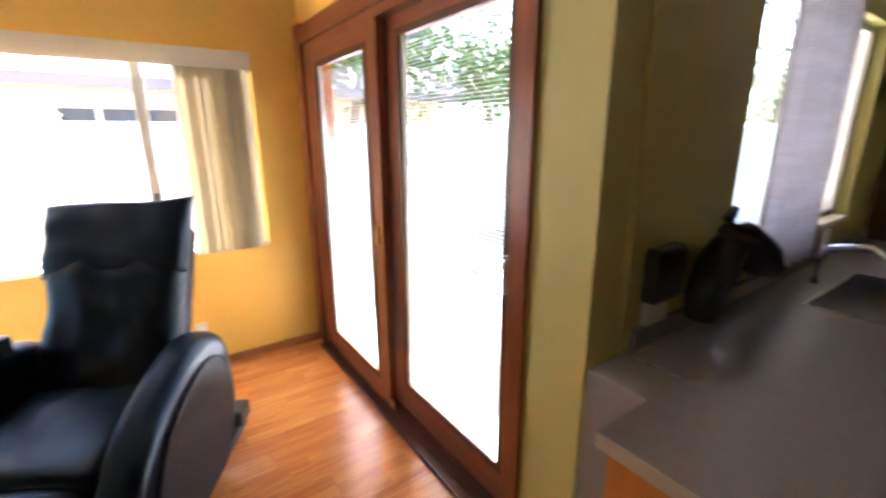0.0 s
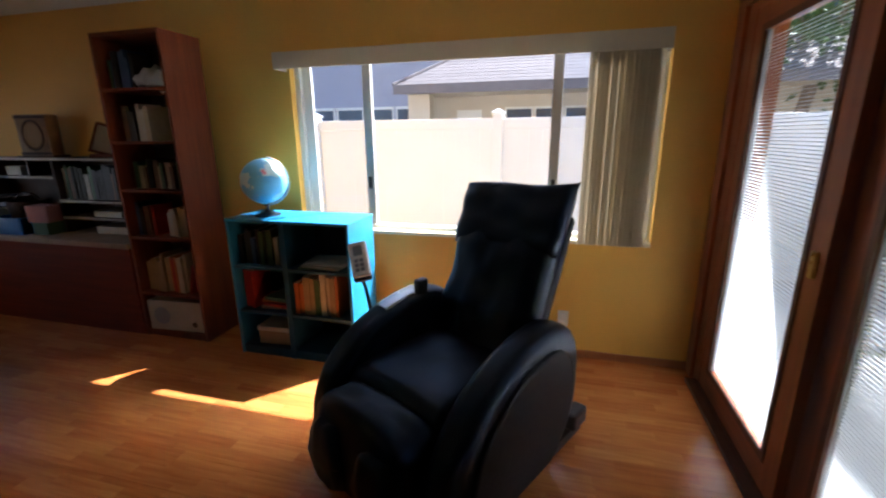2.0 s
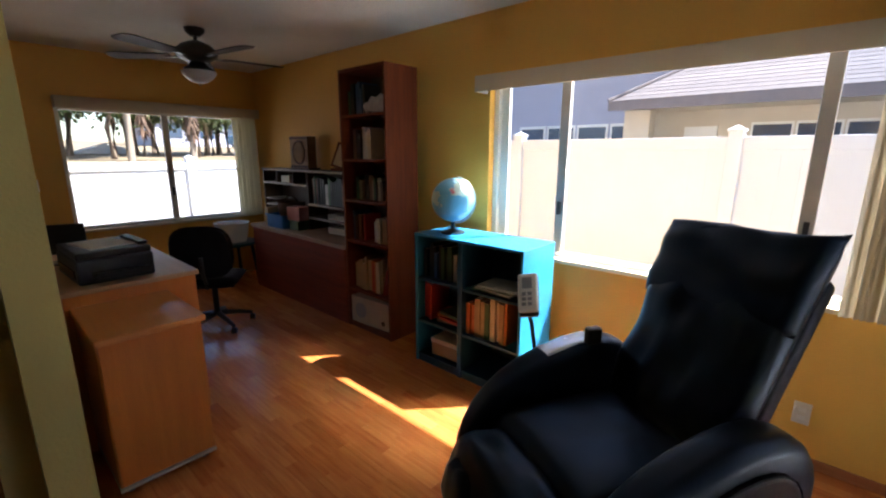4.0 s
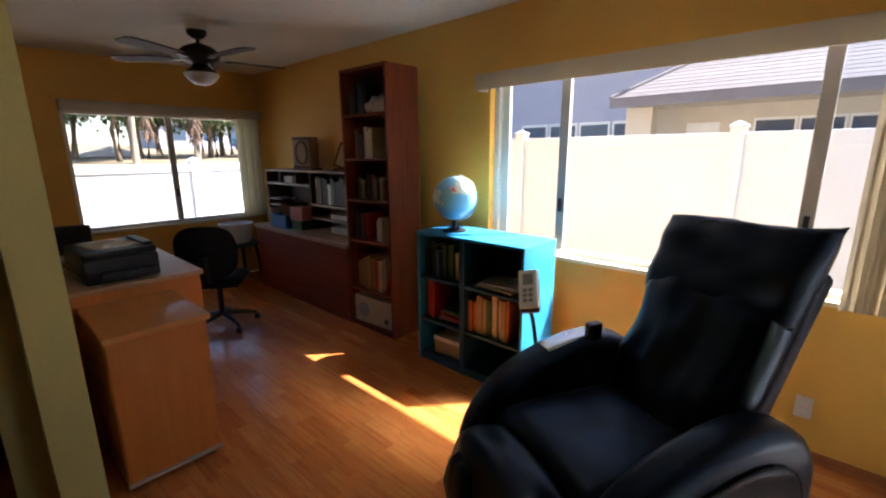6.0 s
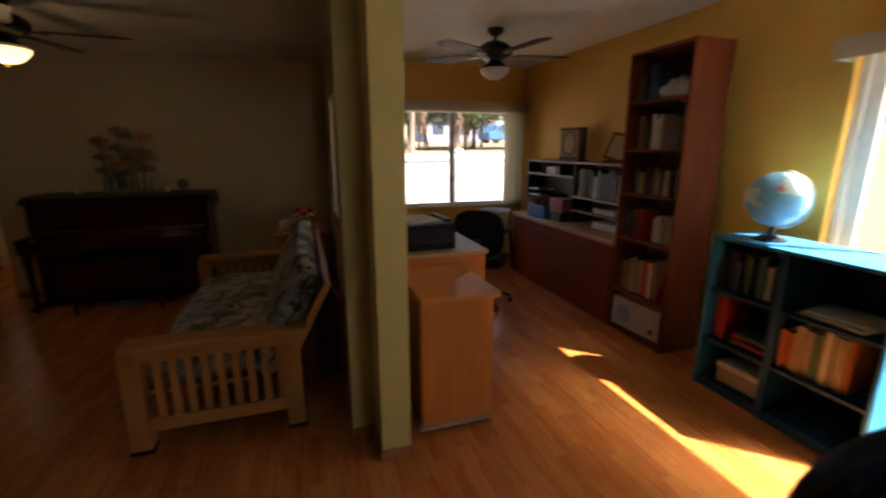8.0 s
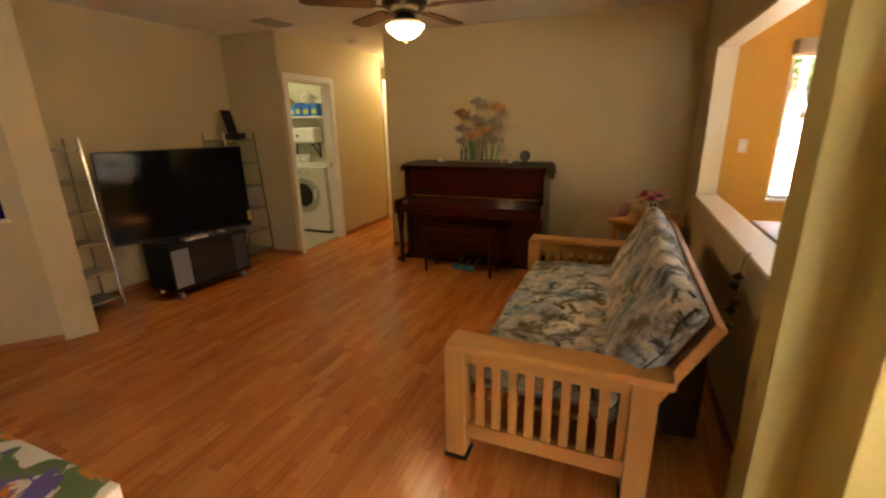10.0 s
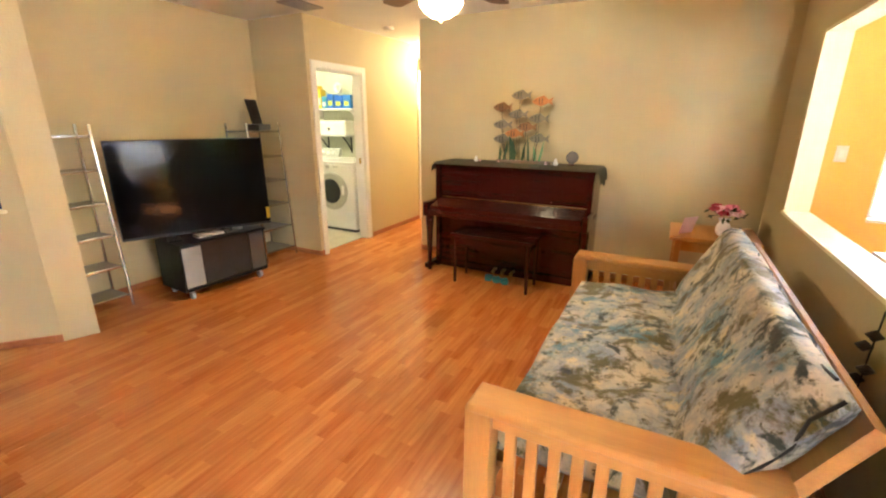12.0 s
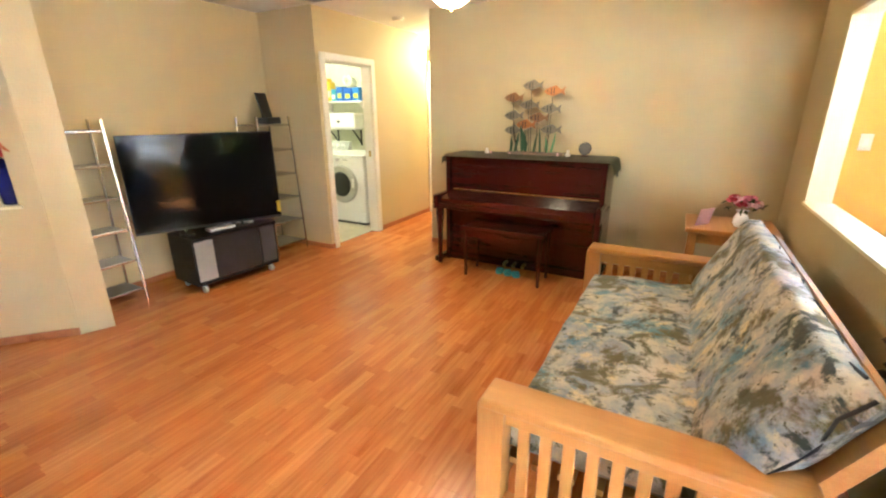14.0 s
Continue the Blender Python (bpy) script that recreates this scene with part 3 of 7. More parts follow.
# ---- windows ----
def slider_window(name, m, width, z0, z1, mullions, label):
    """A sliding window of width along local x, glass towards local +y, set in the wall."""
    w = thing(name, 0, 0, 0, 0, label, "window", "", "structure")
    w.matrix_basis = m
    h = width / 2
    part("window_frame", boxes([(-h, h, 0.06, 0.13, z1 - 0.035, z1), (-h, h, 0.06, 0.13, z0, z0 + 0.035), (-h, -h + 0.04, 0.06, 0.13, z0 + 0.035, z1 - 0.035),
                                (h - 0.04, h, 0.06, 0.13, z0 + 0.035, z1 - 0.035)]), M_WHITE, w)
    part("window_sill", box(-h, h, -0.012, 0.06, z0 - 0.02, z0 + 0.006, 0.004), M_SILL, w)
    # Left stile widened to block sun and trim the patch on the floor.
    if name == "window_1":
        part("fixed_stile", box(-h + 0.04, -h + 0.11, 0.09, 0.12, z0 + 0.035, z1 - 0.035, 0.004), M_WHITE, w)
    edges = [-h + 0.04] + list(mullions) + [h - 0.04]
    for i, x in enumerate(mullions):
        st = part("sash_stile", box(x - 0.032, x + 0.032, 0.075, 0.115, z0 + 0.035, z1 - 0.035, 0.004), M_SASH, w)
        part("latch", box(x - 0.012, x + 0.012, 0.055, 0.075, z0 + 0.30, z0 + 0.39, 0.004), M_BLACK, st, "black sash latch")
    for i, (a, b) in enumerate(zip(edges, edges[1:])):
        tint = M_GLASS_T if len(mullions) == 2 and i != 1 else M_GLASS
        p = part("pane", box(a + 0.02, b - 0.02, 0.093, 0.097, z0 + 0.04, z1 - 0.04), tint, w)
        p.visible_shadow = False
    return w


slider_window("window_1", pose((WX0 + WX1) / 2, WY, 0), WX1 - WX0, WZ0, WZ1, (-0.82 - (WX0 + WX1) / 2, 0.48 - (WX0 + WX1) / 2),
              "white framed three-part sliding window above the shelf")
slider_window("window_2", pose(FX, (VY0 + VY1) / 2, 0, 0, 0, 90), VY1 - VY0, VZ0, VZ1, (2.40 - (VY0 + VY1) / 2,), "white framed sliding window at the end of the room")
slider_window("window_3", pose((KX0 + KX1) / 2, 0.93, 0), KX1 - KX0, KZ0, KZ1, (0.0,), "white framed kitchen window over the sink")


def vertical_blind(m, width, z0, z1, n, gathered, label, vane_mat):
    """A valance with vertical vanes gathered at local +x."""
    v = thing("vertical_blind", 0, 0, 0, 0, label, "blind")
    v.matrix_basis = m
    h = width / 2
    part("valance", boxes([(-h, h, -0.145, -0.135, z1, z1 + 0.105), (-h, -h + 0.01, -0.135, 0, z1, z1 + 0.105), (h - 0.01, h, -0.135, 0, z1, z1 + 0.105),
                           (-h + 0.01, h - 0.01, -0.135, 0, z1 + 0.097, z1 + 0.105)]), M_VANE, v, "cream valance board")
    part("head_rail", box(-h + 0.02, h - 0.02, -0.09, -0.05, z1 + 0.02, z1 + 0.06, 0.003), M_WHITE, v)
    for i in range(n):
        x = h - 0.03 - gathered * (i + 0.5) / n
        a = radians(38 + 8 * math.sin(i * 2.3))
        bm = bmesh.new()
        pts = []
        for k in range(7):
            u = (k / 6 - 0.5) * 0.089
            c = 0.010 * (1 - (2 * k / 6 - 1) ** 2)
            pts.append((x + u * math.cos(a) - c * math.sin(a), -0.07 + u * math.sin(a) + c * math.cos(a)))
        lo = [[bm.verts.new((px, py, z)) for px, py in pts] for z in (z0, z1 + 0.02)]
        for k in range(6):
            bm.faces.new((lo[0][k], lo[0][k + 1], lo[1][k + 1], lo[1][k]))
        bmesh.ops.solidify(bm, geom=bm.faces[:], thickness=0.0012)
        part("vane", bm, vane_mat, v, smooth=40)
    return v


vertical_blind(pose(-0.165, WY, 0), 2.47, WZ0 - 0.005, 1.955, 15, 0.37, "cream vertical blind drawn aside at the wide window", M_VANE)
vertical_blind(pose(FX, 2.42, 0, 0, 0, 90), 1.93, VZ0 - 0.005, 1.945, 9, 0.27, "cream vertical blind drawn aside at the end window", M_VANE_SHEER)

# curtain at the kitchen window
cur = thing("curtain", 2.34, 0.87, 0, 0, "pale lilac grey curtain hanging beside the kitchen window", "curtain")
bm = bmesh.new()
cols = []
for i in range(41):
    u = i / 40
    y = 0.03 * math.sin(u * 34)
    cols.append([bm.verts.new((u * 0.60, y, z)) for z in (1.02, 1.3, 1.6, 1.9, 2.14)])
for a, b in zip(cols, cols[1:]):
    for k in range(4):
        bm.faces.new((a[k], b[k], b[k + 1], a[k + 1]))
bmesh.ops.solidify(bm, geom=bm.faces[:], thickness=0.002)
part("cloth", bm, M_CURTAIN, cur, smooth=60)
part("rod", rod((-0.25, 0, 2.15), (1.6, 0, 2.15), 0.012), M_BRONZE, cur, "dark curtain rod")

# ---- sliding glass door ----
door = thing("door_1", SX, 0, 0, 0, "red-brown wooden sliding glass door with mini blinds", "door", "", "structure")
part("casing", box(-0.022, 0.0, 3.295, 3.405, 0.0, DZ + 0.10, 0.004), M_DOORWOOD, door)
part("casing", box(-0.022, 0.0, 1.18, 1.265, 0.0, DZ + 0.10, 0.004), M_DOORWOOD, door)
part("casing", box(-0.024, 0.0, 1.265, 3.295, DZ - 0.03, DZ + 0.08, 0.004), M_DOORWOOD_Y, door)
part("corner_block", rod((-0.03, 3.35, DZ + 0.05), (-0.002, 3.35, DZ + 0.05), 0.045, n=20), M_DOORWOOD, door)
part("jamb", boxes([(0.0, 0.15, 3.20, DY1, 0, DZ), (0.0, 0.15, DY0, 1.27, 0, DZ)]), M_DOORWOOD, door)
part("header", box(0.0, 0.15, 1.27, 3.20, 2.10, DZ), M_DOORWOOD_Y, door)
part("track", boxes([(-0.06, 0.15, 1.20, 3.25, 0.0, 0.022), (0.045, 0.055, 1.25, 3.2, 0.022, 0.04), (-0.005, 0.0, 1.25, 3.2, 0.022, 0.034)]), M_DOORDARK, door, "worn dark wooden threshold")
part("latch_plate", box(0.0, 0.012, 2.18, 2.235, 0.02, 0.075, 0.003), M_BRASS, door, "small brass bottom latch")
for x, y0, y1, p0, p1, zb, zt in ((0.004, 2.24, 3.20, 2.38, 3.08, 0.18, 1.985), (0.062, 1.27, 2.34, 1.37, 2.12, 0.21, 2.01)):
    sash = part("sash", boxes([(x, x + 0.044, y0, p0, 0.024, 2.10), (x, x + 0.044, p1, y1, 0.024, 2.10)]), M_DOORWOOD, door)
    part("rail", boxes([(x + 0.001, x + 0.043, p0, p1, 0.024, zb), (x + 0.001, x + 0.043, p0, p1, zt, 2.10)]), M_DOORWOOD_Y, sash)
    d = 0.028
    part("glazing_bead", boxes([(x - 0.005, x + 0.004, p0 - d, p0 + 0.004, zb - d, zt + d), (x - 0.005, x + 0.004, p1 - 0.004, p1 + d, zb - d, zt + d),
                                (x - 0.005, x + 0.004, p0 + 0.004, p1 - 0.004, zb - d, zb + 0.004), (x - 0.005, x + 0.004, p0 + 0.004, p1 - 0.004, zt - 0.004, zt + d)]), M_DOORDARK, sash, "dark brown glazing bead")
    for dx in (0.008, 0.034):
        g = part("pane", box(x + dx, x + dx + 0.003, p0, p1, zb, zt), M_GLASS, sash)
        g.visible_shadow = False
    bm = bmesh.new()
    n = int((zt - zb - 0.04) / 0.0155)
    for i in range(n):
        z = zb + 0.025 + i * 0.0155
        a = [bm.verts.new(p) for p in ((x + 0.014, p0 + 0.012, z - 0.002), (x + 0.014, p1 - 0.012, z - 0.002), (x + 0.0265, p1 - 0.012, z + 0.001), (x + 0.0265, p0 + 0.012, z + 0.001))]
        b = [bm.verts.new(v.co + Vector((0, 0, 0.0012))) for v in a]
        bm.faces.new(list(reversed(a)))
        bm.faces.new(b)
        for k in range(4):
            bm.faces.new((a[k], a[(k + 1) % 4], b[(k + 1) % 4], b[k]))
    part("slats", bm, M_SLAT, sash, "white mini blind slats between the panes")
    part("blind_edge", boxes([(x + 0.013, x + 0.032, p0, p0 + 0.01, zb, zt), (x + 0.013, x + 0.032, p1 - 0.01, p1, zb, zt)]), M_SLAT, sash)
hp = part("handle", box(0.046, 0.062, 1.300, 1.335, 0.96, 1.20, 0.005), M_ALU, door, "small metal pull plate")
part("grip", tube([(0.046, 1.318, 1.0), (0.02, 1.318, 1.02), (0.018, 1.318, 1.14), (0.046, 1.318, 1.16)], 0.007), M_ALU, hp)
part("lock", box(-0.012, 0.004, 2.28, 2.31, 1.0, 1.1, 0.004), M_BRASS, door, "small brass lock on the stile")

# laundry doorway trim
ld = thing("door_2", 0, -3.18, 0, 0, "white painted trim around the laundry doorway", "doorway", "", "structure")
part("casing", box(LX1, LX1 + 0.065, 0, 0.018, 0, LZ + 0.065, 0.004), M_WHITE, ld)
part("casing", box(LX0 - 0.065, LX0, 0, 0.018, 0, LZ + 0.065, 0.004), M_WHITE, ld)
part("casing", box(LX0, LX1, 0, 0.018, LZ, LZ + 0.065, 0.004), M_WHITE, ld)
part("jamb", boxes([(LX0, LX0 + 0.015, -0.12, 0, 0, LZ), (LX1 - 0.015, LX1, -0.12, 0, 0, LZ), (LX0 + 0.015, LX1 - 0.015, -0.12, 0, LZ - 0.015, LZ)]), M_WHITE, ld)
part("strike_plate", box(LX0 + 0.015, LX0 + 0.019, -0.07, -0.04, 0.93, 1.0), M_BRASS, ld)
hd = thing("door_3", -6.45, -3.12, 0, 0, "white painted door frame at the end of the hall", "doorway", "", "structure")
part("casing", box(-0.05, 0.07, -0.055, -0.035, 0, 2.1, 0.004), M_WHITE, hd)
part("casing", box(-1.1, -0.98, 0.02, 0.04, 0, 2.1, 0.004), M_WHITE, hd)
win4 = thing("window_4", -7.6, -3.775, 0, 0, "small bright window at the end of the hall", "window", "", "structure")
part("window_frame", boxes([(-0.1, 0.01, -0.175, -0.155, 1.62, 2.06), (-0.1, 0.01, 0.155, 0.175, 1.62, 2.06), (-0.1, 0.01, -0.155, 0.155, 1.62, 1.64), (-0.1, 0.01, -0.155, 0.155, 2.04, 2.06)]), M_WHITE, win4)


# ---- furniture helpers ----
def book(x, y, z, w, d, h, lean=0.0, flat=False, turn=0.0, pick=None, base=0.0):
    """One book: covers and spine round a block of pages. Spine faces local -y; stands on z."""
    k = random.randrange(len(COVERS)) if pick is None else pick
    b = thing("book", x, y, z, turn, "%s book %s" % (COVER_WORDS[k], "lying flat on the shelf" if flat else "standing on the shelf among others"), "book", "books on shelves")
    m = pose(0, 0, 0, 0, lean, 0)
    if flat:
        m = pose(0, 0, 0, 0, 90, 0) @ pose(-w, 0, 0)
    part("cover", bm_join([(0, 0.003, 0, d, 0, h), (w - 0.003, w, 0, d, 0, h), (0.003, w - 0.003, 0, 0.003, 0, h)], m), COVERS[k], b)
    part("pages", bm_join([(0.003, w - 0.003, 0.003, d - 0.006, 0.004, h - 0.004)], m), M_PAPER, b, "cream paper pages")
    return b


def bm_join(rows, m):
    bm = bmesh.new()
    for r in rows:
        add_box(bm, *r)
    bm.transform(m)
    return bm


def row_of_books(x0, x1, y, z, hmax, depth=0.2, fill=1.0, picks=None, lean_last=True):
    x = x0
    end = x0 + (x1 - x0) * fill
    while True:
        w = random.uniform(0.016, 0.05)
        if x + w > end:
            break
        h = hmax * random.uniform(0.68, 0.98)
        book(x, y + random.uniform(0, 0.03), z, w - 0.001, min(depth, h * 0.75), h, pick=random.choice(picks) if picks else None)
        x += w
    if lean_last and x + 0.09 < x1:
        h = hmax * 0.72
        a = 14
        book(x + 0.012 + h * math.sin(radians(a)) * 0.0, y + 0.01, z + 0.001, 0.022, min(depth, 0.15), h, lean=a, pick=random.choice(picks) if picks else None)


# ---- sunroom: tall bookcase ----
bx0, bx1, by0, by1, bz = -2.575, -1.995, 2.95, 3.285, 2.19
bc = thing("bookcase", bx0, by0, 0, 0, "tall dark cherry wooden bookcase, half full of books and papers", "bookcase")
W, D = bx1 - bx0, by1 - by0
part("side", box(0, 0.022, 0, D, 0, bz, 0.002), M_BOOKCASE, bc)
part("side", box(W - 0.022, W, 0, D, 0, bz, 0.002), M_BOOKCASE, bc)
part("top", box(0.022, W - 0.022, 0, D, bz - 0.024, bz - 0.001), M_BOOKCASE, bc)
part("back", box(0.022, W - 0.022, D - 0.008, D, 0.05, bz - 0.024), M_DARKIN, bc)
part("plinth", box(0.022, W - 0.022, 0.015, 0.03, 0, 0.055), M_BOOKCASE, bc)
BSH = (0.055, 0.36, 0.80, 1.15, 1.49, 1.84)
for z in BSH:
    part("shelf", box(0.022, W - 0.022, 0.006, D - 0.008, z - 0.02, z), M_BOOKCASE, bc)
random.seed(4)
row_of_books(bx0 + 0.03, bx0 + 0.26, by0 + 0.06, BSH[5], 0.27, picks=[3, 4, 5, 2, 6])
row_of_books(bx0 + 0.06, bx0 + 0.32, by0 + 0.06, BSH[4], 0.29, picks=[3, 3, 6, 2, 7], lean_last=False)
row_of_books(bx0 + 0.03, bx1 - 0.05, by0 + 0.09, BSH[3], 0.22, picks=[7, 8, 6, 7, 4], fill=0.93)
row_of_books(bx0 + 0.03, bx0 + 0.20, by0 + 0.06, BSH[2], 0.27, picks=[6, 5, 7, 0])
row_of_books(bx0 + 0.30, bx1 - 0.04, by0 + 0.06, BSH[2], 0.25, picks=[3, 2, 8, 6], fill=0.9)
row_of_books(bx0 + 0.03, bx1 - 0.06, by0 + 0.05, BSH[1], 0.32, picks=[0, 8, 2, 8, 1, 7], fill=0.8)
bag = thing("plastic_bag", -2.18, 3.07, BSH[5], 0, "crumpled white plastic bag lying on the top shelf", "bag")
part("film", pillow(-0.13, 0.13, -0.08, 0.09, 0, 0.12, 0.8, 3, 16), mat("thin_grey_plastic", (0.46, 0.45, 0.42), (0.30, 0.29, 0.27), scale=14, rough=0.35, bump=0.8, bscale=30), bag, smooth=40)
cart = thing("cardboard_box", -2.29, 3.07, BSH[0], 4, "pale printed cardboard box on the bottom shelf", "box")
part("body", box(-0.24, 0.24, -0.10, 0.12, 0, 0.24, 0.003), mat("pale_carton", (0.50, 0.44, 0.34), rough=0.8), cart)
part("disc_print", rod((-0.12, -0.101, 0.12), (-0.12, -0.1035, 0.12), 0.07, n=24), M_GREY, cart, "grey printed disc")
part("dot_print", rod((0.16, -0.101, 0.06), (0.16, -0.1035, 0.06), 0.022, n=16), M_DARKIN, cart)

# ---- turquoise shelf ----
sx0, sx1, sy0, sy1, sh = -1.635, -0.73, 2.89, 3.27, 0.985
bs = thing("cube_shelf", sx0, sy0, 0, 0, "turquoise painted low bookshelf under the window, half full", "bookshelf")
W, D = sx1 - sx0, sy1 - sy0
MID = 0.405
part("side", box(0, 0.02, 0, D, 0, sh - 0.02, 0.002), M_BLUE, bs)
part("side", box(W - 0.02, W, 0, D, 0, sh - 0.02, 0.002), M_BLUE, bs)
part("divider", box(MID, MID + 0.038, 0, D - 0.01, 0, sh - 0.02, 0.002), M_BLUE_SHADE, bs)
part("top", box(-0.003, W + 0.003, -0.004, D, sh - 0.02, sh, 0.003), M_BLUE, bs)
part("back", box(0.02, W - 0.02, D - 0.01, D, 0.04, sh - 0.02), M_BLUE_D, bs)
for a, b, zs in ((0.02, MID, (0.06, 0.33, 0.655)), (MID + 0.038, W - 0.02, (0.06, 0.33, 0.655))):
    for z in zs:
        part("shelf", box(a, b, 0.008, D - 0.01, z - 0.018, z), M_BLUE_SHADE, bs)
    part("plinth", box(a, b, 0.01, 0.025, 0, 0.042), M_BLUE_SHADE, bs)
random.seed(9)
row_of_books(sx0 + 0.03, sx0 + MID - 0.01, sy0 + 0.06, 0.655, 0.26, picks=[6, 5, 4, 2, 7, 6], fill=0.95)
row_of_books(sx0 + 0.025, sx0 + 0.13, sy0 + 0.05, 0.33, 0.29, picks=[0, 1, 0], lean_last=False)
row_of_books(sx0 + MID + 0.045, sx0 + MID + 0.075, sy0 + 0.03, 0.655, 0.28, picks=[9], lean_last=False)
row_of_books(sx0 + MID + 0.045, sx1 - 0.09, sy0 + 0.04, 0.33, 0.30, picks=[9, 1, 8, 0, 2, 8, 4], fill=0.92)
for i, (dx, c, tn) in enumerate(((0.16, 2, 8), (0.18, 0, -6), (0.17, 1, 12), (0.19, 4, -10))):
    book(sx0 + dx, sy0 + 0.06, 0.33 + 0.024 * i, 0.022, 0.17, 0.20, flat=True, turn=tn, pick=c)
for i, (dx, c, tn) in enumerate(((0.50, 4, 3), (0.52, 2, -5), (0.54, 3, 6))):
    book(sx0 + dx, sy0 + 0.04, 0.655 + 0.014 * i, 0.013, 0.22, 0.29, flat=True, turn=tn, pick=c)
sb = thing("shoe_box", sx0 + 0.23, sy0 + 0.16, 0.06, 3, "beige cardboard box on the bottom shelf", "box")
part("body", box(-0.12, 0.14, -0.10, 0.16, 0, 0.10, 0.003), M_CARD, sb)
part("lid", box(-0.125, 0.145, -0.105, 0.165, 0.10, 0.135, 0.003), M_PAPER, sb)

# ---- globe ----
gl = thing("globe", -1.42, 3.06, sh, 0, "pale blue desk globe on a dark stand", "globe")
bm = bmesh.new()
bmesh.ops.create_uvsphere(bm, u_segments=40, v_segments=24, radius=0.152)
bm.transform(Matrix.Translation((0, 0, 0.235)))
part("ball", bm, earth("printed_globe"), gl, smooth=80)
part("base", lathe([(0.085, 0), (0.085, 0.012), (0.05, 0.022), (0.016, 0.03), (0.014, 0.07), (0.02, 0.078)], 28), M_BLACK, gl, smooth=40)
part("meridian", tube([(0.163 * math.sin(a) * 0.92, 0.163 * math.sin(a) * 0.39, 0.235 - 0.163 * math.cos(a)) for a in [radians(t) for t in range(0, 176, 8)]], 0.005), M_ALU, gl, "thin metal meridian arm")

# ---- massage chair ----
ch = thing("massage_chair", 0.085, 2.30, 0, -28, "black leather massage recliner with padded back", "armchair")
# side shells: rounded pods with an arched top
def arm_outline():
    pts = []
    for a in range(0, 360, 12):
        c, s = math.cos(radians(a)), math.sin(radians(a))
        y = 0.0 + 0.46 * math.copysign(abs(c) ** 0.85, c)
        top = 0.355 + 0.37 * math.copysign(abs(s) ** 0.9, s)
        z = top + 0.11 * (y / 0.46) * (1 if s > 0 else 0.4)
        pts.append((y - 0.06, max(0.05, z * 0.985)))
    return pts
for s in (-1, 1):
    arm = part("arm", prism(arm_outline(), "x", s * 0.29, s * 0.445, 0.055, 5), M_LEATHER, ch, smooth=60)
    part("side_panel", prism([(0.78 * (y + 0.06) - 0.06, 0.80 * (z - 0.36) + 0.345) for y, z in arm_outline()], "x", s * 0.44, s * 0.462, 0.018, 3), M_LEATHER_FLAT, arm, "matt oval side panel")
cap = sorted((y, z) for y, z in arm_outline() if -0.16 < y < 0.16 and z > 0.5)
part("arm_cap", prism([(y, z + 0.002) for y, z in cap] + [(y, z - 0.03) for y, z in reversed(cap)], "x", -0.415, -0.318, 0.012), M_SILVER, ch, "silver control panel on the armrest", smooth=50)
part("arm_button", box(-0.330, -0.285, 0.06, 0.13, 0.72, 0.80, 0.012), M_BLACK, ch)
seat = part("seat", pillow(-0.285, 0.285, -0.40, 0.26, 0.33, 0.54, 0.05, 1, 20, 0.17), M_LEATHER, ch, smooth=70)
part("seat_base", box(-0.29, 0.29, -0.36, 0.34, 0.10, 0.42, 0.03), M_LEATHER_FLAT, ch)
part("leg_rest", pillow(-0.30, 0.30, -0.60, -0.34, 0.05, 0.50, 0.12, 7, 12, 0.3), M_LEATHER, ch, smooth=70)
for s in (-1, 1):
    part("calf_pad", pillow(s * 0.15 - 0.10, s * 0.15 + 0.10, -0.64, -0.52, 0.10, 0.40, 0.15, 5 + s, 8), M_LEATHER, ch, smooth=70)
# padded back leaning rearwards, in a shell
LEAN = pose(0, 0.20, 0.40, -25, 0, 0)
def leaned(bm):
    bm.transform(LEAN)
    return bm
def back_body(w0, w1, wt, y0, y1, h, lumps, seed, nx=24, nz=44):
    """The padded back: widening to a flat top with drawn-out corners."""
    bm = bmesh.new()
    grid = {}
    for side in (0, 1):
        for i in range(nx + 1):
            for k in range(nz + 1):
                u, v = 2 * i / nx - 1, k / nz
                w = w0 + (w1 - w0) * min(1, v / 0.35) + (wt - w1) * max(0, (v - 0.55) / 0.45) ** 1.5
                edge = max(0.0, (1 - abs(u) ** 5) * (1 - abs(2 * v - 1) ** 11)) ** 0.3
                n1 = noise.noise(Vector((u * 2.5 + seed, v * 5.0, side * 4.0)))
                tuck = 0.020 * abs(math.sin(v * 9.5 + 0.5)) + 0.010 * abs(math.sin((u + 1) * 4.7)) + 0.016 * max(0, min(1, (v - 0.66) / 0.12)) * abs(math.sin(v * 30.0 + 2.5 * n1)) * (0.6 + 0.8 * abs(noise.noise(Vector((u * 4.0, v * 3.0, 9.0)))))
                d = (y1 - y0) / 2 * edge * (1 + lumps * n1)
                y = (y0 + y1) / 2 + (d if side else -(d - (tuck if edge > 0.4 else 0)))
                z = h * v - (0.10 * max(0, (-u - 0.35) / 0.65) ** 2.2 - 0.018 * max(0, u) ** 4 + 0.006 * math.sin(u * 9.0 + 1)) * max(0, (v - 0.7) / 0.3)
                if edge == 0 and side:
                    grid[side, i, k] = grid[0, i, k]
                else:
                    grid[side, i, k] = bm.verts.new((w * u, y, z))
    for side in (0, 1):
        for i in range(nx):
            for k in range(nz):
                q = [grid[side, i, k], grid[side, i + 1, k], grid[side, i + 1, k + 1], grid[side, i, k + 1]]
                bm.faces.new(q if side == 0 else list(reversed(q)))
    return bm


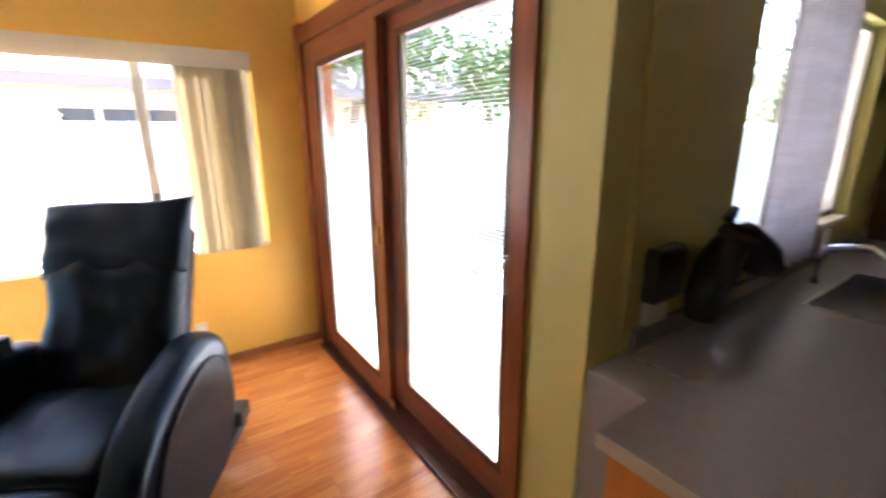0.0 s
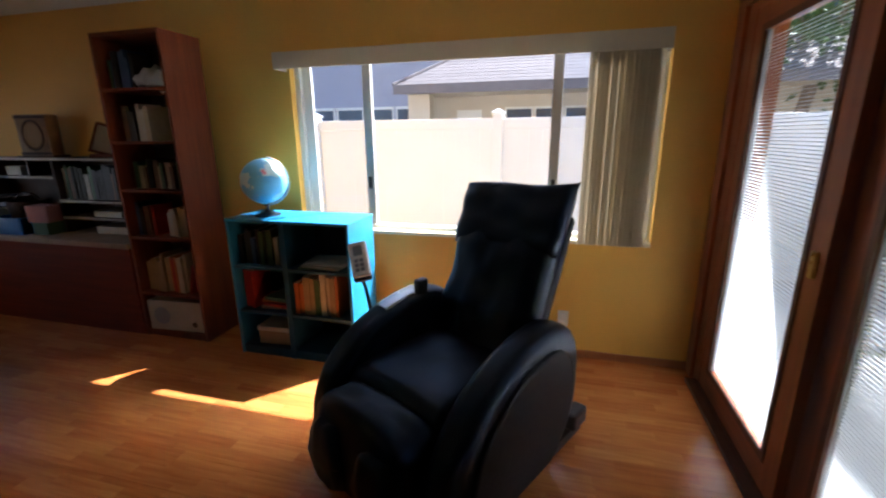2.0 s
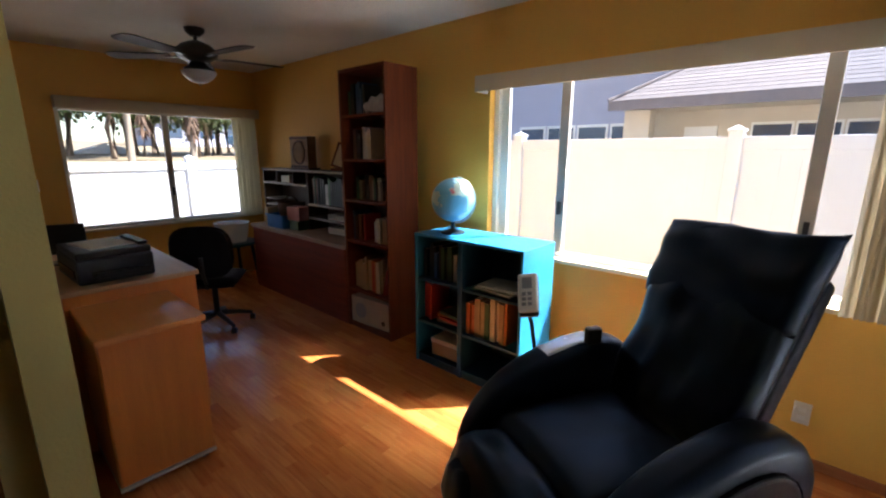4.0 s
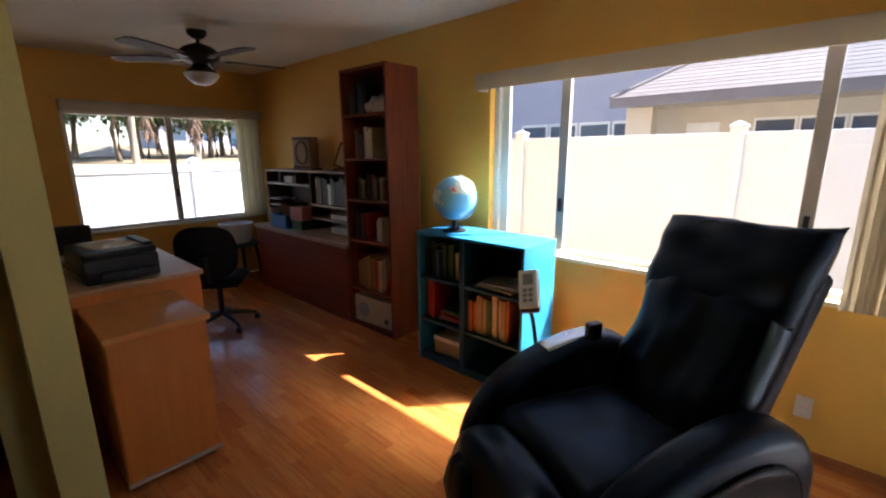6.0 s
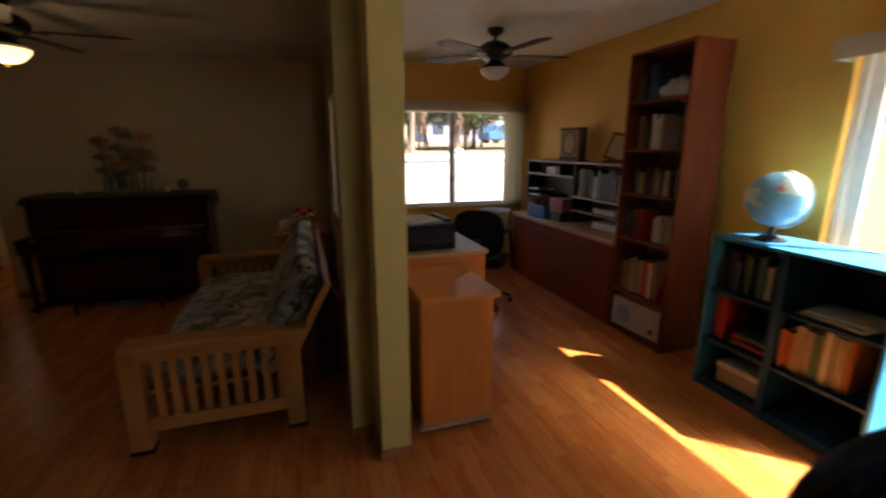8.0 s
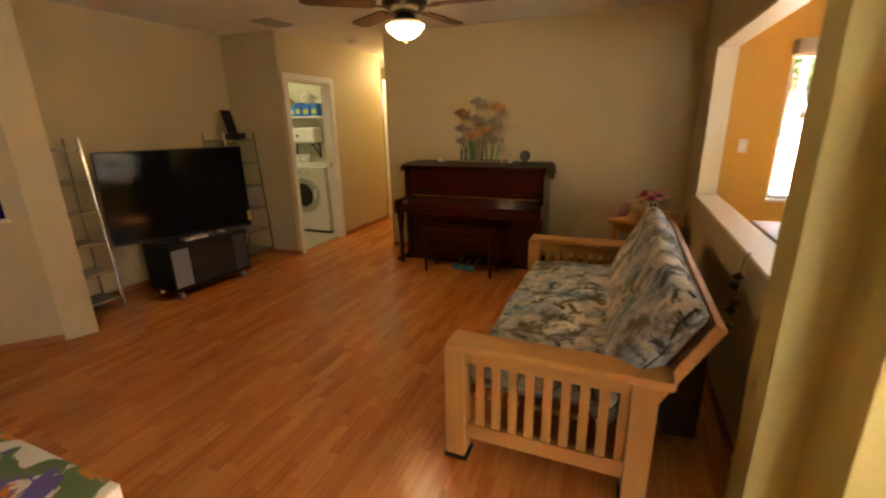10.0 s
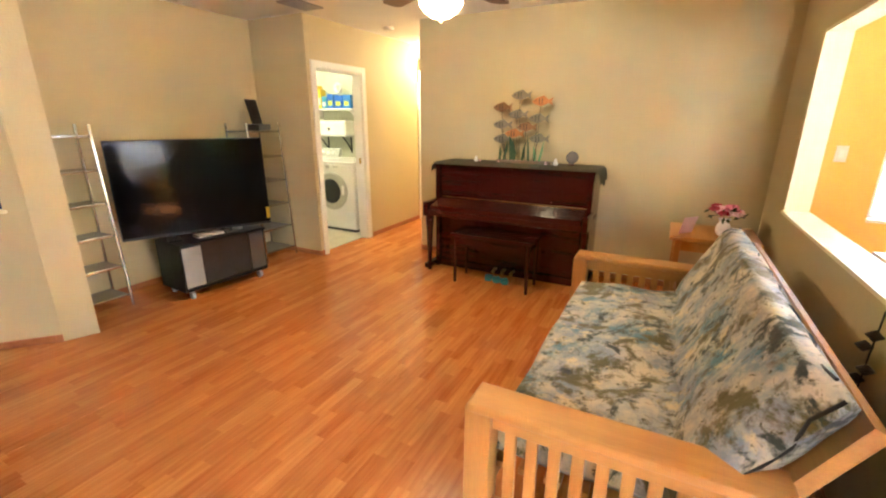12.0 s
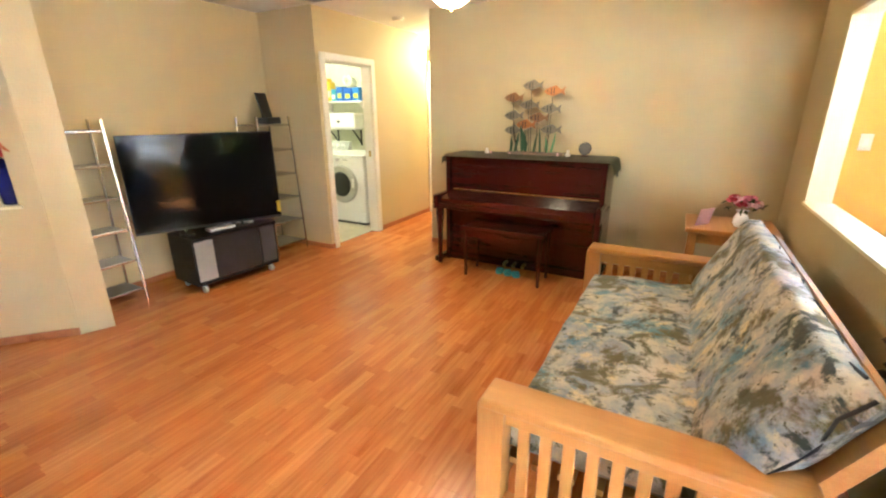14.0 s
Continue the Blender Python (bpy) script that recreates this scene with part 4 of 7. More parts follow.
part("back_pad", leaned(back_body(0.265, 0.285, 0.30, -0.155, 0.055, 0.93, 0.20, 11)), M_LEATHER, ch, "soft black leather back cushion with drawn corners", smooth=70)
bm = pillow(-0.306, 0.306, -0.175, 0.165, -0.062, 0.062, 0.10, 4, 26, 0.26)
for v in bm.verts:
    u, w = v.co.x / 0.312, v.co.y / 0.165
    if v.co.z > 0.01:
        v.co.z += 0.004 * math.sin(7.0 * w + 1.6 * math.sin(3.0 * u)) - 0.010 * math.exp(-30 * (abs(u) - 0.35) ** 2) * max(0, w + 0.4)
    v.co.x *= 1 + 0.06 * max(0, w)
    v.co.y += 0.035 * max(0, u) ** 4 * max(0, w) - 0.035 * max(0, -u - 0.4) ** 1.5
bm.transform(pose(0, -0.088, 0.755, 90, 0, 0))
part("head_cushion", leaned(bm), M_LEATHER, ch, "puffy black leather head cushion with stitched tucks", smooth=70)
part("back_shell", leaned(box(-0.275, 0.275, 0.0, 0.085, -0.05, 0.82, 0.03, 3)), M_LEATHER_FLAT, ch, smooth=50)
part("base_frame", boxes([(-0.36, 0.36, -0.30, 0.50, 0.03, 0.10), (-0.40, -0.34, -0.36, 0.56, 0.0, 0.05), (0.34, 0.40, -0.36, 0.56, 0.0, 0.05)]), M_BLACK, ch)
part("rear_foot", box(0.36, 0.44, 0.40, 0.54, 0.08, 0.17, 0.015), M_BLACK, ch)
rm = thing("remote_stand", -0.50, 2.57, 0, 20, "grey remote control on a black stand beside the recliner", "remote control")
part("stem", tube([(0.06, 0.05, 0.05), (0.05, 0.03, 0.5), (0.02, 0.02, 0.70), (0, 0, 0.78)], 0.011), M_BLACK, rm)
part("foot", box(-0.02, 0.12, 0.0, 0.12, 0, 0.05, 0.01), M_BLACK, rm)
T = pose(0, 0, 0.845, -34, -12, 0)
part("cradle", box(-0.05, 0.05, 0.0, 0.03, -0.10, 0.09, 0.012, m=T), M_BLACK, rm)
hs = part("handset", box(-0.048, 0.053, -0.03, -0.002, -0.085, 0.115, 0.02, 3, m=T), M_WHITE, rm)
part("display", box(-0.022, 0.027, -0.034, -0.030, 0.035, 0.09, m=T), M_GREY, hs)
for i in range(3):
    for j in range(2):
        part("key", box(-0.024 + j * 0.029, -0.004 + j * 0.029, -0.034, -0.030, -0.055 + i * 0.026, -0.038 + i * 0.026, m=T), M_GREY, hs)

# ---- desk with hutch ----
dk = thing("desk", -3.5, 2.93, 0, 0, "red-brown laminate desk with a pale worn top edge", "desk")
part("front_panel", box(-0.88, 0.90, 0.02, 0.045, 0.0, 0.70), M_DESK, dk)
part("desktop", box(-0.90, 0.915, 0.0, 0.48, 0.70, 0.74, 0.006), mat("worn_pale_desktop", (0.50, 0.36, 0.25), (0.38, 0.24, 0.15), scale=6, rough=0.5), dk)
part("end_panel", box(0.875, 0.90, 0.045, 0.47, 0, 0.70), M_DESK, dk)
part("end_panel", box(-0.88, -0.855, 0.045, 0.47, 0, 0.70), M_DESK, dk)
hu = thing("hutch", -3.5, 3.16, 0.74, 0, "dark wooden desk hutch with open compartments full of papers", "hutch")
HX0, HX1, HD, HH = -0.98, 0.90, 0.24, 0.62
M_EDGE = mat("pale_shelf_edge", (0.48, 0.42, 0.35), rough=0.6)
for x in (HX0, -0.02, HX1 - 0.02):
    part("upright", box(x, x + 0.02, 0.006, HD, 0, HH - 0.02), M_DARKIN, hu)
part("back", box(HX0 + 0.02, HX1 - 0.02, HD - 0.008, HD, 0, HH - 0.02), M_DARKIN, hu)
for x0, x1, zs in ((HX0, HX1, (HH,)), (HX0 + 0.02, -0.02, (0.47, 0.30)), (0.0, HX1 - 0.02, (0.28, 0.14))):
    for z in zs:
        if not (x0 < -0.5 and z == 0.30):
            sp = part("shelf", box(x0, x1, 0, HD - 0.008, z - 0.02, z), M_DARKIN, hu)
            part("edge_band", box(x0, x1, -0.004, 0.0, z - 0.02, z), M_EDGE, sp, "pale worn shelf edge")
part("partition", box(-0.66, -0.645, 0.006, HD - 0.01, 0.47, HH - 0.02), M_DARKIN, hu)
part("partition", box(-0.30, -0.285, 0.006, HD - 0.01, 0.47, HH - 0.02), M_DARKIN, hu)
for i in range(4):
    part("tray", box(HX0 + 0.03, HX0 + 0.26, 0.01, HD - 0.01, 0.06 + 0.07 * i, 0.068 + 0.07 * i), M_LIGHTGREY, hu, "pale paper tray")
random.seed(12)
row_of_books(-3.48, -2.66, 3.19, 0.74 + 0.28, 0.29, depth=0.17, picks=[6, 3, 6, 6, 7, 4, 6], fill=0.8)
for i, (x, w, d, h, c) in enumerate(((-3.05, 0.30, 0.2, 0.05, 3), (-3.02, 0.34, 0.2, 0.06, 2))):
    ps = thing("ream_of_paper", x, 3.19, 0.74 + (0.0 if i else 0.14), 3 * i, "stack of white papers in the hutch", "papers")
    part("block", box(-w / 2, w / 2, 0, d, 0, h, 0.002), M_PAPER, ps)
pad = thing("note_box", -4.02, 3.20, 0.74 + 0.47, 5, "small white box in the hutch", "box")
part("body", box(-0.08, 0.08, 0, 0.1, 0, 0.075, 0.003), M_PAPER, pad)
bn = thing("plastic_bin", -3.90, 3.08, 0.74, 2, "blue plastic bin on the desk", "bin")
bm = bmesh.new()
add_box(bm, -0.16, 0.16, -0.10, 0.12, 0, 0.008)
for r in ((-0.165, -0.155, -0.10, 0.12, 0.008, 0.14), (0.155, 0.165, -0.10, 0.12, 0.008, 0.14), (-0.155, 0.155, -0.105, -0.095, 0.008, 0.14), (-0.155, 0.155, 0.115, 0.125, 0.008, 0.14)):
    add_box(bm, *r)
part("tub", bm, M_BIN, bn)
for y in (-0.118, 0.125):
    part("rim", box(-0.175, 0.175, y, y + 0.013, 0.128, 0.145, 0.003), M_BIN, bn)
for i, (x, y, w, h, mt, lb) in enumerate(((-4.12, 3.02, 0.07, 0.20, M_CARD, "brown cardboard file box"), (-3.60, 3.05, 0.16, 0.10, COVERS[4], "green patterned box"), (-3.62, 3.06, 0.2, 0.14, COVERS[9], "pinkish paper carton"))):
    f_ = thing("file_box", x, y, 0.74 if i < 2 else 0.84, 4 * i, lb + " on the desk", "box")
    part("body", box(-w / 2, w / 2, -0.02, 0.12, 0, h, 0.003), mt, f_)
bk = thing("basket", -4.02, 3.25, 0.74, 0, "dark brown round basket on the desk behind the bin", "basket")
part("bowl", lathe([(0.10, 0.0), (0.13, 0.06), (0.145, 0.16), (0.15, 0.25), (0.14, 0.25), (0.13, 0.16), (0.09, 0.012)], 20), mat("brown_wicker", (0.13, 0.065, 0.03), (0.06, 0.03, 0.015), scale=40, rough=0.8, bump=0.8, bscale=60), bk, smooth=40)
part("hoop", tube([(0.14 * math.cos(k * 0.2618), 0, 0.25 + 0.06 * math.sin(k * 0.2618)) for k in range(13)], 0.009, 6), M_DARKIN, bk, smooth=60)
clk = thing("carved_box", -3.68, 3.26, 0.74 + HH, 12, "brown carved wooden box with an oval medallion", "box")
part("body", box(-0.16, 0.10, -0.05, 0.07, 0, 0.345, 0.004), mat("carved_brown_wood", (0.36, 0.22, 0.10), (0.20, 0.11, 0.05), scale=14, rough=0.5), clk)
part("medallion", lathe([(0.062, 0), (0.062, 0.004), (0.05, 0.007), (0.048, 0.004)], 28, Matrix.Translation((-0.03, -0.0502, 0.18)) @ pose(0, 0, 0, 90, 0, 0) @ Matrix.Diagonal((1.1, 1.55, 1, 1))), M_CARD, clk)
part("medallion_ring", tube([(-0.03 + 0.088 * math.cos(k * 0.2618), -0.052, 0.18 + 0.118 * math.sin(k * 0.2618)) for k in range(25)], 0.006, 6), M_DARKIN, clk, smooth=60)
for zz in (0.022, 0.315):
    part("rail", box(-0.162, 0.102, -0.056, -0.050, zz, zz + 0.022, 0.003), M_DARKIN, clk)
part("foot", box(-0.18, 0.13, -0.07, 0.09, -0.0, 0.018, 0.004), M_DARKIN, clk)
pf = thing("picture_frame", -3.10, 3.30, 0.74 + HH, 16, "wooden picture frame leaning back on the hutch", "picture frame")
T = pose(0, 0, 0.02, -16, 14, 0)
part("frame", bm_join([(-0.13, 0.13, 0, 0.015, 0.0, 0.022), (-0.13, 0.13, 0, 0.015, 0.23, 0.252), (-0.13, -0.108, 0, 0.015, 0.022, 0.23), (0.108, 0.13, 0, 0.015, 0.022, 0.23)], T), M_BOOKCASE, pf)
part("print", bm_join([(-0.108, 0.108, 0.004, 0.012, 0.022, 0.23)], T), paint("faded_print", (0.62, 0.47, 0.28)), pf)
part("foot", box(-0.10, 0.12, -0.03, 0.05, 0.0, 0.03, 0.004), M_BOOKCASE, pf)

# ---- printer cabinet and side desk ----
pc = thing("printer_cabinet", -1.62, 1.03, 0, 0, "orange maple veneer cabinet on small casters", "cabinet")
part("body", box(-0.50, -0.02, 0, 0.40, 0.05, 0.765, 0.002), M_MAPLE, pc)
part("top", box(-0.51, 0.055, -0.012, 0.41, 0.765, 0.795, 0.006), M_MAPLE_TOP, pc)
part("door", box(-0.02, 0.0, 0.004, 0.396, 0.065, 0.76, 0.002), M_MAPLE, pc)
part("edge_strip", box(-0.50, 0.0, -0.003, 0.403, 0.04, 0.052), M_EDGE, pc)
for x in (-0.46, -0.05):
    for y in (0.04, 0.36):
        part("caster", rod((x, y - 0.012, 0.021), (x, y + 0.012, 0.021), 0.02, n=14), M_BLACK, pc)
sd = thing("side_desk", -2.13, 0.99, 0, 0, "orange maple desk with a pale worktop", "desk")
part("worktop", box(-1.30, 0.012, 0, 0.62, 0.85, 0.876, 0.005), mat("pale_maple_worktop", (0.48, 0.30, 0.16), (0.40, 0.24, 0.12), scale=3, rough=0.4, stretch=(0.6, 6, 6)), sd)
part("end_panel", box(-0.02, 0.0, 0.01, 0.60, 0.0, 0.85), M_MAPLE, sd)
part("end_panel", box(-1.28, -1.26, 0.01, 0.60, 0.0, 0.85), M_MAPLE, sd)
part("back_panel", box(-1.26, -0.02, 0.01, 0.03, 0.30, 0.85), M_MAPLE, sd)
pr = thing("printer", -2.42, 1.24, 0.876, 3, "black inkjet printer with papers on its grey lid", "printer")
part("body", box(-0.22, 0.22, -0.17, 0.17, 0.0, 0.13, 0.012), M_PRINTER, pr)
part("lid", box(-0.215, 0.215, -0.165, 0.165, 0.13, 0.165, 0.008), M_PRINTER, pr, "black scanner lid")
part("paper_slot", box(-0.17, 0.17, -0.176, -0.168, 0.03, 0.075, 0.003), M_DKGLASS, pr)
part("hinge_hump", box(-0.16, 0.16, 0.12, 0.168, 0.165, 0.182, 0.006), M_PRINTER, pr)
part("control_panel", box(0.22, 0.26, -0.11, 0.14, 0.03, 0.06, 0.006), M_PRINTER, pr)
pp = thing("papers", -2.42, 1.24, 0.876 + 0.165, 12, "loose white papers on the printer", "papers")
part("sheet", box(-0.15, 0.13, -0.11, 0.10, 0.0, 0.006, 0.001), M_PAPER, pp)
nb = thing("monitor", -2.85, 1.10, 0.876, 75, "small black monitor on the side desk", "monitor")
part("screen", box(-0.13, 0.13, 0, 0.025, 0.06, 0.24, 0.006), M_BLACK, nb)
part("stand", boxes([(-0.02, 0.02, 0.01, 0.03, 0.01, 0.09), (-0.08, 0.08, -0.05, 0.07, 0, 0.012)]), M_BLACK, nb)

# ---- office chair ----
oc = thing("office_chair", -3.42, 2.13, 0, 56, "black office swivel chair pushed up to the desk", "office chair")
for i in range(5):
    a = radians(72 * i + 20)
    lg = part("leg", tube([(0.03 * math.cos(a), 0.03 * math.sin(a), 0.12), (0.18 * math.cos(a), 0.18 * math.sin(a), 0.10), (0.29 * math.cos(a), 0.29 * math.sin(a), 0.07)], [0.025, 0.02, 0.015]), M_BLACK, oc)
    part("caster", rod((0.29 * math.cos(a) - 0.02, 0.29 * math.sin(a), 0.028), (0.29 * math.cos(a) + 0.02, 0.29 * math.sin(a), 0.028), 0.027, n=14), M_BLACK, lg)
part("gas_lift", rod((0, 0, 0.1), (0, 0, 0.42), 0.025), M_BLACK, oc)
part("seat", pillow(-0.24, 0.24, -0.24, 0.22, 0.40, 0.50, 0.05, 2), M_CHAIRCLOTH, oc, smooth=70)
bm = bmesh.new()
rings = []
for k, (q, dy) in enumerate(((0.90, 0.045), (1.0, 0.025), (1.0, -0.015), (0.93, -0.035))):
    ring = []
    for i in range(32):
        c, sn = math.cos(i * math.pi / 16), math.sin(i * math.pi / 16)
        u, v = 0.235 * q * math.copysign(abs(c) ** 0.62, c), 0.225 * q * math.copysign(abs(sn) ** 0.72, sn)
        ring.append(bm.verts.new((u, -0.265 + dy - 0.14 * v + 0.5 * u * u, 0.735 + v)))
    rings.append(ring)
for a, b in zip(rings, rings[1:]):
    for i in range(32):
        bm.faces.new((a[i], a[(i + 1) % 32], b[(i + 1) % 32], b[i]))
bm.faces.new(rings[0])
bm.faces.new(list(reversed(rings[-1])))
part("backrest", bm, M_CHAIRCLOTH, oc, smooth=50)
part("back_bar", tube([(0, 0, 0.40), (0, -0.20, 0.42), (0, -0.28, 0.55), (0, -0.29, 0.70)], 0.018), M_BLACK, oc)

tubs = thing("storage_tub", -4.70, 2.84, 0, 10, "teal plastic stool with a grey tub under the end window", "tub")
part("tub", lathe([(0.15, 0.50), (0.19, 0.72), (0.2, 0.725), (0.18, 0.715), (0.14, 0.52)], 24), M_LIGHTGREY, tubs, smooth=40)
part("stool_seat", lathe([(0.25, 0.46), (0.26, 0.47), (0.26, 0.495), (0.24, 0.499)], 28), mat("teal_plastic", (0.01, 0.14, 0.17), rough=0.4), tubs, smooth=40)
for i in range(4):
    a = radians(45 + 90 * i)
    part("leg", rod((0.2 * math.cos(a), 0.2 * math.sin(a), 0.46), (0.25 * math.cos(a), 0.25 * math.sin(a), 0), 0.02), M_BLUE_D, tubs)


# ---- ceiling fans ----
def ceiling_fan(x, y, zc, drop, blade_mat, bowl_mat, turn, label, r=0.68):
    f_ = thing("ceiling_fan", x, y, zc, turn, label, "ceiling fan")
    part("canopy", lathe([(0.035, -0.06), (0.07, -0.03), (0.075, 0.0)], 24), M_BRONZE, f_, smooth=40)
    part("downrod", rod((0, 0, -0.05), (0, 0, -drop), 0.014), M_BRONZE, f_)
    part("motor", lathe([(0.05, -drop - 0.155), (0.09, -drop - 0.15), (0.145, -drop - 0.115), (0.155, -drop - 0.09), (0.15, -drop - 0.06), (0.11, -drop - 0.025), (0.05, -drop), (0.02, -drop + 0.01)], 28), M_BRONZE, f_, smooth=40)
    part("switch_cup", lathe([(0.09, -drop - 0.225), (0.11, -drop - 0.205), (0.075, -drop - 0.18), (0.05, -drop - 0.15)], 24), M_BRONZE, f_, smooth=40)
    bowl = part("bowl", lathe([(0.01, -drop - 0.315), (0.06, -drop - 0.305), (0.10, -drop - 0.275), (0.125, -drop - 0.245), (0.13, -drop - 0.225), (0.12, -drop - 0.222)], 32), bowl_mat, f_, smooth=60)
    part("finial", lathe([(0.004, -drop - 0.335), (0.012, -drop - 0.325), (0.008, -drop - 0.312)], 12), M_BRASS, bowl)
    for i in range(5):
        q = pose(0, 0, -drop - 0.11, 0, 0, 72 * i)
        arm = box(0.09, 0.24, -0.02, 0.02, -0.012, -0.004, 0.003, m=q)
        ar = part("blade_arm", arm, M_BRONZE, f_)
        out = [(0.2, -0.055), (0.26, -0.065), (r - 0.05, -0.075), (r, -0.045), (r, 0.045), (r - 0.05, 0.075), (0.26, 0.065), (0.2, 0.055)]
        bl = prism(out, "z", -0.004, 0.004)
        bl.transform(q @ pose(0, 0, 0, 7, 0, 0))
        part("blade", bl, blade_mat, f_)
    return f_


ceiling_fan(-3.41, 2.20, CEIL_S, 0.10, M_BLADE_W, M_BOWL, 10, "dark bronze ceiling fan with an unlit white bowl")
ceiling_fan(-3.33, -1.21, CEIL_L, 0.085, M_BLADE, M_BOWL_ON, 24, "dark bronze ceiling fan with a lit amber bowl")
bulb("fan_lamp", -3.33, -1.21, 1.94, 0.26, (1.0, 0.78, 0.50), 0.12)
bulb("laundry_lamp", -5.0, -4.45, 2.28, 0.55, (1.0, 0.94, 0.70), 0.1)
bulb("hall_lamp", -6.75, -2.85, 2.22, 1.1, (1.0, 0.84, 0.50), 0.12)


# ---- living room: futon ----
fu = thing("futon", -1.95, -0.01, 0, 0, "honey pine futon sofa with a floral print mattress", "sofa")
def futon_arm(x):
    """A slatted arm; x is its middle."""
    a = part("arm_top", box(x - 0.068, x + 0.068, -0.36, 0.50, 0.556, 0.590, 0.009), M_PINE_Y, fu)
    for y in (-0.33, 0.41):
        part("leg", box(x - 0.045, x + 0.045, y - 0.045, y + 0.045, 0.02, 0.556, 0.004), M_PINE_Z, a)
    for z in (0.484, 0.105):
        part("arm_rail", box(x - 0.02, x + 0.02, -0.285, 0.365, z, z + 0.072, 0.003), M_PINE_Y, a)
    for i in range(9):
        y = -0.245 + i * 0.0715
        part("slat", box(x - 0.011, x + 0.011, y, y + 0.038, 0.175, 0.49, 0.003), M_PINE_Z, a)
    for y in (-0.33, 0.41):
        part("foot", box(x - 0.05, x + 0.05, y - 0.055, y + 0.055, 0.0, 0.02, 0.005), M_BLACK, a, "black rubber foot pad")
futon_arm(-0.02)
futon_arm(-1.80)
part("front_rail", box(-1.755, -0.065, -0.33, -0.295, 0.20, 0.32, 0.004), M_PINE, fu)
part("rear_rail", box(-1.755, -0.065, 0.40, 0.435, 0.20, 0.30, 0.004), M_PINE, fu)
part("seat_slat_frame", boxes([(-1.75, -0.07, -0.30 + 0.09 * i, -0.245 + 0.09 * i, 0.275, 0.30) for i in range(6)]), M_PINE, fu)
def mattress(u0, u1, v0, v1, t, m, seed, bend=0.04):
    """A soft quilted slab in local x (length) and y (width), thickness t."""
    bm = pillow(u0, u1, v0, v1, 0, t, 0.16, seed, 28, 0.16)
    for v in bm.verts:
        v.co.z += bend * noise.noise(Vector((v.co.x * 3.1 + seed, v.co.y * 3.3, seed)))
    bm.transform(m)
    return bm
SEATM = pose(0, 0, 0.295, 3, 0, 0)
mt = part("mattress", mattress(-1.76, -0.05, -0.32, 0.42, 0.17, SEATM, 3), M_FLORAL, fu, "floral print cotton seat mattress", smooth=70)
BACKM = pose(0, 0.385, 0.40, 62, 0, 0)
mb = part("back_mattress", mattress(-1.78, -0.015, -0.16, 0.48, 0.16, BACKM, 8, 0.03), M_FLORAL, fu, "floral print cotton back mattress", smooth=70)
def on_back(x, y, z):
    return BACKM @ Vector((x, y, z))
pts = [on_back(-1.72 + 1.62 * i / 24, 0.472 + 0.008 * math.sin(i * 1.9), 0.08 + 0.015 * math.sin(i * 0.9)) for i in range(25)]
part("piping", tube(pts, 0.005, 6), M_PIPING, mb, "dark piping seam", smooth=60)
pts = [on_back(-0.023 + 0.006 * math.sin(i * 2.2), 0.47 - 0.60 * i / 14, 0.08 + 0.012 * math.sin(i)) for i in range(15)]
part("piping", tube(pts, 0.005, 6), M_PIPING, mb, "dark piping seam", smooth=60)
part("back_rail", bm_join([(-1.75, -0.06, 0.36, 0.45, -0.045, -0.008)], BACKM), M_PINE, fu)
for s in (-0.09, -1.75):
    part("back_stile", bm_join([(s - 0.02, s + 0.05, -0.06, 0.45, -0.047, -0.006)], BACKM), M_PINE, fu)

# ---- end table and flowers ----
et = thing("end_table", -4.52, 0.45, 0, 0, "honey pine end table in the corner", "side table")
part("tabletop", box(-0.28, 0.24, -0.27, 0.30, 0.615, 0.645, 0.006), M_PINE, et)
part("apron", boxes([(-0.22, 0.18, -0.22, -0.20, 0.53, 0.615), (-0.22, 0.18, 0.23, 0.25, 0.53, 0.615), (0.16, 0.18, -0.20, 0.23, 0.53, 0.615), (-0.22, -0.20, -0.20, 0.23, 0.53, 0.615)]), M_PINE, et)
for x in (-0.24, 0.165):
    for y in (-0.235, 0.21):
        part("leg", box(x, x + 0.045, y, y + 0.045, 0, 0.615, 0.004), M_PINE_Z, et)
part("lower_shelf", box(-0.22, 0.18, -0.2, 0.23, 0.2, 0.22), M_PINE, et)
fl = thing("flower_vase", -4.50, 0.52, 0.645, 0, "white vase of pink and red artificial roses", "flowers")
part("vase", lathe([(0.035, 0), (0.05, 0.03), (0.045, 0.07), (0.03, 0.10), (0.042, 0.12)], 20), M_APPL, fl, smooth=50)
random.seed(31)
M_ROSE = [paint("rose_pink", (0.78, 0.20, 0.28)), paint("rose_red", (0.48, 0.03, 0.06)), paint("rose_pale", (0.80, 0.46, 0.48))]
def bloom(x, y, z, r, material, parent):
    bm = bmesh.new()
    for k in range(11):
        a = k * 2.4
        q = r * (0.25 + 0.07 * k)
        c = Vector((x + q * math.cos(a) * 0.8, y + q * math.sin(a) * 0.8, z + r * (0.45 - 0.05 * k)))
        s = r * (0.35 + 0.04 * k)
        e = Euler((0.9 * math.sin(a), -0.9 * math.cos(a), a)).to_matrix()
        v = [bm.verts.new(c + e @ Vector(p) * s) for p in ((-0.7, -0.6, 0.1), (0, -0.85, 0), (0.7, -0.6, 0.1), (0.8, 0.3, 0.25), (0, 0.8, 0.4), (-0.8, 0.3, 0.25))]
        bm.faces.new(v)
    return part("bloom", bm, material, parent)
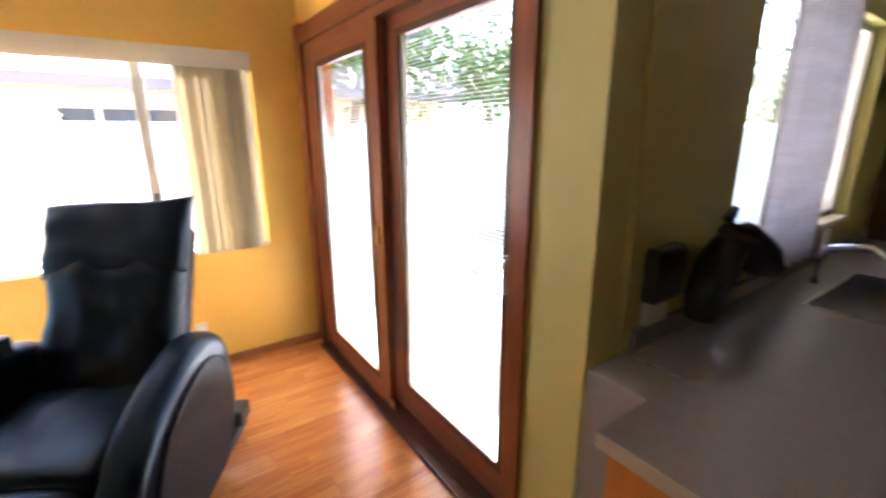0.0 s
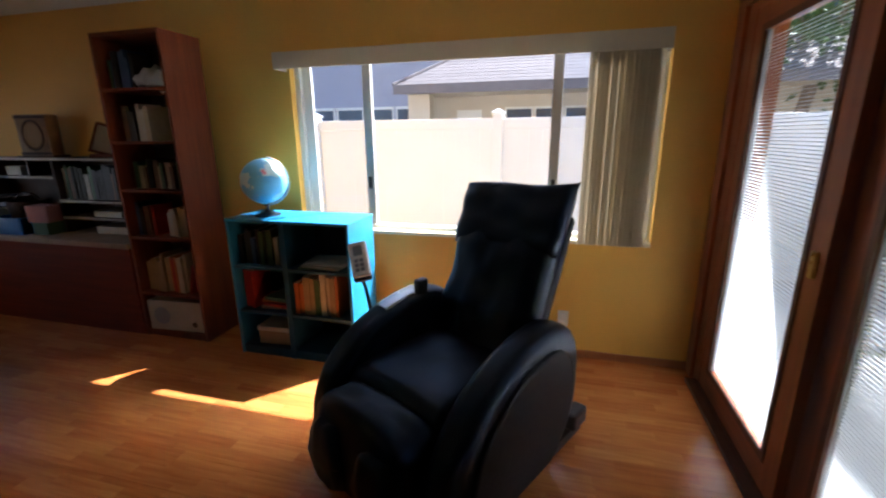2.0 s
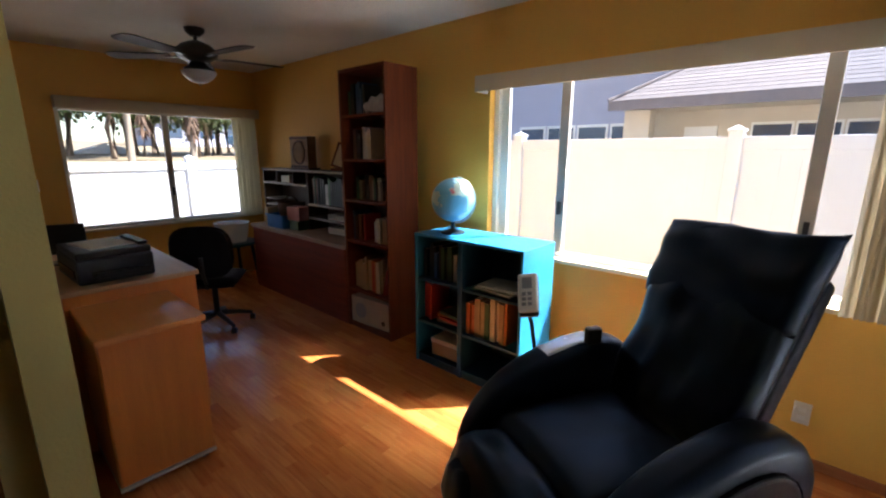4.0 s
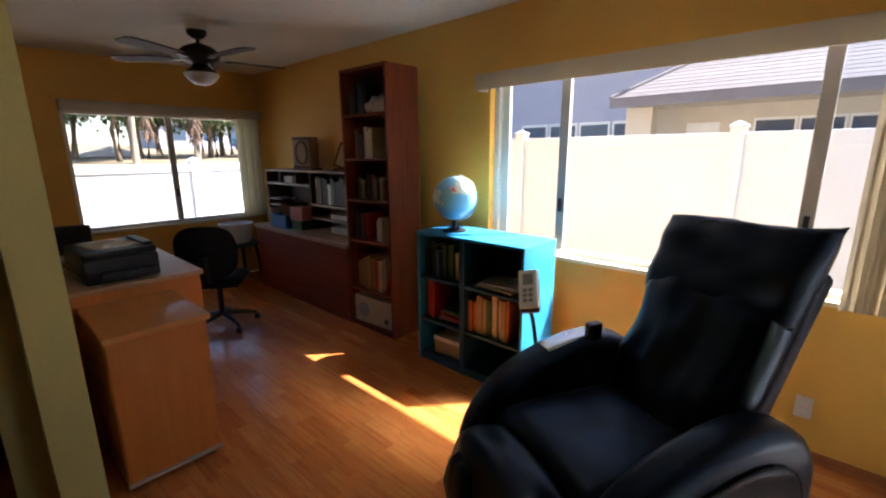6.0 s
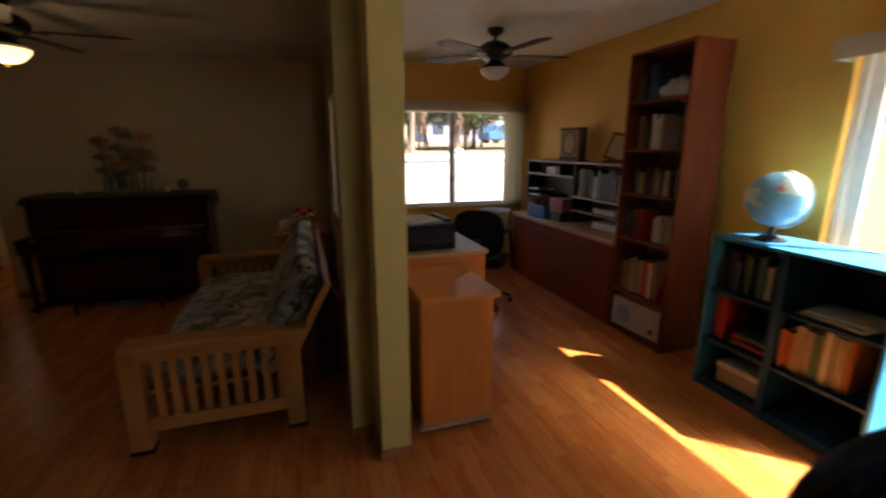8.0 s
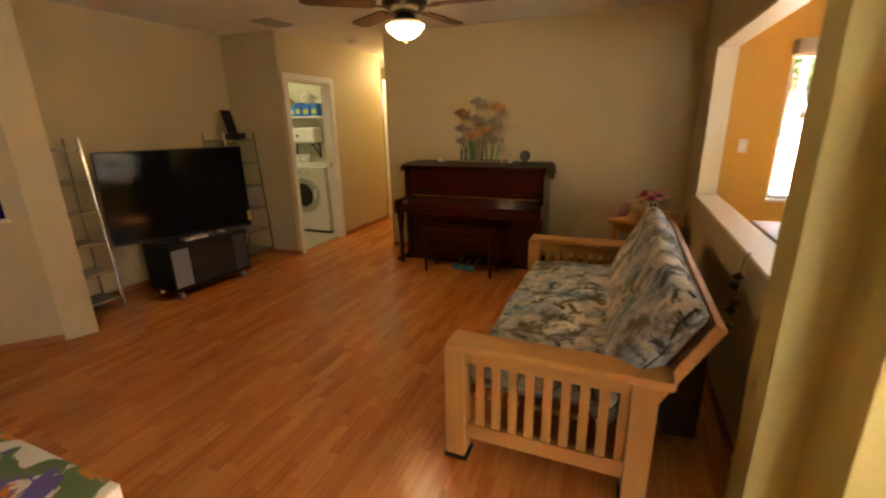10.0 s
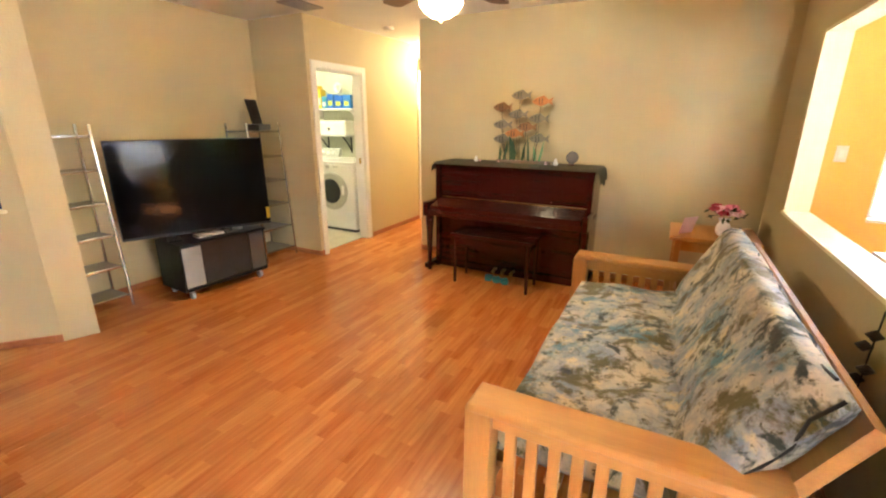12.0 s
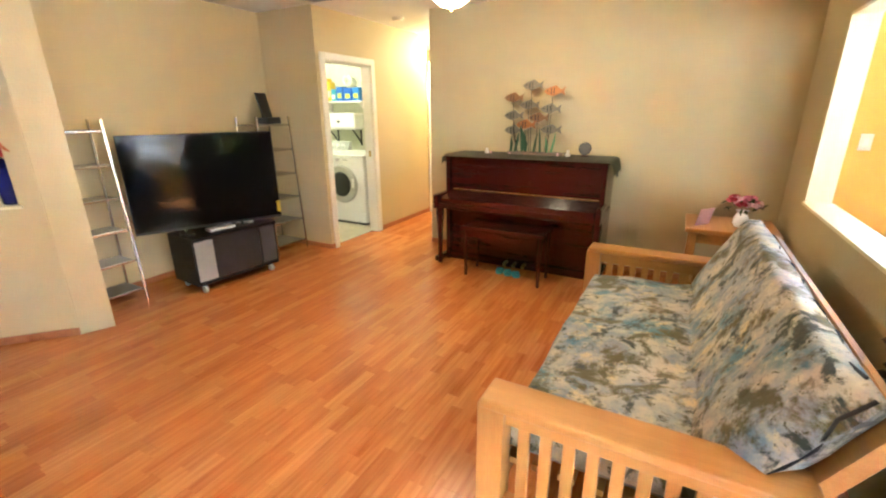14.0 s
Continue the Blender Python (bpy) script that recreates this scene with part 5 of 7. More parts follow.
for i in range(15):
    a, r = i * 2.4, 0.025 + 0.0045 * i
    bloom(r * math.cos(a), 1.2 * r * math.sin(a), 0.21 + random.uniform(-0.02, 0.04) - 0.6 * r, 0.036, M_ROSE[i % 3], fl)
bm = bmesh.new()
for i in range(26):
    a, r = random.uniform(0, 6.28), random.uniform(0.05, 0.13)
    leaf_at = Vector((r * math.cos(a), r * math.sin(a), random.uniform(0.10, 0.20)))
    e = Euler((random.uniform(-1, 1), random.uniform(-1, 1), a)).to_matrix()
    bm.faces.new([bm.verts.new(leaf_at + e @ Vector(p)) for p in ((-0.03, 0, 0), (0, -0.014, 0.004), (0.03, 0, 0), (0, 0.014, 0.004))])
part("leaves", bm, M_LEAF_D, fl)
gc = thing("greeting_card", -4.44, 0.28, 0.645, -40, "pink greeting card beside the flowers", "card")
part("leaf", box(-0.07, 0.07, 0, 0.003, 0, 0.13, m=pose(0, 0, 0, -14, 0, 0)), M_ROSE[2], gc)

# ---- piano ----
pn = thing("piano", PX + 0.03, -1.17, 0, 0, "dark mahogany upright piano with a cloth on top", "piano")
H = 1.055
part("side", box(0.0, 0.40, -0.745, -0.705, 0.0, H - 0.03, 0.004), M_PIANO, pn)
part("side", box(0.0, 0.40, 0.705, 0.745, 0.0, H - 0.03, 0.004), M_PIANO, pn)
part("lid", box(-0.01, 0.40, -0.765, 0.765, H - 0.03, H, 0.006), M_PIANO, pn)
part("back", box(0.0, 0.05, -0.705, 0.705, 0.05, H - 0.03), M_DARKIN, pn)
part("upper_panel", box(0.33, 0.355, -0.705, 0.705, 0.72, H - 0.03, 0.003, m=None), M_PIANO, pn)
part("lower_panel", box(0.33, 0.35, -0.705, 0.705, 0.07, 0.56, 0.003), M_PIANO, pn)
part("plinth", box(0.05, 0.37, -0.705, 0.705, 0.0, 0.07, 0.003), M_PIANO, pn)
part("keybed", box(0.05, 0.60, -0.77, 0.755, 0.565, 0.625, 0.008), M_PIANO, pn)
part("fallboard", prism([(0.60, 0.625), (0.60, 0.665), (0.36, 0.72), (0.36, 0.625)], "y", -0.70, 0.70, 0.006), M_PIANO, pn, "closed glossy key lid")
for y in (-0.775, 0.71):
    part("key_cheek", box(0.34, 0.615, y, y + 0.05, 0.56, 0.70, 0.012), M_PIANO, pn)
for y in (-0.765, 0.70):
    lg = part("leg", lathe([(0.02, 0), (0.026, 0.05), (0.02, 0.10), (0.03, 0.40), (0.042, 0.52), (0.036, 0.565)], 16, Matrix.Translation((0.545, y + 0.03, 0))), M_PIANO, pn, smooth=40)
    part("caster", rod((0.545, y + 0.02, 0.0), (0.545, y + 0.04, 0.0), 0.018), M_BRASS, lg)
part("toe_block", box(0.05, 0.58, -0.78, -0.72, 0.02, 0.07, 0.01), M_PIANO, pn)
part("toe_block", box(0.05, 0.58, 0.72, 0.78, 0.02, 0.07, 0.01), M_PIANO, pn)
for y in (-0.09, 0.0, 0.09):
    part("pedal", tube([(0.35, y, 0.055), (0.42, y, 0.062), (0.46, y, 0.05)], [0.01, 0.014, 0.018]), M_BRASS, pn, "brass pedal")
part("hinge", box(0.355, 0.362, -0.69, 0.69, 0.718, 0.724), M_BRASS, pn)
rn = thing("runner_cloth", PX + 0.03, -1.17, H, 0, "olive cloth runner draped over the piano lid", "cloth")
bm = bmesh.new()
prof = [(-0.782, -0.075), (-0.778, -0.045), (-0.770, -0.01), (-0.75, 0.006), (0.0, 0.007), (0.75, 0.006), (0.778, -0.01), (0.790, -0.06), (0.796, -0.13)]
cols = []
for i in range(13):
    x = 0.0 + 0.425 * i / 12
    cols.append([bm.verts.new((x + (0.008 if i == 12 else 0), y + 0.006 * math.sin(i * 1.7) * (1 if z < -0.02 else 0), z - (0.018 if i == 12 else 0) + 0.02 * math.sin(i * 0.9) * (1 if z < -0.1 else 0))) for y, z in prof])
for a, b in zip(cols, cols[1:]):
    for k in range(len(prof) - 1):
        bm.faces.new((a[k], a[k + 1], b[k + 1], b[k]))
bmesh.ops.solidify(bm, geom=bm.faces[:], thickness=0.003)
part("cloth", bm, M_CLOTH, rn, smooth=60)
be = thing("piano_bench", -4.36, -1.19, 0, 0, "dark mahogany piano bench tucked under the keys", "bench")
part("seat", box(-0.17, 0.17, -0.38, 0.38, 0.44, 0.475, 0.008), M_PIANO, be)
part("apron", boxes([(-0.14, 0.14, -0.34, -0.32, 0.36, 0.44), (-0.14, 0.14, 0.32, 0.34, 0.36, 0.44), (-0.15, -0.13, -0.32, 0.32, 0.36, 0.44), (0.13, 0.15, -0.32, 0.32, 0.36, 0.44)]), M_PIANO, be)
for x in (-0.13, 0.13):
    for y in (-0.34, 0.34):
        part("leg", rod((x, y, 0), (x, y, 0.44), 0.014, 0.022, 8), M_PIANO, be)
# slippers
for i in range(3):
    sp = thing("slipper", -4.44 + 0.015 * i, -1.27 + 0.078 * i, 0.0, 12 + 9 * i, "teal slipper on the floor under the bench", "slipper", "slippers under the bench")
    part("sole", pillow(-0.085, 0.085, -0.03, 0.03, 0, 0.025, 0.0, i, 8, 0.4), paint("teal_rubber", (0.03, 0.22, 0.25)), sp, smooth=60)
    part("strap", tube([(0.03, -0.03, 0.012), (0.03, -0.02, 0.048), (0.03, 0.02, 0.048), (0.03, 0.03, 0.012)], 0.012, 6), paint("teal_strap", (0.05, 0.32, 0.36)), sp, smooth=60)
# fish sculpture on the piano
fs = thing("fish_sculpture", PX + 0.20, -1.10, H + 0.008, 0, "painted metal fish school on green stalks over a base", "sculpture")
part("base", prism([(0.06 * math.cos(a) * (1 + 0.2 * math.sin(3 * a)), 0.28 * math.sin(a)) for a in [i * 0.3927 for i in range(16)]], "z", 0, 0.025, 0.006), mat("mottled_coral_base", (0.30, 0.16, 0.12), (0.10, 0.12, 0.09), scale=30, rough=0.6), fs)
M_FISH = [paint("copper_fish", (0.50, 0.20, 0.06), 0.4, 0.3), paint("grey_fish", (0.25, 0.22, 0.16), 0.4, 0.4), paint("bronze_fish", (0.34, 0.19, 0.09), 0.35, 0.6)]
FISH = [(-0.25, 0.50, 2), (-0.07, 0.60, 1), (0.13, 0.545, 0), (-0.10, 0.435, 1), (0.10, 0.40, 1), (-0.23, 0.345, 1), (-0.01, 0.325, 2), (-0.12, 0.265, 0), (0.12, 0.225, 1), (-0.24, 0.215, 1)]
for i, (y, z, k) in enumerate(FISH):
    out = [(-0.075, 0.0), (-0.05, 0.022), (-0.01, 0.036), (0.02, 0.045), (0.04, 0.028), (0.06, 0.012), (0.095, 0.034), (0.085, 0.0), (0.095, -0.034), (0.06, -0.012), (0.03, -0.026), (0.0, -0.036), (-0.05, -0.022)]
    fb = prism([(y + u, z + v) for u, v in [(1.12 * a_, 1.12 * b_) for a_, b_ in out]], "x", -0.006 + 0.02 * (i % 3 - 1), 0.006 + 0.02 * (i % 3 - 1), 0.004)
    f1 = part("fish", fb, M_FISH[k], fs)
    x = 0.02 * (i % 3 - 1)
    part("eye", rod((x + 0.006, y - 0.048, z + 0.006), (x + 0.0085, y - 0.048, z + 0.006), 0.006, n=10), M_BLACK, f1)
    part("stripe", boxes([(x + 0.006, x + 0.0075, y - 0.02, y - 0.012, z - 0.026, z + 0.026), (x + 0.006, x + 0.0075, y + 0.005, y + 0.012, z - 0.024, z + 0.028)]), M_BLACK, f1)
    part("stem", tube([(x, y * 0.75, 0.02), (x, y * 0.9, z * 0.5), (x, y, z)], 0.0025, 6), M_BRONZE, fs)
for i, y in enumerate((-0.24, -0.20, -0.13, -0.10, -0.02, 0.04, 0.10, 0.14)):
    hgt = 0.16 + 0.05 * (i % 3)
    out = [(y - 0.012, 0.02), (y + 0.012, 0.02), (y + 0.02 + 0.02 * math.sin(i), hgt * 0.6), (y + 0.035 * math.sin(i * 2.0), hgt)]
    part("blade", prism(out, "x", 0.012, 0.016), paint("sea_grass", (0.05, 0.11, 0.05) if i not in (6, 7) else (0.16, 0.36, 0.16), 0.4, 0.2), fs)
ORN = ((-0.40, 0.05, M_WHITE), (-0.36, 0.025, M_ROSE[2]), (-0.17, 0.02, M_ROSE[2]), (0.28, 0.03, M_ROSE[2]), (0.33, 0.025, M_CARD), (0.37, 0.055, M_WHITE))
for y, h, m_ in ORN:
    o = thing("figurine", PX + 0.24, -1.17 + y, H + 0.008, 0, "tiny pale porcelain ornament on the piano", "ornament", "piano ornaments")
    part("body", lathe([(h * 0.35, 0), (h * 0.42, h * 0.3), (h * 0.22, h * 0.6), (h * 0.27, h * 0.8), (h * 0.1, h)], 12), m_, o, smooth=60)
tr = thing("silver_trophy", PX + 0.22, -0.66, H + 0.008, 0, "round silver plate on a small stand", "plate")
part("plate", lathe([(0.055, 0), (0.055, 0.005), (0.04, 0.009), (0.01, 0.008)], 28, pose(0, 0, 0.07, 0, 78, 0)), paint("pewter", (0.10, 0.10, 0.095), 0.45, 0.6), tr, smooth=30)
part("stand", box(-0.03, 0.02, -0.03, 0.03, 0, 0.014, 0.003), M_DARKIN, tr)

# ---- television, stand, chrome shelves ----
ts = thing("tv_stand", -3.165, -3.41, 0, -5, "black tv cabinet with grey side panels on casters", "tv stand")
part("body", boxes([(-0.385, 0.385, -0.20, 0.18, 0.075, 0.10), (-0.385, 0.385, -0.20, 0.20, 0.46, 0.485), (-0.385, -0.365, -0.20, 0.18, 0.10, 0.46), (0.365, 0.385, -0.20, 0.18, 0.10, 0.46), (-0.365, 0.365, -0.20, -0.18, 0.10, 0.46)]), M_SATIN, ts)
part("glass_door", box(-0.22, 0.24, 0.165, 0.175, 0.10, 0.46, 0.003), M_DKGLASS, ts)
part("speaker_panel", box(0.215, 0.37, 0.16, 0.185, 0.11, 0.45, 0.004), M_GREY, ts, "grey side panel")
part("speaker_panel", box(-0.37, -0.225, 0.16, 0.185, 0.11, 0.45, 0.004), mat("charcoal_panel", (0.07, 0.07, 0.075), rough=0.5), ts, "charcoal side panel")
for x in (-0.32, 0.32):
    for y in (-0.15, 0.14):
        part("caster", rod((x - 0.012, y, 0.03), (x + 0.012, y, 0.03), 0.03, n=14), M_LIGHTGREY, ts)
TILT = pose(0, 0, 0.04, 1.6, 0, 0) @ pose(0, 0, -0.04)
tv = thing("television", -3.06, -3.369, 0.485, -24.5, "large black flat television, switched off, on a cabinet", "television")
part("panel", box(-0.566, 0.566, -0.03, 0.015, 0.04, 0.81, 0.006, m=TILT), M_BLACK, tv)
part("screen", box(-0.558, 0.558, 0.0148, 0.0175, 0.062, 0.802, m=TILT), M_TVGLASS, tv, "glossy black screen")
for s in (-0.22, 0.22):
    part("foot", boxes([(s - 0.05, s + 0.05, -0.08, 0.08, 0, 0.015), (s - 0.01, s + 0.01, -0.02, 0.0, 0.015, 0.07)]), M_BLACK, tv)
part("sticker", box(-0.562, -0.532, 0.016, 0.0195, 0.09, 0.19, m=TILT), paint("yellow_label", (0.75, 0.55, 0.05)), tv, "yellow energy sticker")
for x, w, m_, nm in ((-3.10, 0.22, M_LIGHTGREY, "silver media box on the tv cabinet"), (-3.34, 0.12, M_PAPER, "white remote control on the tv cabinet")):
    g = thing("media_box", x, -3.36, 0.485, -8, nm, "electronics")
    part("body", box(-w / 2, w / 2, -0.05, 0.05, 0, 0.022, 0.004), m_, g)


def chrome_shelf(x0, x1, y0, y1, label):
    s = thing("chrome_shelf", x0, y0, 0, 0, label, "shelf", "chrome ladder shelves")
    W, D = x1 - x0, y1 - y0
    for x in (0, W):
        part("post", rod((x, 0, 0), (x, 0, 1.41), 0.011), M_CHROME, s)
        part("post", tube([(x, D + 0.05, 0), (x, D + 0.01, 0.7), (x, D - 0.03, 1.41)], 0.011), M_CHROME, s)
    for z in (0.09, 0.33, 0.58, 0.83, 1.08, 1.33):
        d = D + 0.03 - 0.05 * z
        sh_ = part("shelf", box(0.008, W - 0.008, 0.01, d, z - 0.004, z + 0.004), mat("smoked_glass", (0.30, 0.27, 0.22), rough=0.1) if z == 0.09 else bpy.data.materials["smoked_glass"], s, "smoky glass shelf")
        for yy in (d, 0.0):
            part("rim", box(0, W, yy - 0.006, yy + 0.006, z - 0.012, z + 0.006, 0.003), M_CHROME, sh_)
    return s


chrome_shelf(-2.53, -2.13, -3.89, -3.66, "tall chrome and glass shelf beside the television")
chrome_shelf(-4.19, -3.79, -3.88, -3.55, "tall chrome and glass shelf with a black frame on top")
bf = thing("photo_frame", -4.05, -3.70, 1.337, 20, "black tablet frame leaning on a dark box", "frame")
part("box", box(-0.12, 0.12, -0.06, 0.06, 0.0, 0.065, 0.004), M_BLACK, bf)
part("panel", box(-0.085, 0.10, -0.01, 0.008, 0.055, 0.31, 0.005, m=pose(0, 0, 0, 12, 0, 0)), M_BLACK, bf)

# ---- niche things ----
def in_niche(u, v, z):
    p = A @ Vector((u, v, z))
    return p.x, p.y, p.z
vs = thing("blue_vase", *in_niche(0.185, -0.10, 0.913), 0, "cobalt blue glass vase with red and orange flowers", "vase")
part("vase", lathe([(0.05, 0), (0.055, 0.01), (0.06, 0.12), (0.052, 0.19), (0.022, 0.22), (0.02, 0.26), (0.03, 0.28)], 24), mat("cobalt_glass", (0.01, 0.012, 0.12), rough=0.1), vs, smooth=40)
for i in range(12):
    a, r = 2.4 * i, 0.02 + 0.009 * i
    bloom(r * math.cos(a), r * math.sin(a), 0.35 + 0.03 * math.sin(3 * i) - 0.3 * r, 0.05, [paint("poppy_red", (0.50, 0.02, 0.02)), M_FISH[0], COVERS[1]][i % 3], vs)
part("stems", bm_join([(-0.004, 0.004, -0.004, 0.004, 0.25, 0.35)], pose(0, 0, 0)), M_LEAF_D, vs)
jr = thing("candle_jar", *in_niche(0.50, -0.10, 0.913), 0, "small teal glass candle jar in the niche", "jar")
part("jar", lathe([(0.035, 0), (0.04, 0.01), (0.04, 0.07), (0.036, 0.075)], 20), paint("teal_jar", (0.10, 0.22, 0.24)), jr, smooth=40)
mr = thing("mirror", *in_niche(0.62, -0.22, 0.913), -42.2, "narrow framed mirror standing in the niche", "mirror")
part("frame", boxes([(-0.10, -0.075, 0, 0.02, 0, 0.9), (0.075, 0.10, 0, 0.02, 0, 0.9), (-0.075, 0.075, 0, 0.02, 0.875, 0.9), (-0.075, 0.075, 0, 0.02, 0, 0.025)]), M_WHITE, mr)
part("glass", box(-0.075, 0.075, 0.004, 0.010, 0.025, 0.875), M_CHROME, mr)

# ---- laundry ----
def appliance_box(name, x, y, label, category):
    """A white enamelled machine facing +x; its base stands at x, y."""
    w = thing(name, x, y, 0.006, -90, label, category)
    part("body", box(-0.34, 0.34, -0.35, 0.335, 0.03, 0.885, 0.018), M_APPL, w)
    part("top", box(-0.345, 0.345, -0.35, 0.345, 0.889, 0.915, 0.010), M_APPL, w)
    part("kick_panel", box(-0.32, 0.32, -0.3, 0.32, 0.0, 0.03), M_BLACK, w)
    return w
ws = appliance_box("washing_machine", -5.545, -3.79, "white front-loading washing machine with a grey porthole door", "washing machine")
DM = Matrix.Translation((0.02, 0.335, 0.535)) @ pose(0, 0, 0, -90, 0, 0)
dr = part("door", lathe([(0.245, 0), (0.25, 0.02), (0.232, 0.038), (0.175, 0.042)], 40, DM), mat("grey_door_ring", (0.42, 0.42, 0.38), rough=0.35), ws, "pale grey door ring", smooth=40)
part("door_glass", lathe([(0.175, 0.034), (0.15, 0.05), (0.05, 0.062), (0.001, 0.064)], 32, DM), M_DKGLASS, dr, "dark round door glass", smooth=60)
part("handle", box(-0.20, -0.165, 0.335, 0.385, 0.50, 0.62, 0.008), M_APPL, dr)
part("control_panel", box(-0.325, 0.325, 0.330, 0.345, 0.82, 0.88, 0.005), M_APPL, ws)
part("knob", rod((0.07, 0.345, 0.852), (0.07, 0.368, 0.852), 0.024, n=20), M_ALU, ws)
for i in range(3):
    part("button", box(-0.03 - 0.03 * i, -0.015 - 0.03 * i, 0.344, 0.349, 0.845, 0.858, 0.001), M_BLACK, ws)
dy = appliance_box("clothes_dryer", -5.56, -4.51, "white clothes dryer with a rear control console", "dryer")
cs = part("console", prism([(-0.35, 0.915), (-0.26, 0.915), (-0.31, 1.03), (-0.35, 1.03)], "x", -0.30, 0.33, 0.006), mat("grey_console", (0.50, 0.52, 0.50), rough=0.4), dy, "grey sloped control console")
for i in range(5):
    part("knob", rod((-0.20 + 0.10 * i, -0.285, 0.965), (-0.20 + 0.10 * i, -0.262, 0.975), 0.024, n=14), M_APPL, cs)
wb = thing("wall_cabinet", -6.18, -4.47, 1.20, -90, "white enamel box on black wall brackets above the washer", "cabinet")
part("body", box(-0.31, 0.32, 0.0, 0.23, 0.0, 0.235, 0.035), M_APPL, wb)
part("emblem", prism([(-0.03, 0.13), (0.03, 0.13), (0.02, 0.10), (0.0, 0.085), (-0.02, 0.10)], "y", 0.228, 0.233), M_BLACK, wb)
for x in (-0.23, 0.22):
    part("bracket", tube([(x, 0.004, -0.21), (x, 0.10, -0.09), (x, 0.19, -0.006)], 0.011), M_BLACK, wb)
    part("bracket_plate", box(x - 0.012, x + 0.012, 0.0, 0.008, -0.24, -0.012), M_BLACK, wb)
ls = thing("wall_shelf", -6.18, -4.43, 1.60, -90, "white wall shelf holding detergent packages", "shelf")
part("board", box(-0.46, 0.48, 0.0, 0.27, -0.022, 0.0, 0.003), M_WHITE, ls)
for x in (-0.32, 0.34):
    part("bracket", prism([(0.0, -0.022), (0.18, -0.022), (0.0, -0.16)], "x", x - 0.008, x + 0.008), M_WHITE, ls)
PACKS = ((-4.76, 0.09, 0.21, (0.62, 0.58, 0.50), "white"), (-4.685, 0.07, 0.32, (0.75, 0.50, 0.02), "yellow"), (-4.62, 0.05, 0.27, (0.72, 0.48, 0.03), "yellow"),
         (-4.535, 0.09, 0.17, (0.05, 0.30, 0.42), "teal"), (-4.42, 0.12, 0.20, (0.02, 0.14, 0.55), "blue"), (-4.27, 0.14, 0.18, (0.01, 0.13, 0.60), "blue"), (-4.12, 0.13, 0.185, (0.02, 0.20, 0.62), "blue"))
for y, w, h, c, nm in PACKS:
    d = thing("detergent_box", -6.02, y, 1.60, -90, nm + " detergent package on the laundry shelf", "box", "laundry supplies")
    part("body", box(-w / 2, w / 2, -0.06, 0.06, 0, h, 0.008), paint("pack_%s_%d" % (nm, int(-100 * y)), c), d)
    part("label", box(-w * 0.32, w * 0.32, 0.06, 0.0615, h * 0.2, h * 0.55), paint("pack_label_%d" % int(-100 * y), (0.55, 0.62, 0.10) if nm == "blue" else (0.75, 0.74, 0.70)), d)
rl = thing("paper_roll", -6.08, -4.36, 1.80, -90, "white roll lying on the blue packages", "roll")
part("roll", tube([(0.06 * math.cos(0.5236 * i), 0.0, 0.085 + 0.06 * math.sin(0.5236 * i)) for i in range(13)], 0.024, 10), M_PAPER, rl, smooth=60)
lh = thing("ceiling_lamp", -5.0, -4.45, CEIL_L, 0, "round white ceiling lamp in the laundry", "lamp")
part("shade", lathe([(0.02, -0.07), (0.11, -0.05), (0.14, 0.0)], 28), M_BOWL, lh, smooth=50)
lh2 = thing("ceiling_lamp", -6.75, -2.85, CEIL_L, 0, "round amber ceiling lamp in the hall", "lamp")
part("shade", lathe([(0.02, -0.07), (0.11, -0.05), (0.14, 0.0)], 28), M_BOWL, lh2, smooth=50)

# ---- small fittings ----
def wall_plate(name, m, label, slots):
    p = thing(name, 0, 0, 0, 0, label, "outlet" if slots else "switch")
    p.matrix_basis = m
    part("plate", box(-0.035, 0.035, -0.006, 0.0, -0.058, 0.058, 0.003), M_SWITCH, p)
    if slots:
        for z in (-0.022, 0.022):
            part("socket", box(-0.016, 0.016, -0.009, -0.006, z - 0.013, z + 0.013, 0.002), M_WHITE, p)
    else:
        part("rocker", box(-0.014, 0.014, -0.010, -0.006, -0.03, 0.03, 0.002), M_WHITE, p)
wall_plate("wall_outlet", pose(0.60, WY, 0.28), "ivory wall outlet under the window", True)
wall_plate("light_switch", pose(FX, 1.22, 1.22, 0, 0, 90), "ivory light switch beside the end window", False)
wall_plate("wall_outlet", pose(1.72, 0.93, 1.12), "ivory outlet above the kitchen counter", True)
vt = thing("ceiling_vent", -4.02, -2.97, CEIL_L, 0, "white metal ceiling vent", "vent")
part("frame", boxes([(-0.17, 0.17, -0.11, -0.085, -0.012, 0), (-0.17, 0.17, 0.085, 0.11, -0.012, 0), (-0.17, -0.145, -0.085, 0.085, -0.012, 0), (0.145, 0.17, -0.085, 0.085, -0.012, 0)]), M_GREY, vt)
for i in range(8):
    part("slat", box(-0.145, 0.145, -0.08 + 0.021 * i, -0.065 + 0.021 * i, -0.010, -0.004), M_GREY, vt)
sm = thing("smoke_detector", -5.19, -2.84, CEIL_L, 0, "white round smoke detector in the hall ceiling", "smoke detector")
part("body", lathe([(0.03, -0.035), (0.055, -0.03), (0.065, 0.0)], 24), M_WHITE, sm, smooth=40)
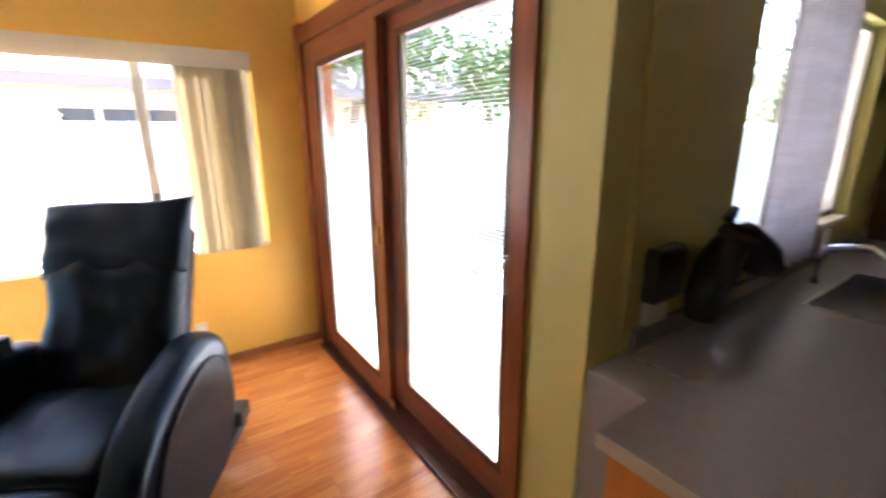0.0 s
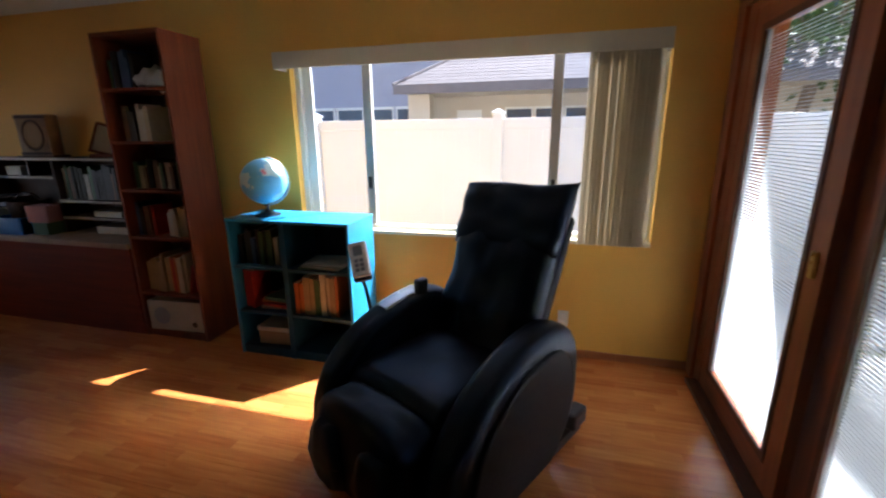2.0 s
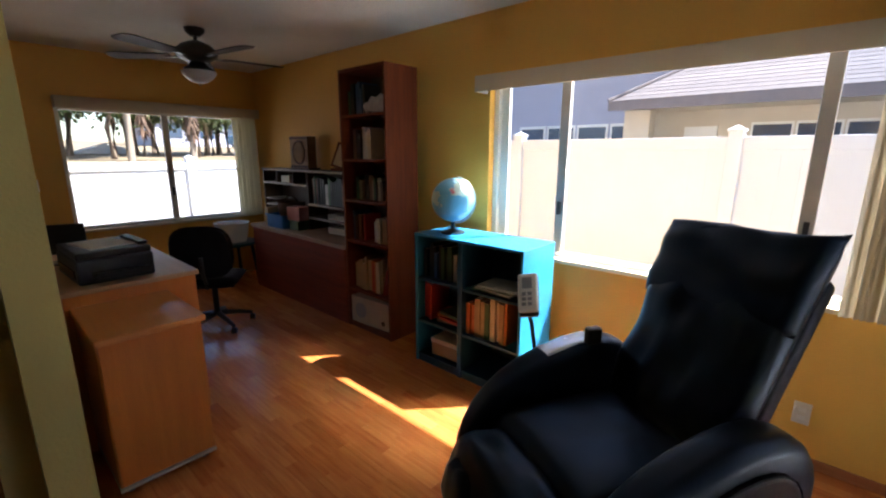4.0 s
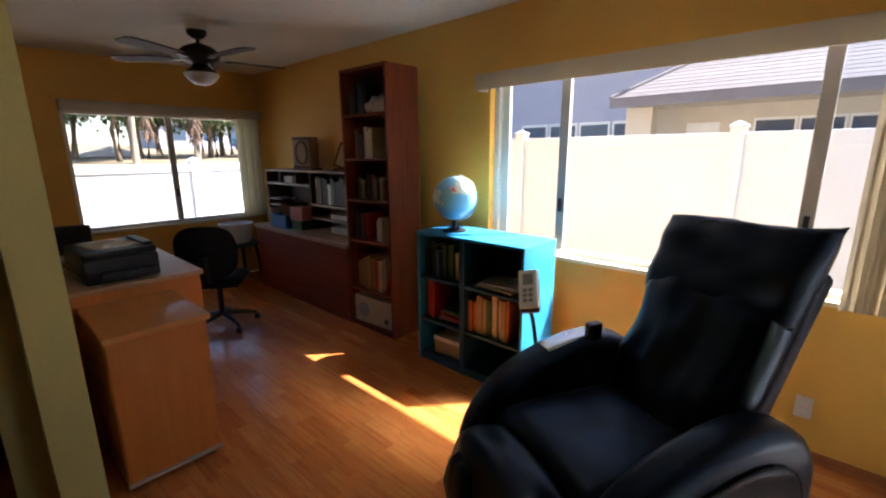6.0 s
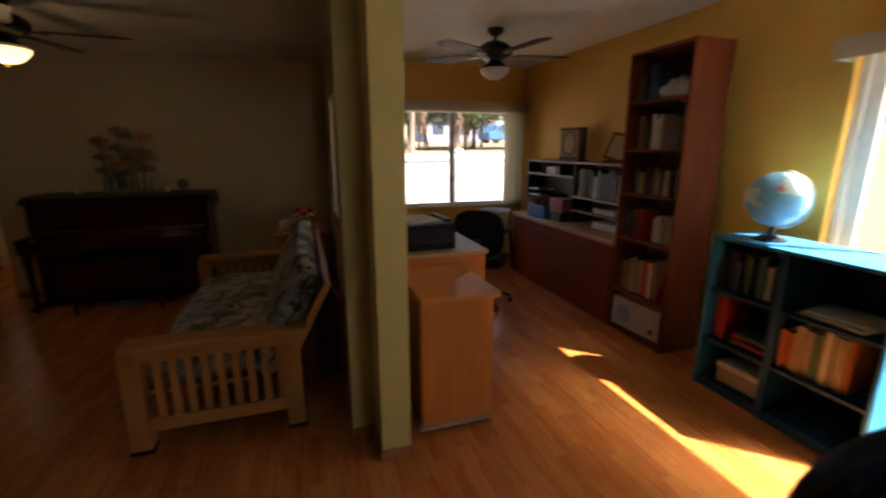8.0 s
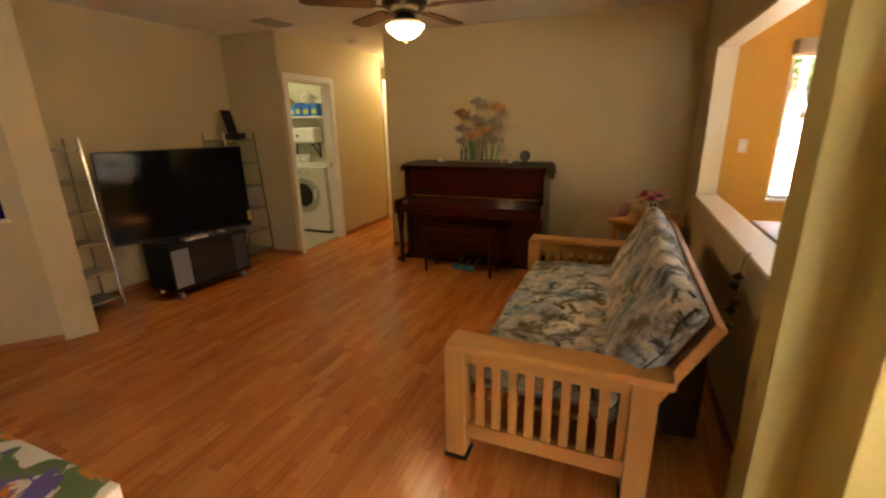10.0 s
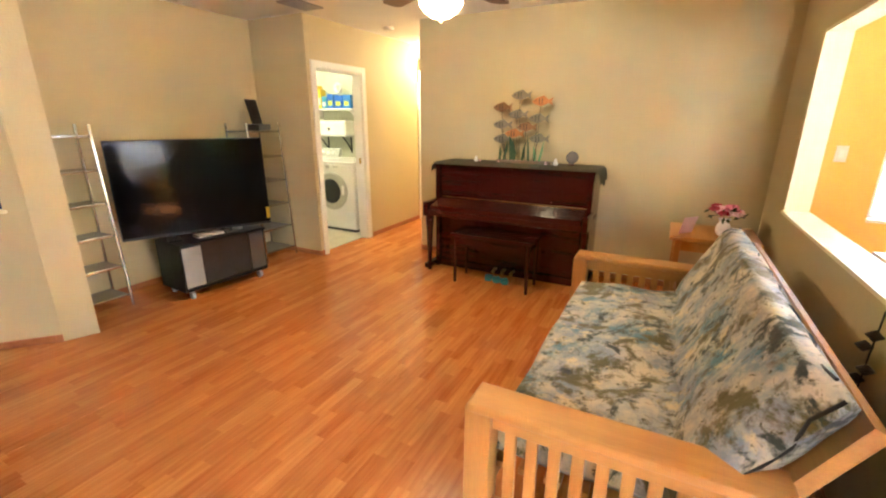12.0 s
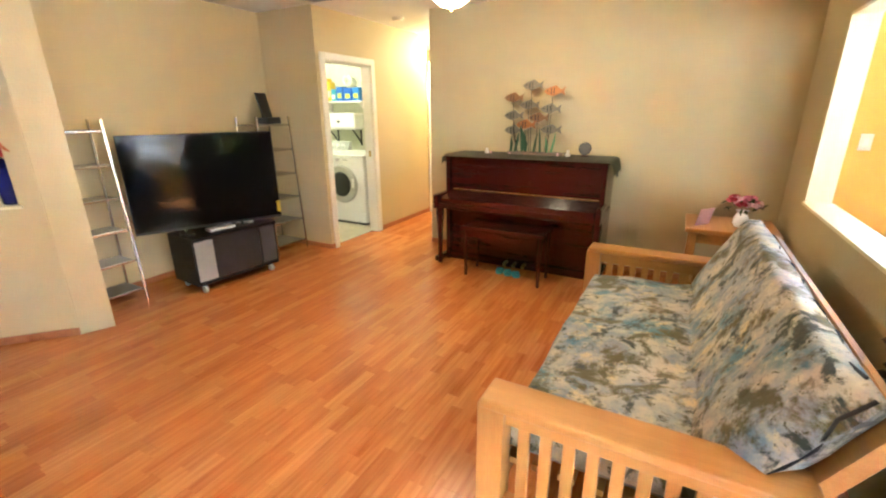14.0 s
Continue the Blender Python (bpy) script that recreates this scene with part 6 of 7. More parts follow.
# dark bead charm hanging from the pass-through sill
wc = thing("wind_charm", -2.62, PY0 - 0.03, 0.86, 0, "dark metal hanging charm with leaves on a cord", "ornament")
part("cord", tube([(0, 0.02, 0.03), (0, 0, 0.0), (0.01, -0.01, -0.15), (0.0, -0.01, -0.34)], 0.003, 6), M_BLACK, wc)
for i, (x, z) in enumerate(((0.02, -0.08), (-0.03, -0.14), (0.03, -0.20), (-0.02, -0.26), (0.0, -0.33))):
    part("leaf", lathe([(0.004, -0.02), (0.026, 0), (0.004, 0.02)], 10, Matrix.Translation((x, -0.015, z))), M_BRONZE, wc, smooth=60)
shoe = thing("dark_box", -2.55, 0.60, 0.0, 8, "small dark box on the floor behind the futon", "box")
part("body", box(-0.12, 0.12, -0.07, 0.07, 0, 0.55, 0.01), M_DARKIN, shoe)

# ---- kitchen end: counter, sink ----
ct = thing("kitchen_counter", 1.15, 0.925, 0, 0, "taupe laminate kitchen worktop over an orange wood cabinet", "counter")
part("worktop", boxes([(0.05, 0.43, -1.9, -0.185, 0.875, 0.915), (0.43, 0.75, -1.9, 0.0, 0.875, 0.915), (0.75, 1.34, -0.72, 0.0, 0.875, 0.915), (2.02, 3.0, -0.72, 0.0, 0.875, 0.915), (1.34, 2.02, -0.185, 0.0, 0.875, 0.915), (1.34, 2.02, -0.72, -0.62, 0.875, 0.915)]), M_COUNTER, ct)
part("backsplash", box(0.45, 3.0, -0.02, 0.0, 0.915, 0.985, 0.004), M_COUNTER, ct)
part("cabinet", boxes([(0.08, 0.43, -1.88, -0.20, 0.1, 0.875), (0.43, 0.73, -1.88, -0.02, 0.1, 0.875), (0.73, 3.0, -0.68, -0.02, 0.1, 0.60), (0.13, 3.0, -0.64, -0.02, 0.0, 0.1)]), M_MAPLE, ct)
part("edge", box(0.044, 0.05, -1.9, -0.185, 0.876, 0.914, 0.003), mat("tan_counter_edge", (0.48, 0.36, 0.24), rough=0.45), ct)
part("filler_panel", box(0.26, 0.428, -0.183, 0.0, 0.0, 0.911, 0.003), M_COUNTER, ct)
sk = part("sink", boxes([(1.35, 2.01, -0.61, -0.195, 0.72, 0.73), (1.34, 1.35, -0.62, -0.185, 0.72, 0.920), (2.01, 2.02, -0.62, -0.185, 0.72, 0.920), (1.35, 2.01, -0.62, -0.61, 0.72, 0.920), (1.35, 2.01, -0.195, -0.185, 0.72, 0.920)]), M_CHROME, ct, "stainless steel sink")
part("faucet", tube([(1.70, -0.12, 0.915), (1.70, -0.12, 1.03), (1.70, -0.15, 1.08), (1.70, -0.28, 1.11), (1.70, -0.34, 1.07)], 0.02), M_CHROME, ct, "chrome faucet", smooth=50)
part("lever", tube([(1.70, -0.12, 1.04), (1.78, -0.11, 1.15)], 0.012), M_CHROME, ct)
mx = thing("hand_mixer", 1.93, 0.86, 0.918, 0, "black hand appliance leaning against the kitchen wall", "appliance")
part("grip", tube([(-0.02, 0.0, 0.045), (-0.01, 0.0, 0.12), (0.03, -0.01, 0.22), (0.10, -0.01, 0.29)], [0.045, 0.06, 0.068, 0.055], 12), M_BLACK, mx, smooth=50)
part("head", tube([(0.06, -0.01, 0.34), (0.16, -0.01, 0.30), (0.34, -0.02, 0.21), (0.50, -0.03, 0.13)], [0.03, 0.068, 0.075, 0.03], 12), M_BLACK, mx, smooth=50)
part("horn", tube([(0.09, -0.01, 0.33), (0.08, 0.0, 0.38), (0.12, 0.0, 0.41)], [0.028, 0.02, 0.012], 8), M_BLACK, mx, smooth=50)
ph = thing("wall_phone", 1.72, 0.91, 1.15, 0, "black wall phone over a white wall plate", "phone")
part("body", box(-0.085, 0.085, -0.035, 0.018, -0.085, 0.09, 0.014), M_BLACK, ph)
part("plate", box(-0.06, 0.06, -0.004, 0.018, -0.20, -0.088, 0.004), M_WHITE, ph, "white wall plate")
# table with a flowered cloth
tb = thing("dining_table", -0.19, -1.27, 0, 0, "small table under a white flowered cloth", "table")
part("tabletop", box(-0.62, 0.62, -0.55, 0.55, 0.70, 0.73, 0.006), M_PINE, tb)
for x in (-0.56, 0.52):
    for y in (-0.49, 0.45):
        part("leg", box(x, x + 0.05, y, y + 0.05, 0, 0.70, 0.004), M_PINE_Z, tb)
tc_ = thing("tablecloth", -0.19, -1.27, 0.732, 0, "white cloth printed with flowers on the table", "tablecloth")
def cloth_print(name):
    m = mat(name, (0.72, 0.70, 0.62), (0.66, 0.64, 0.56), scale=3, rough=0.85, bump=0.2, bscale=200)
    n, l = m.node_tree.nodes, m.node_tree.links
    b = n["Principled BSDF"]
    tc = n.new("ShaderNodeTexCoord")
    base = b.inputs["Base Color"].links[0].from_socket
    for sc, lo, c in ((7.0, 0.54, (0.12, 0.20, 0.08)), (9.0, 0.57, (0.60, 0.22, 0.03)), (8.0, 0.59, (0.14, 0.10, 0.34))):
        t, r, mx_ = n.new("ShaderNodeTexNoise"), n.new("ShaderNodeValToRGB"), n.new("ShaderNodeMix")
        t.inputs["Scale"].default_value, t.inputs["Detail"].default_value, t.inputs["Distortion"].default_value = sc, 3.0, sc / 10
        r.color_ramp.elements[0].position, r.color_ramp.elements[1].position = lo, lo + 0.02
        l.new(tc.outputs["Object"], t.inputs[0])
        l.new(t.outputs[0], r.inputs[0])
        mx_.data_type = "RGBA"
        l.new(r.outputs[0], mx_.inputs[0])
        l.new(base, mx_.inputs[6])
        mx_.inputs[7].default_value = (*c, 1)
        base = mx_.outputs[2]
    l.new(base, b.inputs["Base Color"])
    return m
M_FLOWERED = cloth_print("flowered_cotton")
part("cloth_top", box(-0.645, 0.645, -0.575, 0.575, 0.0, 0.006, 0.002), M_FLOWERED, tc_)
for r in ((-0.650, -0.6455, -0.575, 0.575), (0.6455, 0.650, -0.575, 0.575), (-0.645, 0.645, -0.580, -0.5755), (-0.645, 0.645, 0.5755, 0.580)):
    part("drop", box(*r, -0.18, 0.004), M_FLOWERED, tc_)


# ---- outdoors ----
structure("ground", boxes([(-400, 400, 0.0, 400, -0.35, -0.18), (-400, 400, -400, 0.0, -0.35, -0.18)]), M_GROUND, "dry brown ground reaching the horizon", "ground")
structure("patio", boxes([(SX + 0.16, 9.0, 1.03, 4.0, -0.179, -0.05)]), M_CONCRETE, "pale concrete patio outside the glass door", "patio")
structure("side_yard", boxes([(-7.4, SX + 0.15, WY + 0.16, 5.9, -0.179, -0.12)]), M_CONCRETE, "pale concrete strip along the house", "path")
structure("lawn_bed", boxes([(SX + 0.16, 9.0, 4.3, 5.9, -0.179, -0.10)]), mat("blue_grey_ground", (0.22, 0.24, 0.27), (0.13, 0.14, 0.17), scale=25, rough=0.9, bump=0.6, bscale=60), "blue-grey ground strip in front of the fence", "gravel")
bm = bmesh.new()
random.seed(21)
for i in range(5200):
    x, y = random.uniform(SX + 0.2, 8.9), random.uniform(3.98, 4.32)
    h, a = random.uniform(0.03, 0.08), random.uniform(0, 6.28)
    dx, dy = 0.006 * math.cos(a), 0.006 * math.sin(a)
    t = (x + random.uniform(-0.03, 0.03), y + random.uniform(-0.03, 0.03), -0.17 + 0.05 + h)
    bm.faces.new([bm.verts.new(p) for p in ((x - dx, y - dy, -0.178), (x + dx, y + dy, -0.178), t)])
tagged(part("grass", bm, M_GRASS), "strip of green lawn beside the patio", "grass", "", "stuff")


def vinyl_fence(m, n, step, top, label):
    fz = thing("fence", 0, 0, 0, 0, label, "fence")
    fz.matrix_basis = m
    for i in range(n + 1):
        x = i * step
        po = part("post", box(x - 0.064, x + 0.064, -0.064, 0.064, -0.18, top + 0.02, 0.006), M_VINYL, fz)
        bm = bmesh.new()
        add_box(bm, x - 0.078, x + 0.078, -0.078, 0.078, top + 0.02, top + 0.045, 0.006)
        q = [bm.verts.new((x + sx * 0.066, sy * 0.066, top + 0.045)) for sx, sy in ((-1, -1), (1, -1), (1, 1), (-1, 1))]
        ap = bm.verts.new((x, 0, top + 0.085))
        for k in range(4):
            bm.faces.new((q[k], q[(k + 1) % 4], ap))
        part("cap", bm, M_VINYL, po)
        if i < n:
            part("top_rail", box(x + 0.064, x + step - 0.064, -0.045, 0.045, top - 0.16, top - 0.03, 0.008), M_VINYL, fz)
            part("bottom_rail", box(x + 0.064, x + step - 0.064, -0.045, 0.045, -0.10, 0.04, 0.008), M_VINYL, fz)
            k = 15
            w = (step - 0.128) / k
            for j in range(k):
                part("board", box(x + 0.064 + j * w + 0.0004, x + 0.064 + (j + 1) * w - 0.0004, -0.019, 0.019, 0.04, top - 0.16), M_VINYL, fz)
    return fz


vinyl_fence(pose(-7.735, 6.0, 0), 7, 2.5, 1.74, "white vinyl panel fence along the side yard")
vinyl_fence(pose(9.7, -3.0, 0, 0, 0, 90), 3, 2.96, 1.74, "white vinyl panel fence beyond the patio")
vinyl_fence(pose(-7.9, -1.3, 0, 0, 0, 90), 3, 2.40, 1.40, "low white vinyl fence outside the end window")


# ---- neighbouring house ----
nh = thing("neighbour_house", -2.3, 8.6, 0, 0, "cream stucco neighbouring house with a grey shingle roof", "house")
part("wall", boxes([(0.0, 9.0, 0.9, 1.1, -0.2, 2.45)]), M_STUCCO, nh)
part("porch_pillar", box(0.0, 0.42, 0.0, 0.3, -0.2, 2.25), M_STUCCO, nh)
part("soffit", box(-0.05, 9.0, -0.45, 1.0, 2.27, 2.30), M_STUCCO, nh)
part("fascia", box(-0.10, 9.0, -0.50, -0.46, 2.22, 2.36), M_EAVE, nh)
part("porch_door", box(0.75, 1.25, 0.86, 0.9, -0.1, 2.0), M_WHITE, nh)
for x0 in (1.75, 2.32, 2.89):
    w = part("window", boxes([(x0 - 0.03, x0 + 0.52, 0.86, 0.9, 1.58, 1.62), (x0 - 0.03, x0 + 0.52, 0.86, 0.9, 2.0, 2.04), (x0 - 0.03, x0, 0.86, 0.9, 1.62, 2.0), (x0 + 0.49, x0 + 0.52, 0.86, 0.9, 1.62, 2.0)]), M_WHITE, nh)
    part("pane", box(x0, x0 + 0.49, 0.872, 0.89, 1.62, 2.0), M_PANE_D, w)
# hipped roof plane in courses of shingles
roof = part("roof", prism([(-0.46, 2.355), (0.46, 2.93), (1.40, 2.355)], "x", 0.90, 9.0), M_EAVE, nh)
rows, run, pitch = 9, 0.106, 0.61
for i in range(rows):
    y0, y1 = -0.5 + i * run, -0.5 + (i + 1) * run + 0.03
    z0, z1 = 2.37 + i * run * pitch, 2.37 + ((i + 1) * run + 0.03) * pitch
    xl, xr = -0.10 + i * run, -0.10 + (i + 1) * run + 0.03
    bm = bmesh.new()
    q = [bm.verts.new(p) for p in ((xl, y0, z0 + 0.006), (9.0, y0, z0 + 0.006), (9.0, y1, z1), (xr, y1, z1))]
    b = [bm.verts.new(v.co - Vector((0, 0, 0.02))) for v in q]
    bm.faces.new(q)
    bm.faces.new(list(reversed(b)))
    for k in range(4):
        bm.faces.new((q[k], b[k], b[(k + 1) % 4], q[(k + 1) % 4]))
    part("shingle_course", bm, M_SHINGLE, roof)
part("hip_cap", tube([(-0.10, -0.5, 2.38), (0.86, 0.46, 2.96)], 0.035, 8), M_SHINGLE, roof)
part("ridge_cap", tube([(0.86, 0.46, 2.96), (9.0, 0.46, 2.96)], 0.035, 8), M_SHINGLE, roof)
bm = bmesh.new()
bm.faces.new([bm.verts.new(c) for c in ((-0.12, -0.5, 2.365), (-0.12, 1.42, 2.365), (0.86, 0.46, 2.95))])
bmesh.ops.solidify(bm, geom=bm.faces[:], thickness=0.05)
part("hip_roof", bm, M_EAVE, nh)
ns = thing("neighbour_house", -7.5, 10.3, 0, 0, "two-storey lilac grey stucco house behind the fence", "house")
part("wall", boxes([(-4.0, 6.4, 0, 0.3, -0.2, 5.6)]), M_STUCCO_G, ns)
for x0 in (2.1, 2.85, 3.6, 4.35):
    w = part("window", boxes([(x0 - 0.04, x0 + 0.66, -0.03, 0, 1.66, 1.70), (x0 - 0.04, x0 + 0.66, -0.03, 0, 2.10, 2.16), (x0 - 0.04, x0, -0.03, 0, 1.70, 2.10), (x0 + 0.62, x0 + 0.66, -0.03, 0, 1.70, 2.10)]), M_WHITE, ns)
    part("pane", box(x0, x0 + 0.62, -0.02, -0.002, 1.70, 2.10), M_PANE_D, w)
part("roof", prism([(-4.4, 5.6), (6.8, 5.6), (5.0, 7.0), (-2.5, 7.0)], "y", -0.4, 6.0), M_EAVE, ns)
part("rear_wall", box(5.2, 16.5, 3.4, 3.6, -0.2, 3.3), M_STUCCO_G, ns)
part("upper_roof", prism([(4.9, 3.25), (16.5, 3.25), (16.5, 5.2), (6.9, 5.2)], "y", 3.0, 9.0), mat("slate_blue_roofing", (0.11, 0.13, 0.18), (0.08, 0.095, 0.14), scale=8, rough=0.85, bump=0.4, bscale=25), ns)


# ---- trees ----
def leaf_clump(bm, c, r, n, size):
    for _ in range(n):
        d = Vector((random.gauss(0, 1), random.gauss(0, 1), random.gauss(0, 0.8)))
        p = Vector(c) + d * r * 0.45
        q = Euler((random.uniform(0, 6.28), random.uniform(0, 6.28), random.uniform(0, 6.28))).to_matrix()
        s = size * random.uniform(0.6, 1.3)
        bm.faces.new([bm.verts.new(p + q @ Vector(v)) for v in ((-s, 0, 0), (0, -s * 0.45, 0.1 * s), (s, 0, 0), (0, s * 0.45, 0.1 * s))])


def tree(x, y, h, spread, seed, leaf, label, z=-0.18, n=60, size=0.16):
    random.seed(seed)
    t = thing("tree", x, y, z, random.uniform(0, 360), label, "tree")
    tr = [(0, 0, 0), (0.05 * h * random.uniform(-1, 1), 0.03 * h, 0.35 * h), (0.06 * h * random.uniform(-1, 1), -0.02 * h, 0.62 * h)]
    part("trunk", tube(tr, [0.035 * h, 0.026 * h, 0.016 * h], 10), M_BARK, t, smooth=60)
    bm = bmesh.new()
    crown = bmesh.new()
    for i in range(9):
        a = 2.4 * i + random.uniform(-0.4, 0.4)
        k = 0.45 + 0.055 * i
        b0 = Vector(tr[1]).lerp(Vector(tr[2]), min(1, max(0, (k - 0.35) / 0.27)))
        e = Vector((spread * math.cos(a) * random.uniform(0.5, 1), spread * math.sin(a) * random.uniform(0.5, 1), h * random.uniform(0.62, 0.98)))
        add_tube(bm, [b0, b0.lerp(e, 0.5) + Vector((0, 0, 0.05 * h)), e], [0.012 * h, 0.008 * h, 0.003 * h], 6)
        for c in (e, b0.lerp(e, 0.65)):
            leaf_clump(crown, c, spread * 0.55, n, size)
    part("limbs", bm, M_BARK, t, smooth=60)
    part("crown", crown, leaf, t)
    return t


def palm(x, y, h, seed, label):
    random.seed(seed)
    t = thing("palm_tree", x, y, -0.18, seed * 31, label, "tree")
    part("trunk", tube([(0, 0, 0), (0.1, 0.05, h * 0.5), (0.05, 0.1, h)], [0.2, 0.15, 0.13], 10), M_BARK, t, smooth=60)
    bm = bmesh.new()
    for i in range(22):
        a, up = random.uniform(0, 6.28), random.uniform(-0.5, 0.9)
        L = random.uniform(1.3, 2.0)
        pts = [Vector((0.05 + L * u * math.cos(a), 0.1 + L * u * math.sin(a), h + L * (up * u - 0.75 * u * u))) for u in (0, 0.2, 0.4, 0.6, 0.8, 1.0)]
        for p, q in zip(pts, pts[1:]):
            side = (q - p).cross(Vector((0, 0, 1))).normalized()
            for j in range(3):
                c = p.lerp(q, j / 3)
                for s in (-1, 1):
                    tip = c + side * s * 0.38 + (q - p) * 0.8 - Vector((0, 0, 0.12))
                    bm.faces.new([bm.verts.new(v) for v in (c, c + (q - p) * 0.22, tip)])
    part("fronds", bm, M_LEAF, t)
    return t


tree(4.5, 9.5, 4.6, 1.9, 3, M_LEAF, "leafy green tree behind the fence", n=150, size=0.10)
tree(7.4, 8.4, 4.2, 1.7, 5, M_LEAF, "bushy green tree behind the fence", n=150, size=0.10)
tree(10.5, 7.6, 5.0, 2.2, 8, M_LEAF, "spreading green tree beyond the patio fence", n=150, size=0.11)
palm(12.0, 4.2, 3.4, 6, "palm tree beyond the patio fence")
tree(12.5, 1.5, 4.8, 2.4, 9, M_LEAF_D, "dark green tree beyond the patio fence", n=150, size=0.12)
random.seed(77)
for i in range(14):
    x, y = -14.0 - 0.9 * (i % 4) - 0.25 * i, 1.2 + 0.66 * i
    h = (2.5, 3.3, 2.0, 3.7)[i % 4]
    tree(x, y, h, 0.42 * h, 40 + i, (M_LEAF, M_LEAF_D)[i % 2], "thin-leaved tree on the slope", z=1.25 + (-12.5 - x) * 0.028, n=110, size=0.085)
random.seed(78)
for i in range(12):
    x, y = -17.0 - 1.4 * (i % 3), 1.4 + 0.95 * i
    tree(x, y, (2.6, 3.4, 2.2, 3.0)[i % 4], 1.25, 90 + i, (M_LEAF_O, M_LEAF, M_LEAF_O, M_LEAF_DRY)[i % 4], "low bushy tree on the slope", z=1.25 + (-12.5 - x) * 0.028, n=85, size=0.10)
for k, (x, y, h) in enumerate(((-12.9, 5.25, 2.6), (-13.4, 3.9, 3.0))):
    tp = thing("palm_tree", x, y, 1.2, 0, "tall pale palm trunk with a skirt of dead fronds", "tree")
    part("trunk", tube([(0, 0, -0.1), (0.03, 0.02, 0.5 * h), (0.0, 0.05, h)], [0.10, 0.085, 0.08], 10), mat("pale_palm_bark", (0.34, 0.28, 0.22), (0.22, 0.18, 0.14), scale=12, rough=0.9, bump=0.5, bscale=20, stretch=(1, 1, 4)), tp, smooth=60)
    bm = bmesh.new()
    for i in range(220):
        a, z = random.uniform(0, 6.28), random.uniform(0.28 * h, 0.98 * h)
        r0, drop = random.uniform(0.05, 0.12), random.uniform(0.18, 0.4)
        c = Vector((r0 * math.cos(a), r0 * math.sin(a) + 0.35 * k, z))
        o = Vector((math.cos(a), math.sin(a), 0))
        t = Vector((-math.sin(a), math.cos(a), 0)) * 0.035
        bm.faces.new([bm.verts.new(p) for p in (c - t, c + t, c + o * 0.16 - Vector((0, 0, drop)))])
    part("dead_fronds", bm, M_LEAF_DRY, tp)
structure("slope", prism([(-10.5, -0.2), (-12.5, 1.25), (-60, 2.6), (-60, -0.2)], "y", -40, 60), M_GROUND, "dry tan embankment beyond the low fence", "slope")
cn = thing("market_canopy", -20.0, 4.6, 1.34, 0, "white peaked garden canopy on the slope", "canopy")
bm = bmesh.new()
q = [bm.verts.new(p) for p in ((-1.1, -1.1, 0.12), (1.1, -1.1, 0.12), (1.1, 1.1, 0.12), (-1.1, 1.1, 0.12))]
ap = bm.verts.new((0, 0, 0.52))
for k in range(4):
    bm.faces.new((q[k], q[(k + 1) % 4], ap))
bmesh.ops.solidify(bm, geom=bm.faces[:], thickness=0.03)
part("cover", bm, M_WHITE, cn)
for sx in (-1.05, 1.05):
    for sy in (-1.05, 1.05):
        part("pole", rod((sx, sy, -0.1), (sx, sy, 0.13), 0.03), M_ALU, cn)
car = thing("parked_car", -31.0, 15.6, 1.76, 100, "small blue car parked on the slope", "car")
part("body", prism([(-1.9, 0.25), (1.9, 0.25), (1.95, 0.7), (1.1, 0.82), (0.6, 1.3), (-1.0, 1.32), (-1.5, 0.85), (-1.95, 0.8)], "y", -0.8, 0.8, 0.06), paint("car_blue_paint", (0.05, 0.16, 0.30), 0.25), car)
part("windows", prism([(0.95, 0.84), (0.55, 1.22), (-0.95, 1.24), (-1.3, 0.88)], "y", -0.81, 0.81), M_PANE_D, car)
for x in (-1.2, 1.2):
    for y in (-0.76, 0.62):
        part("wheel", rod((x, y, 0.3), (x, y + 0.16, 0.3), 0.32, n=20), M_BLACK, car)
hw = thing("hill_house", -13.0, -0.6, 0.9, 0, "tan house with a brown gable roof on the slope", "house")
part("wall", box(-2, 2, -1.2, 1.2, -0.5, 1.0), M_STUCCO, hw)
part("roof", prism([(-1.7, 1.0), (1.7, 1.0), (0, 1.7)], "x", -2.3, 2.3), M_EAVE, hw)
hx = thing("hill_house", -38.0, 13.5, 1.6, 0, "white house among the trees on the slope", "house")
part("wall", box(-3, 3, -3.2, 3.2, -0.6, 2.2), M_STUCCO_G, hx)
part("roof", prism([(-3.6, 2.2), (3.6, 2.2), (0, 3.4)], "x", -3.3, 3.3), M_EAVE, hx)
for y in (-2.0, 0.2, 2.0):
    part("window", box(2.98, 3.03, y - 0.5, y + 0.5, 0.9, 1.9), M_PANE_D, hx)

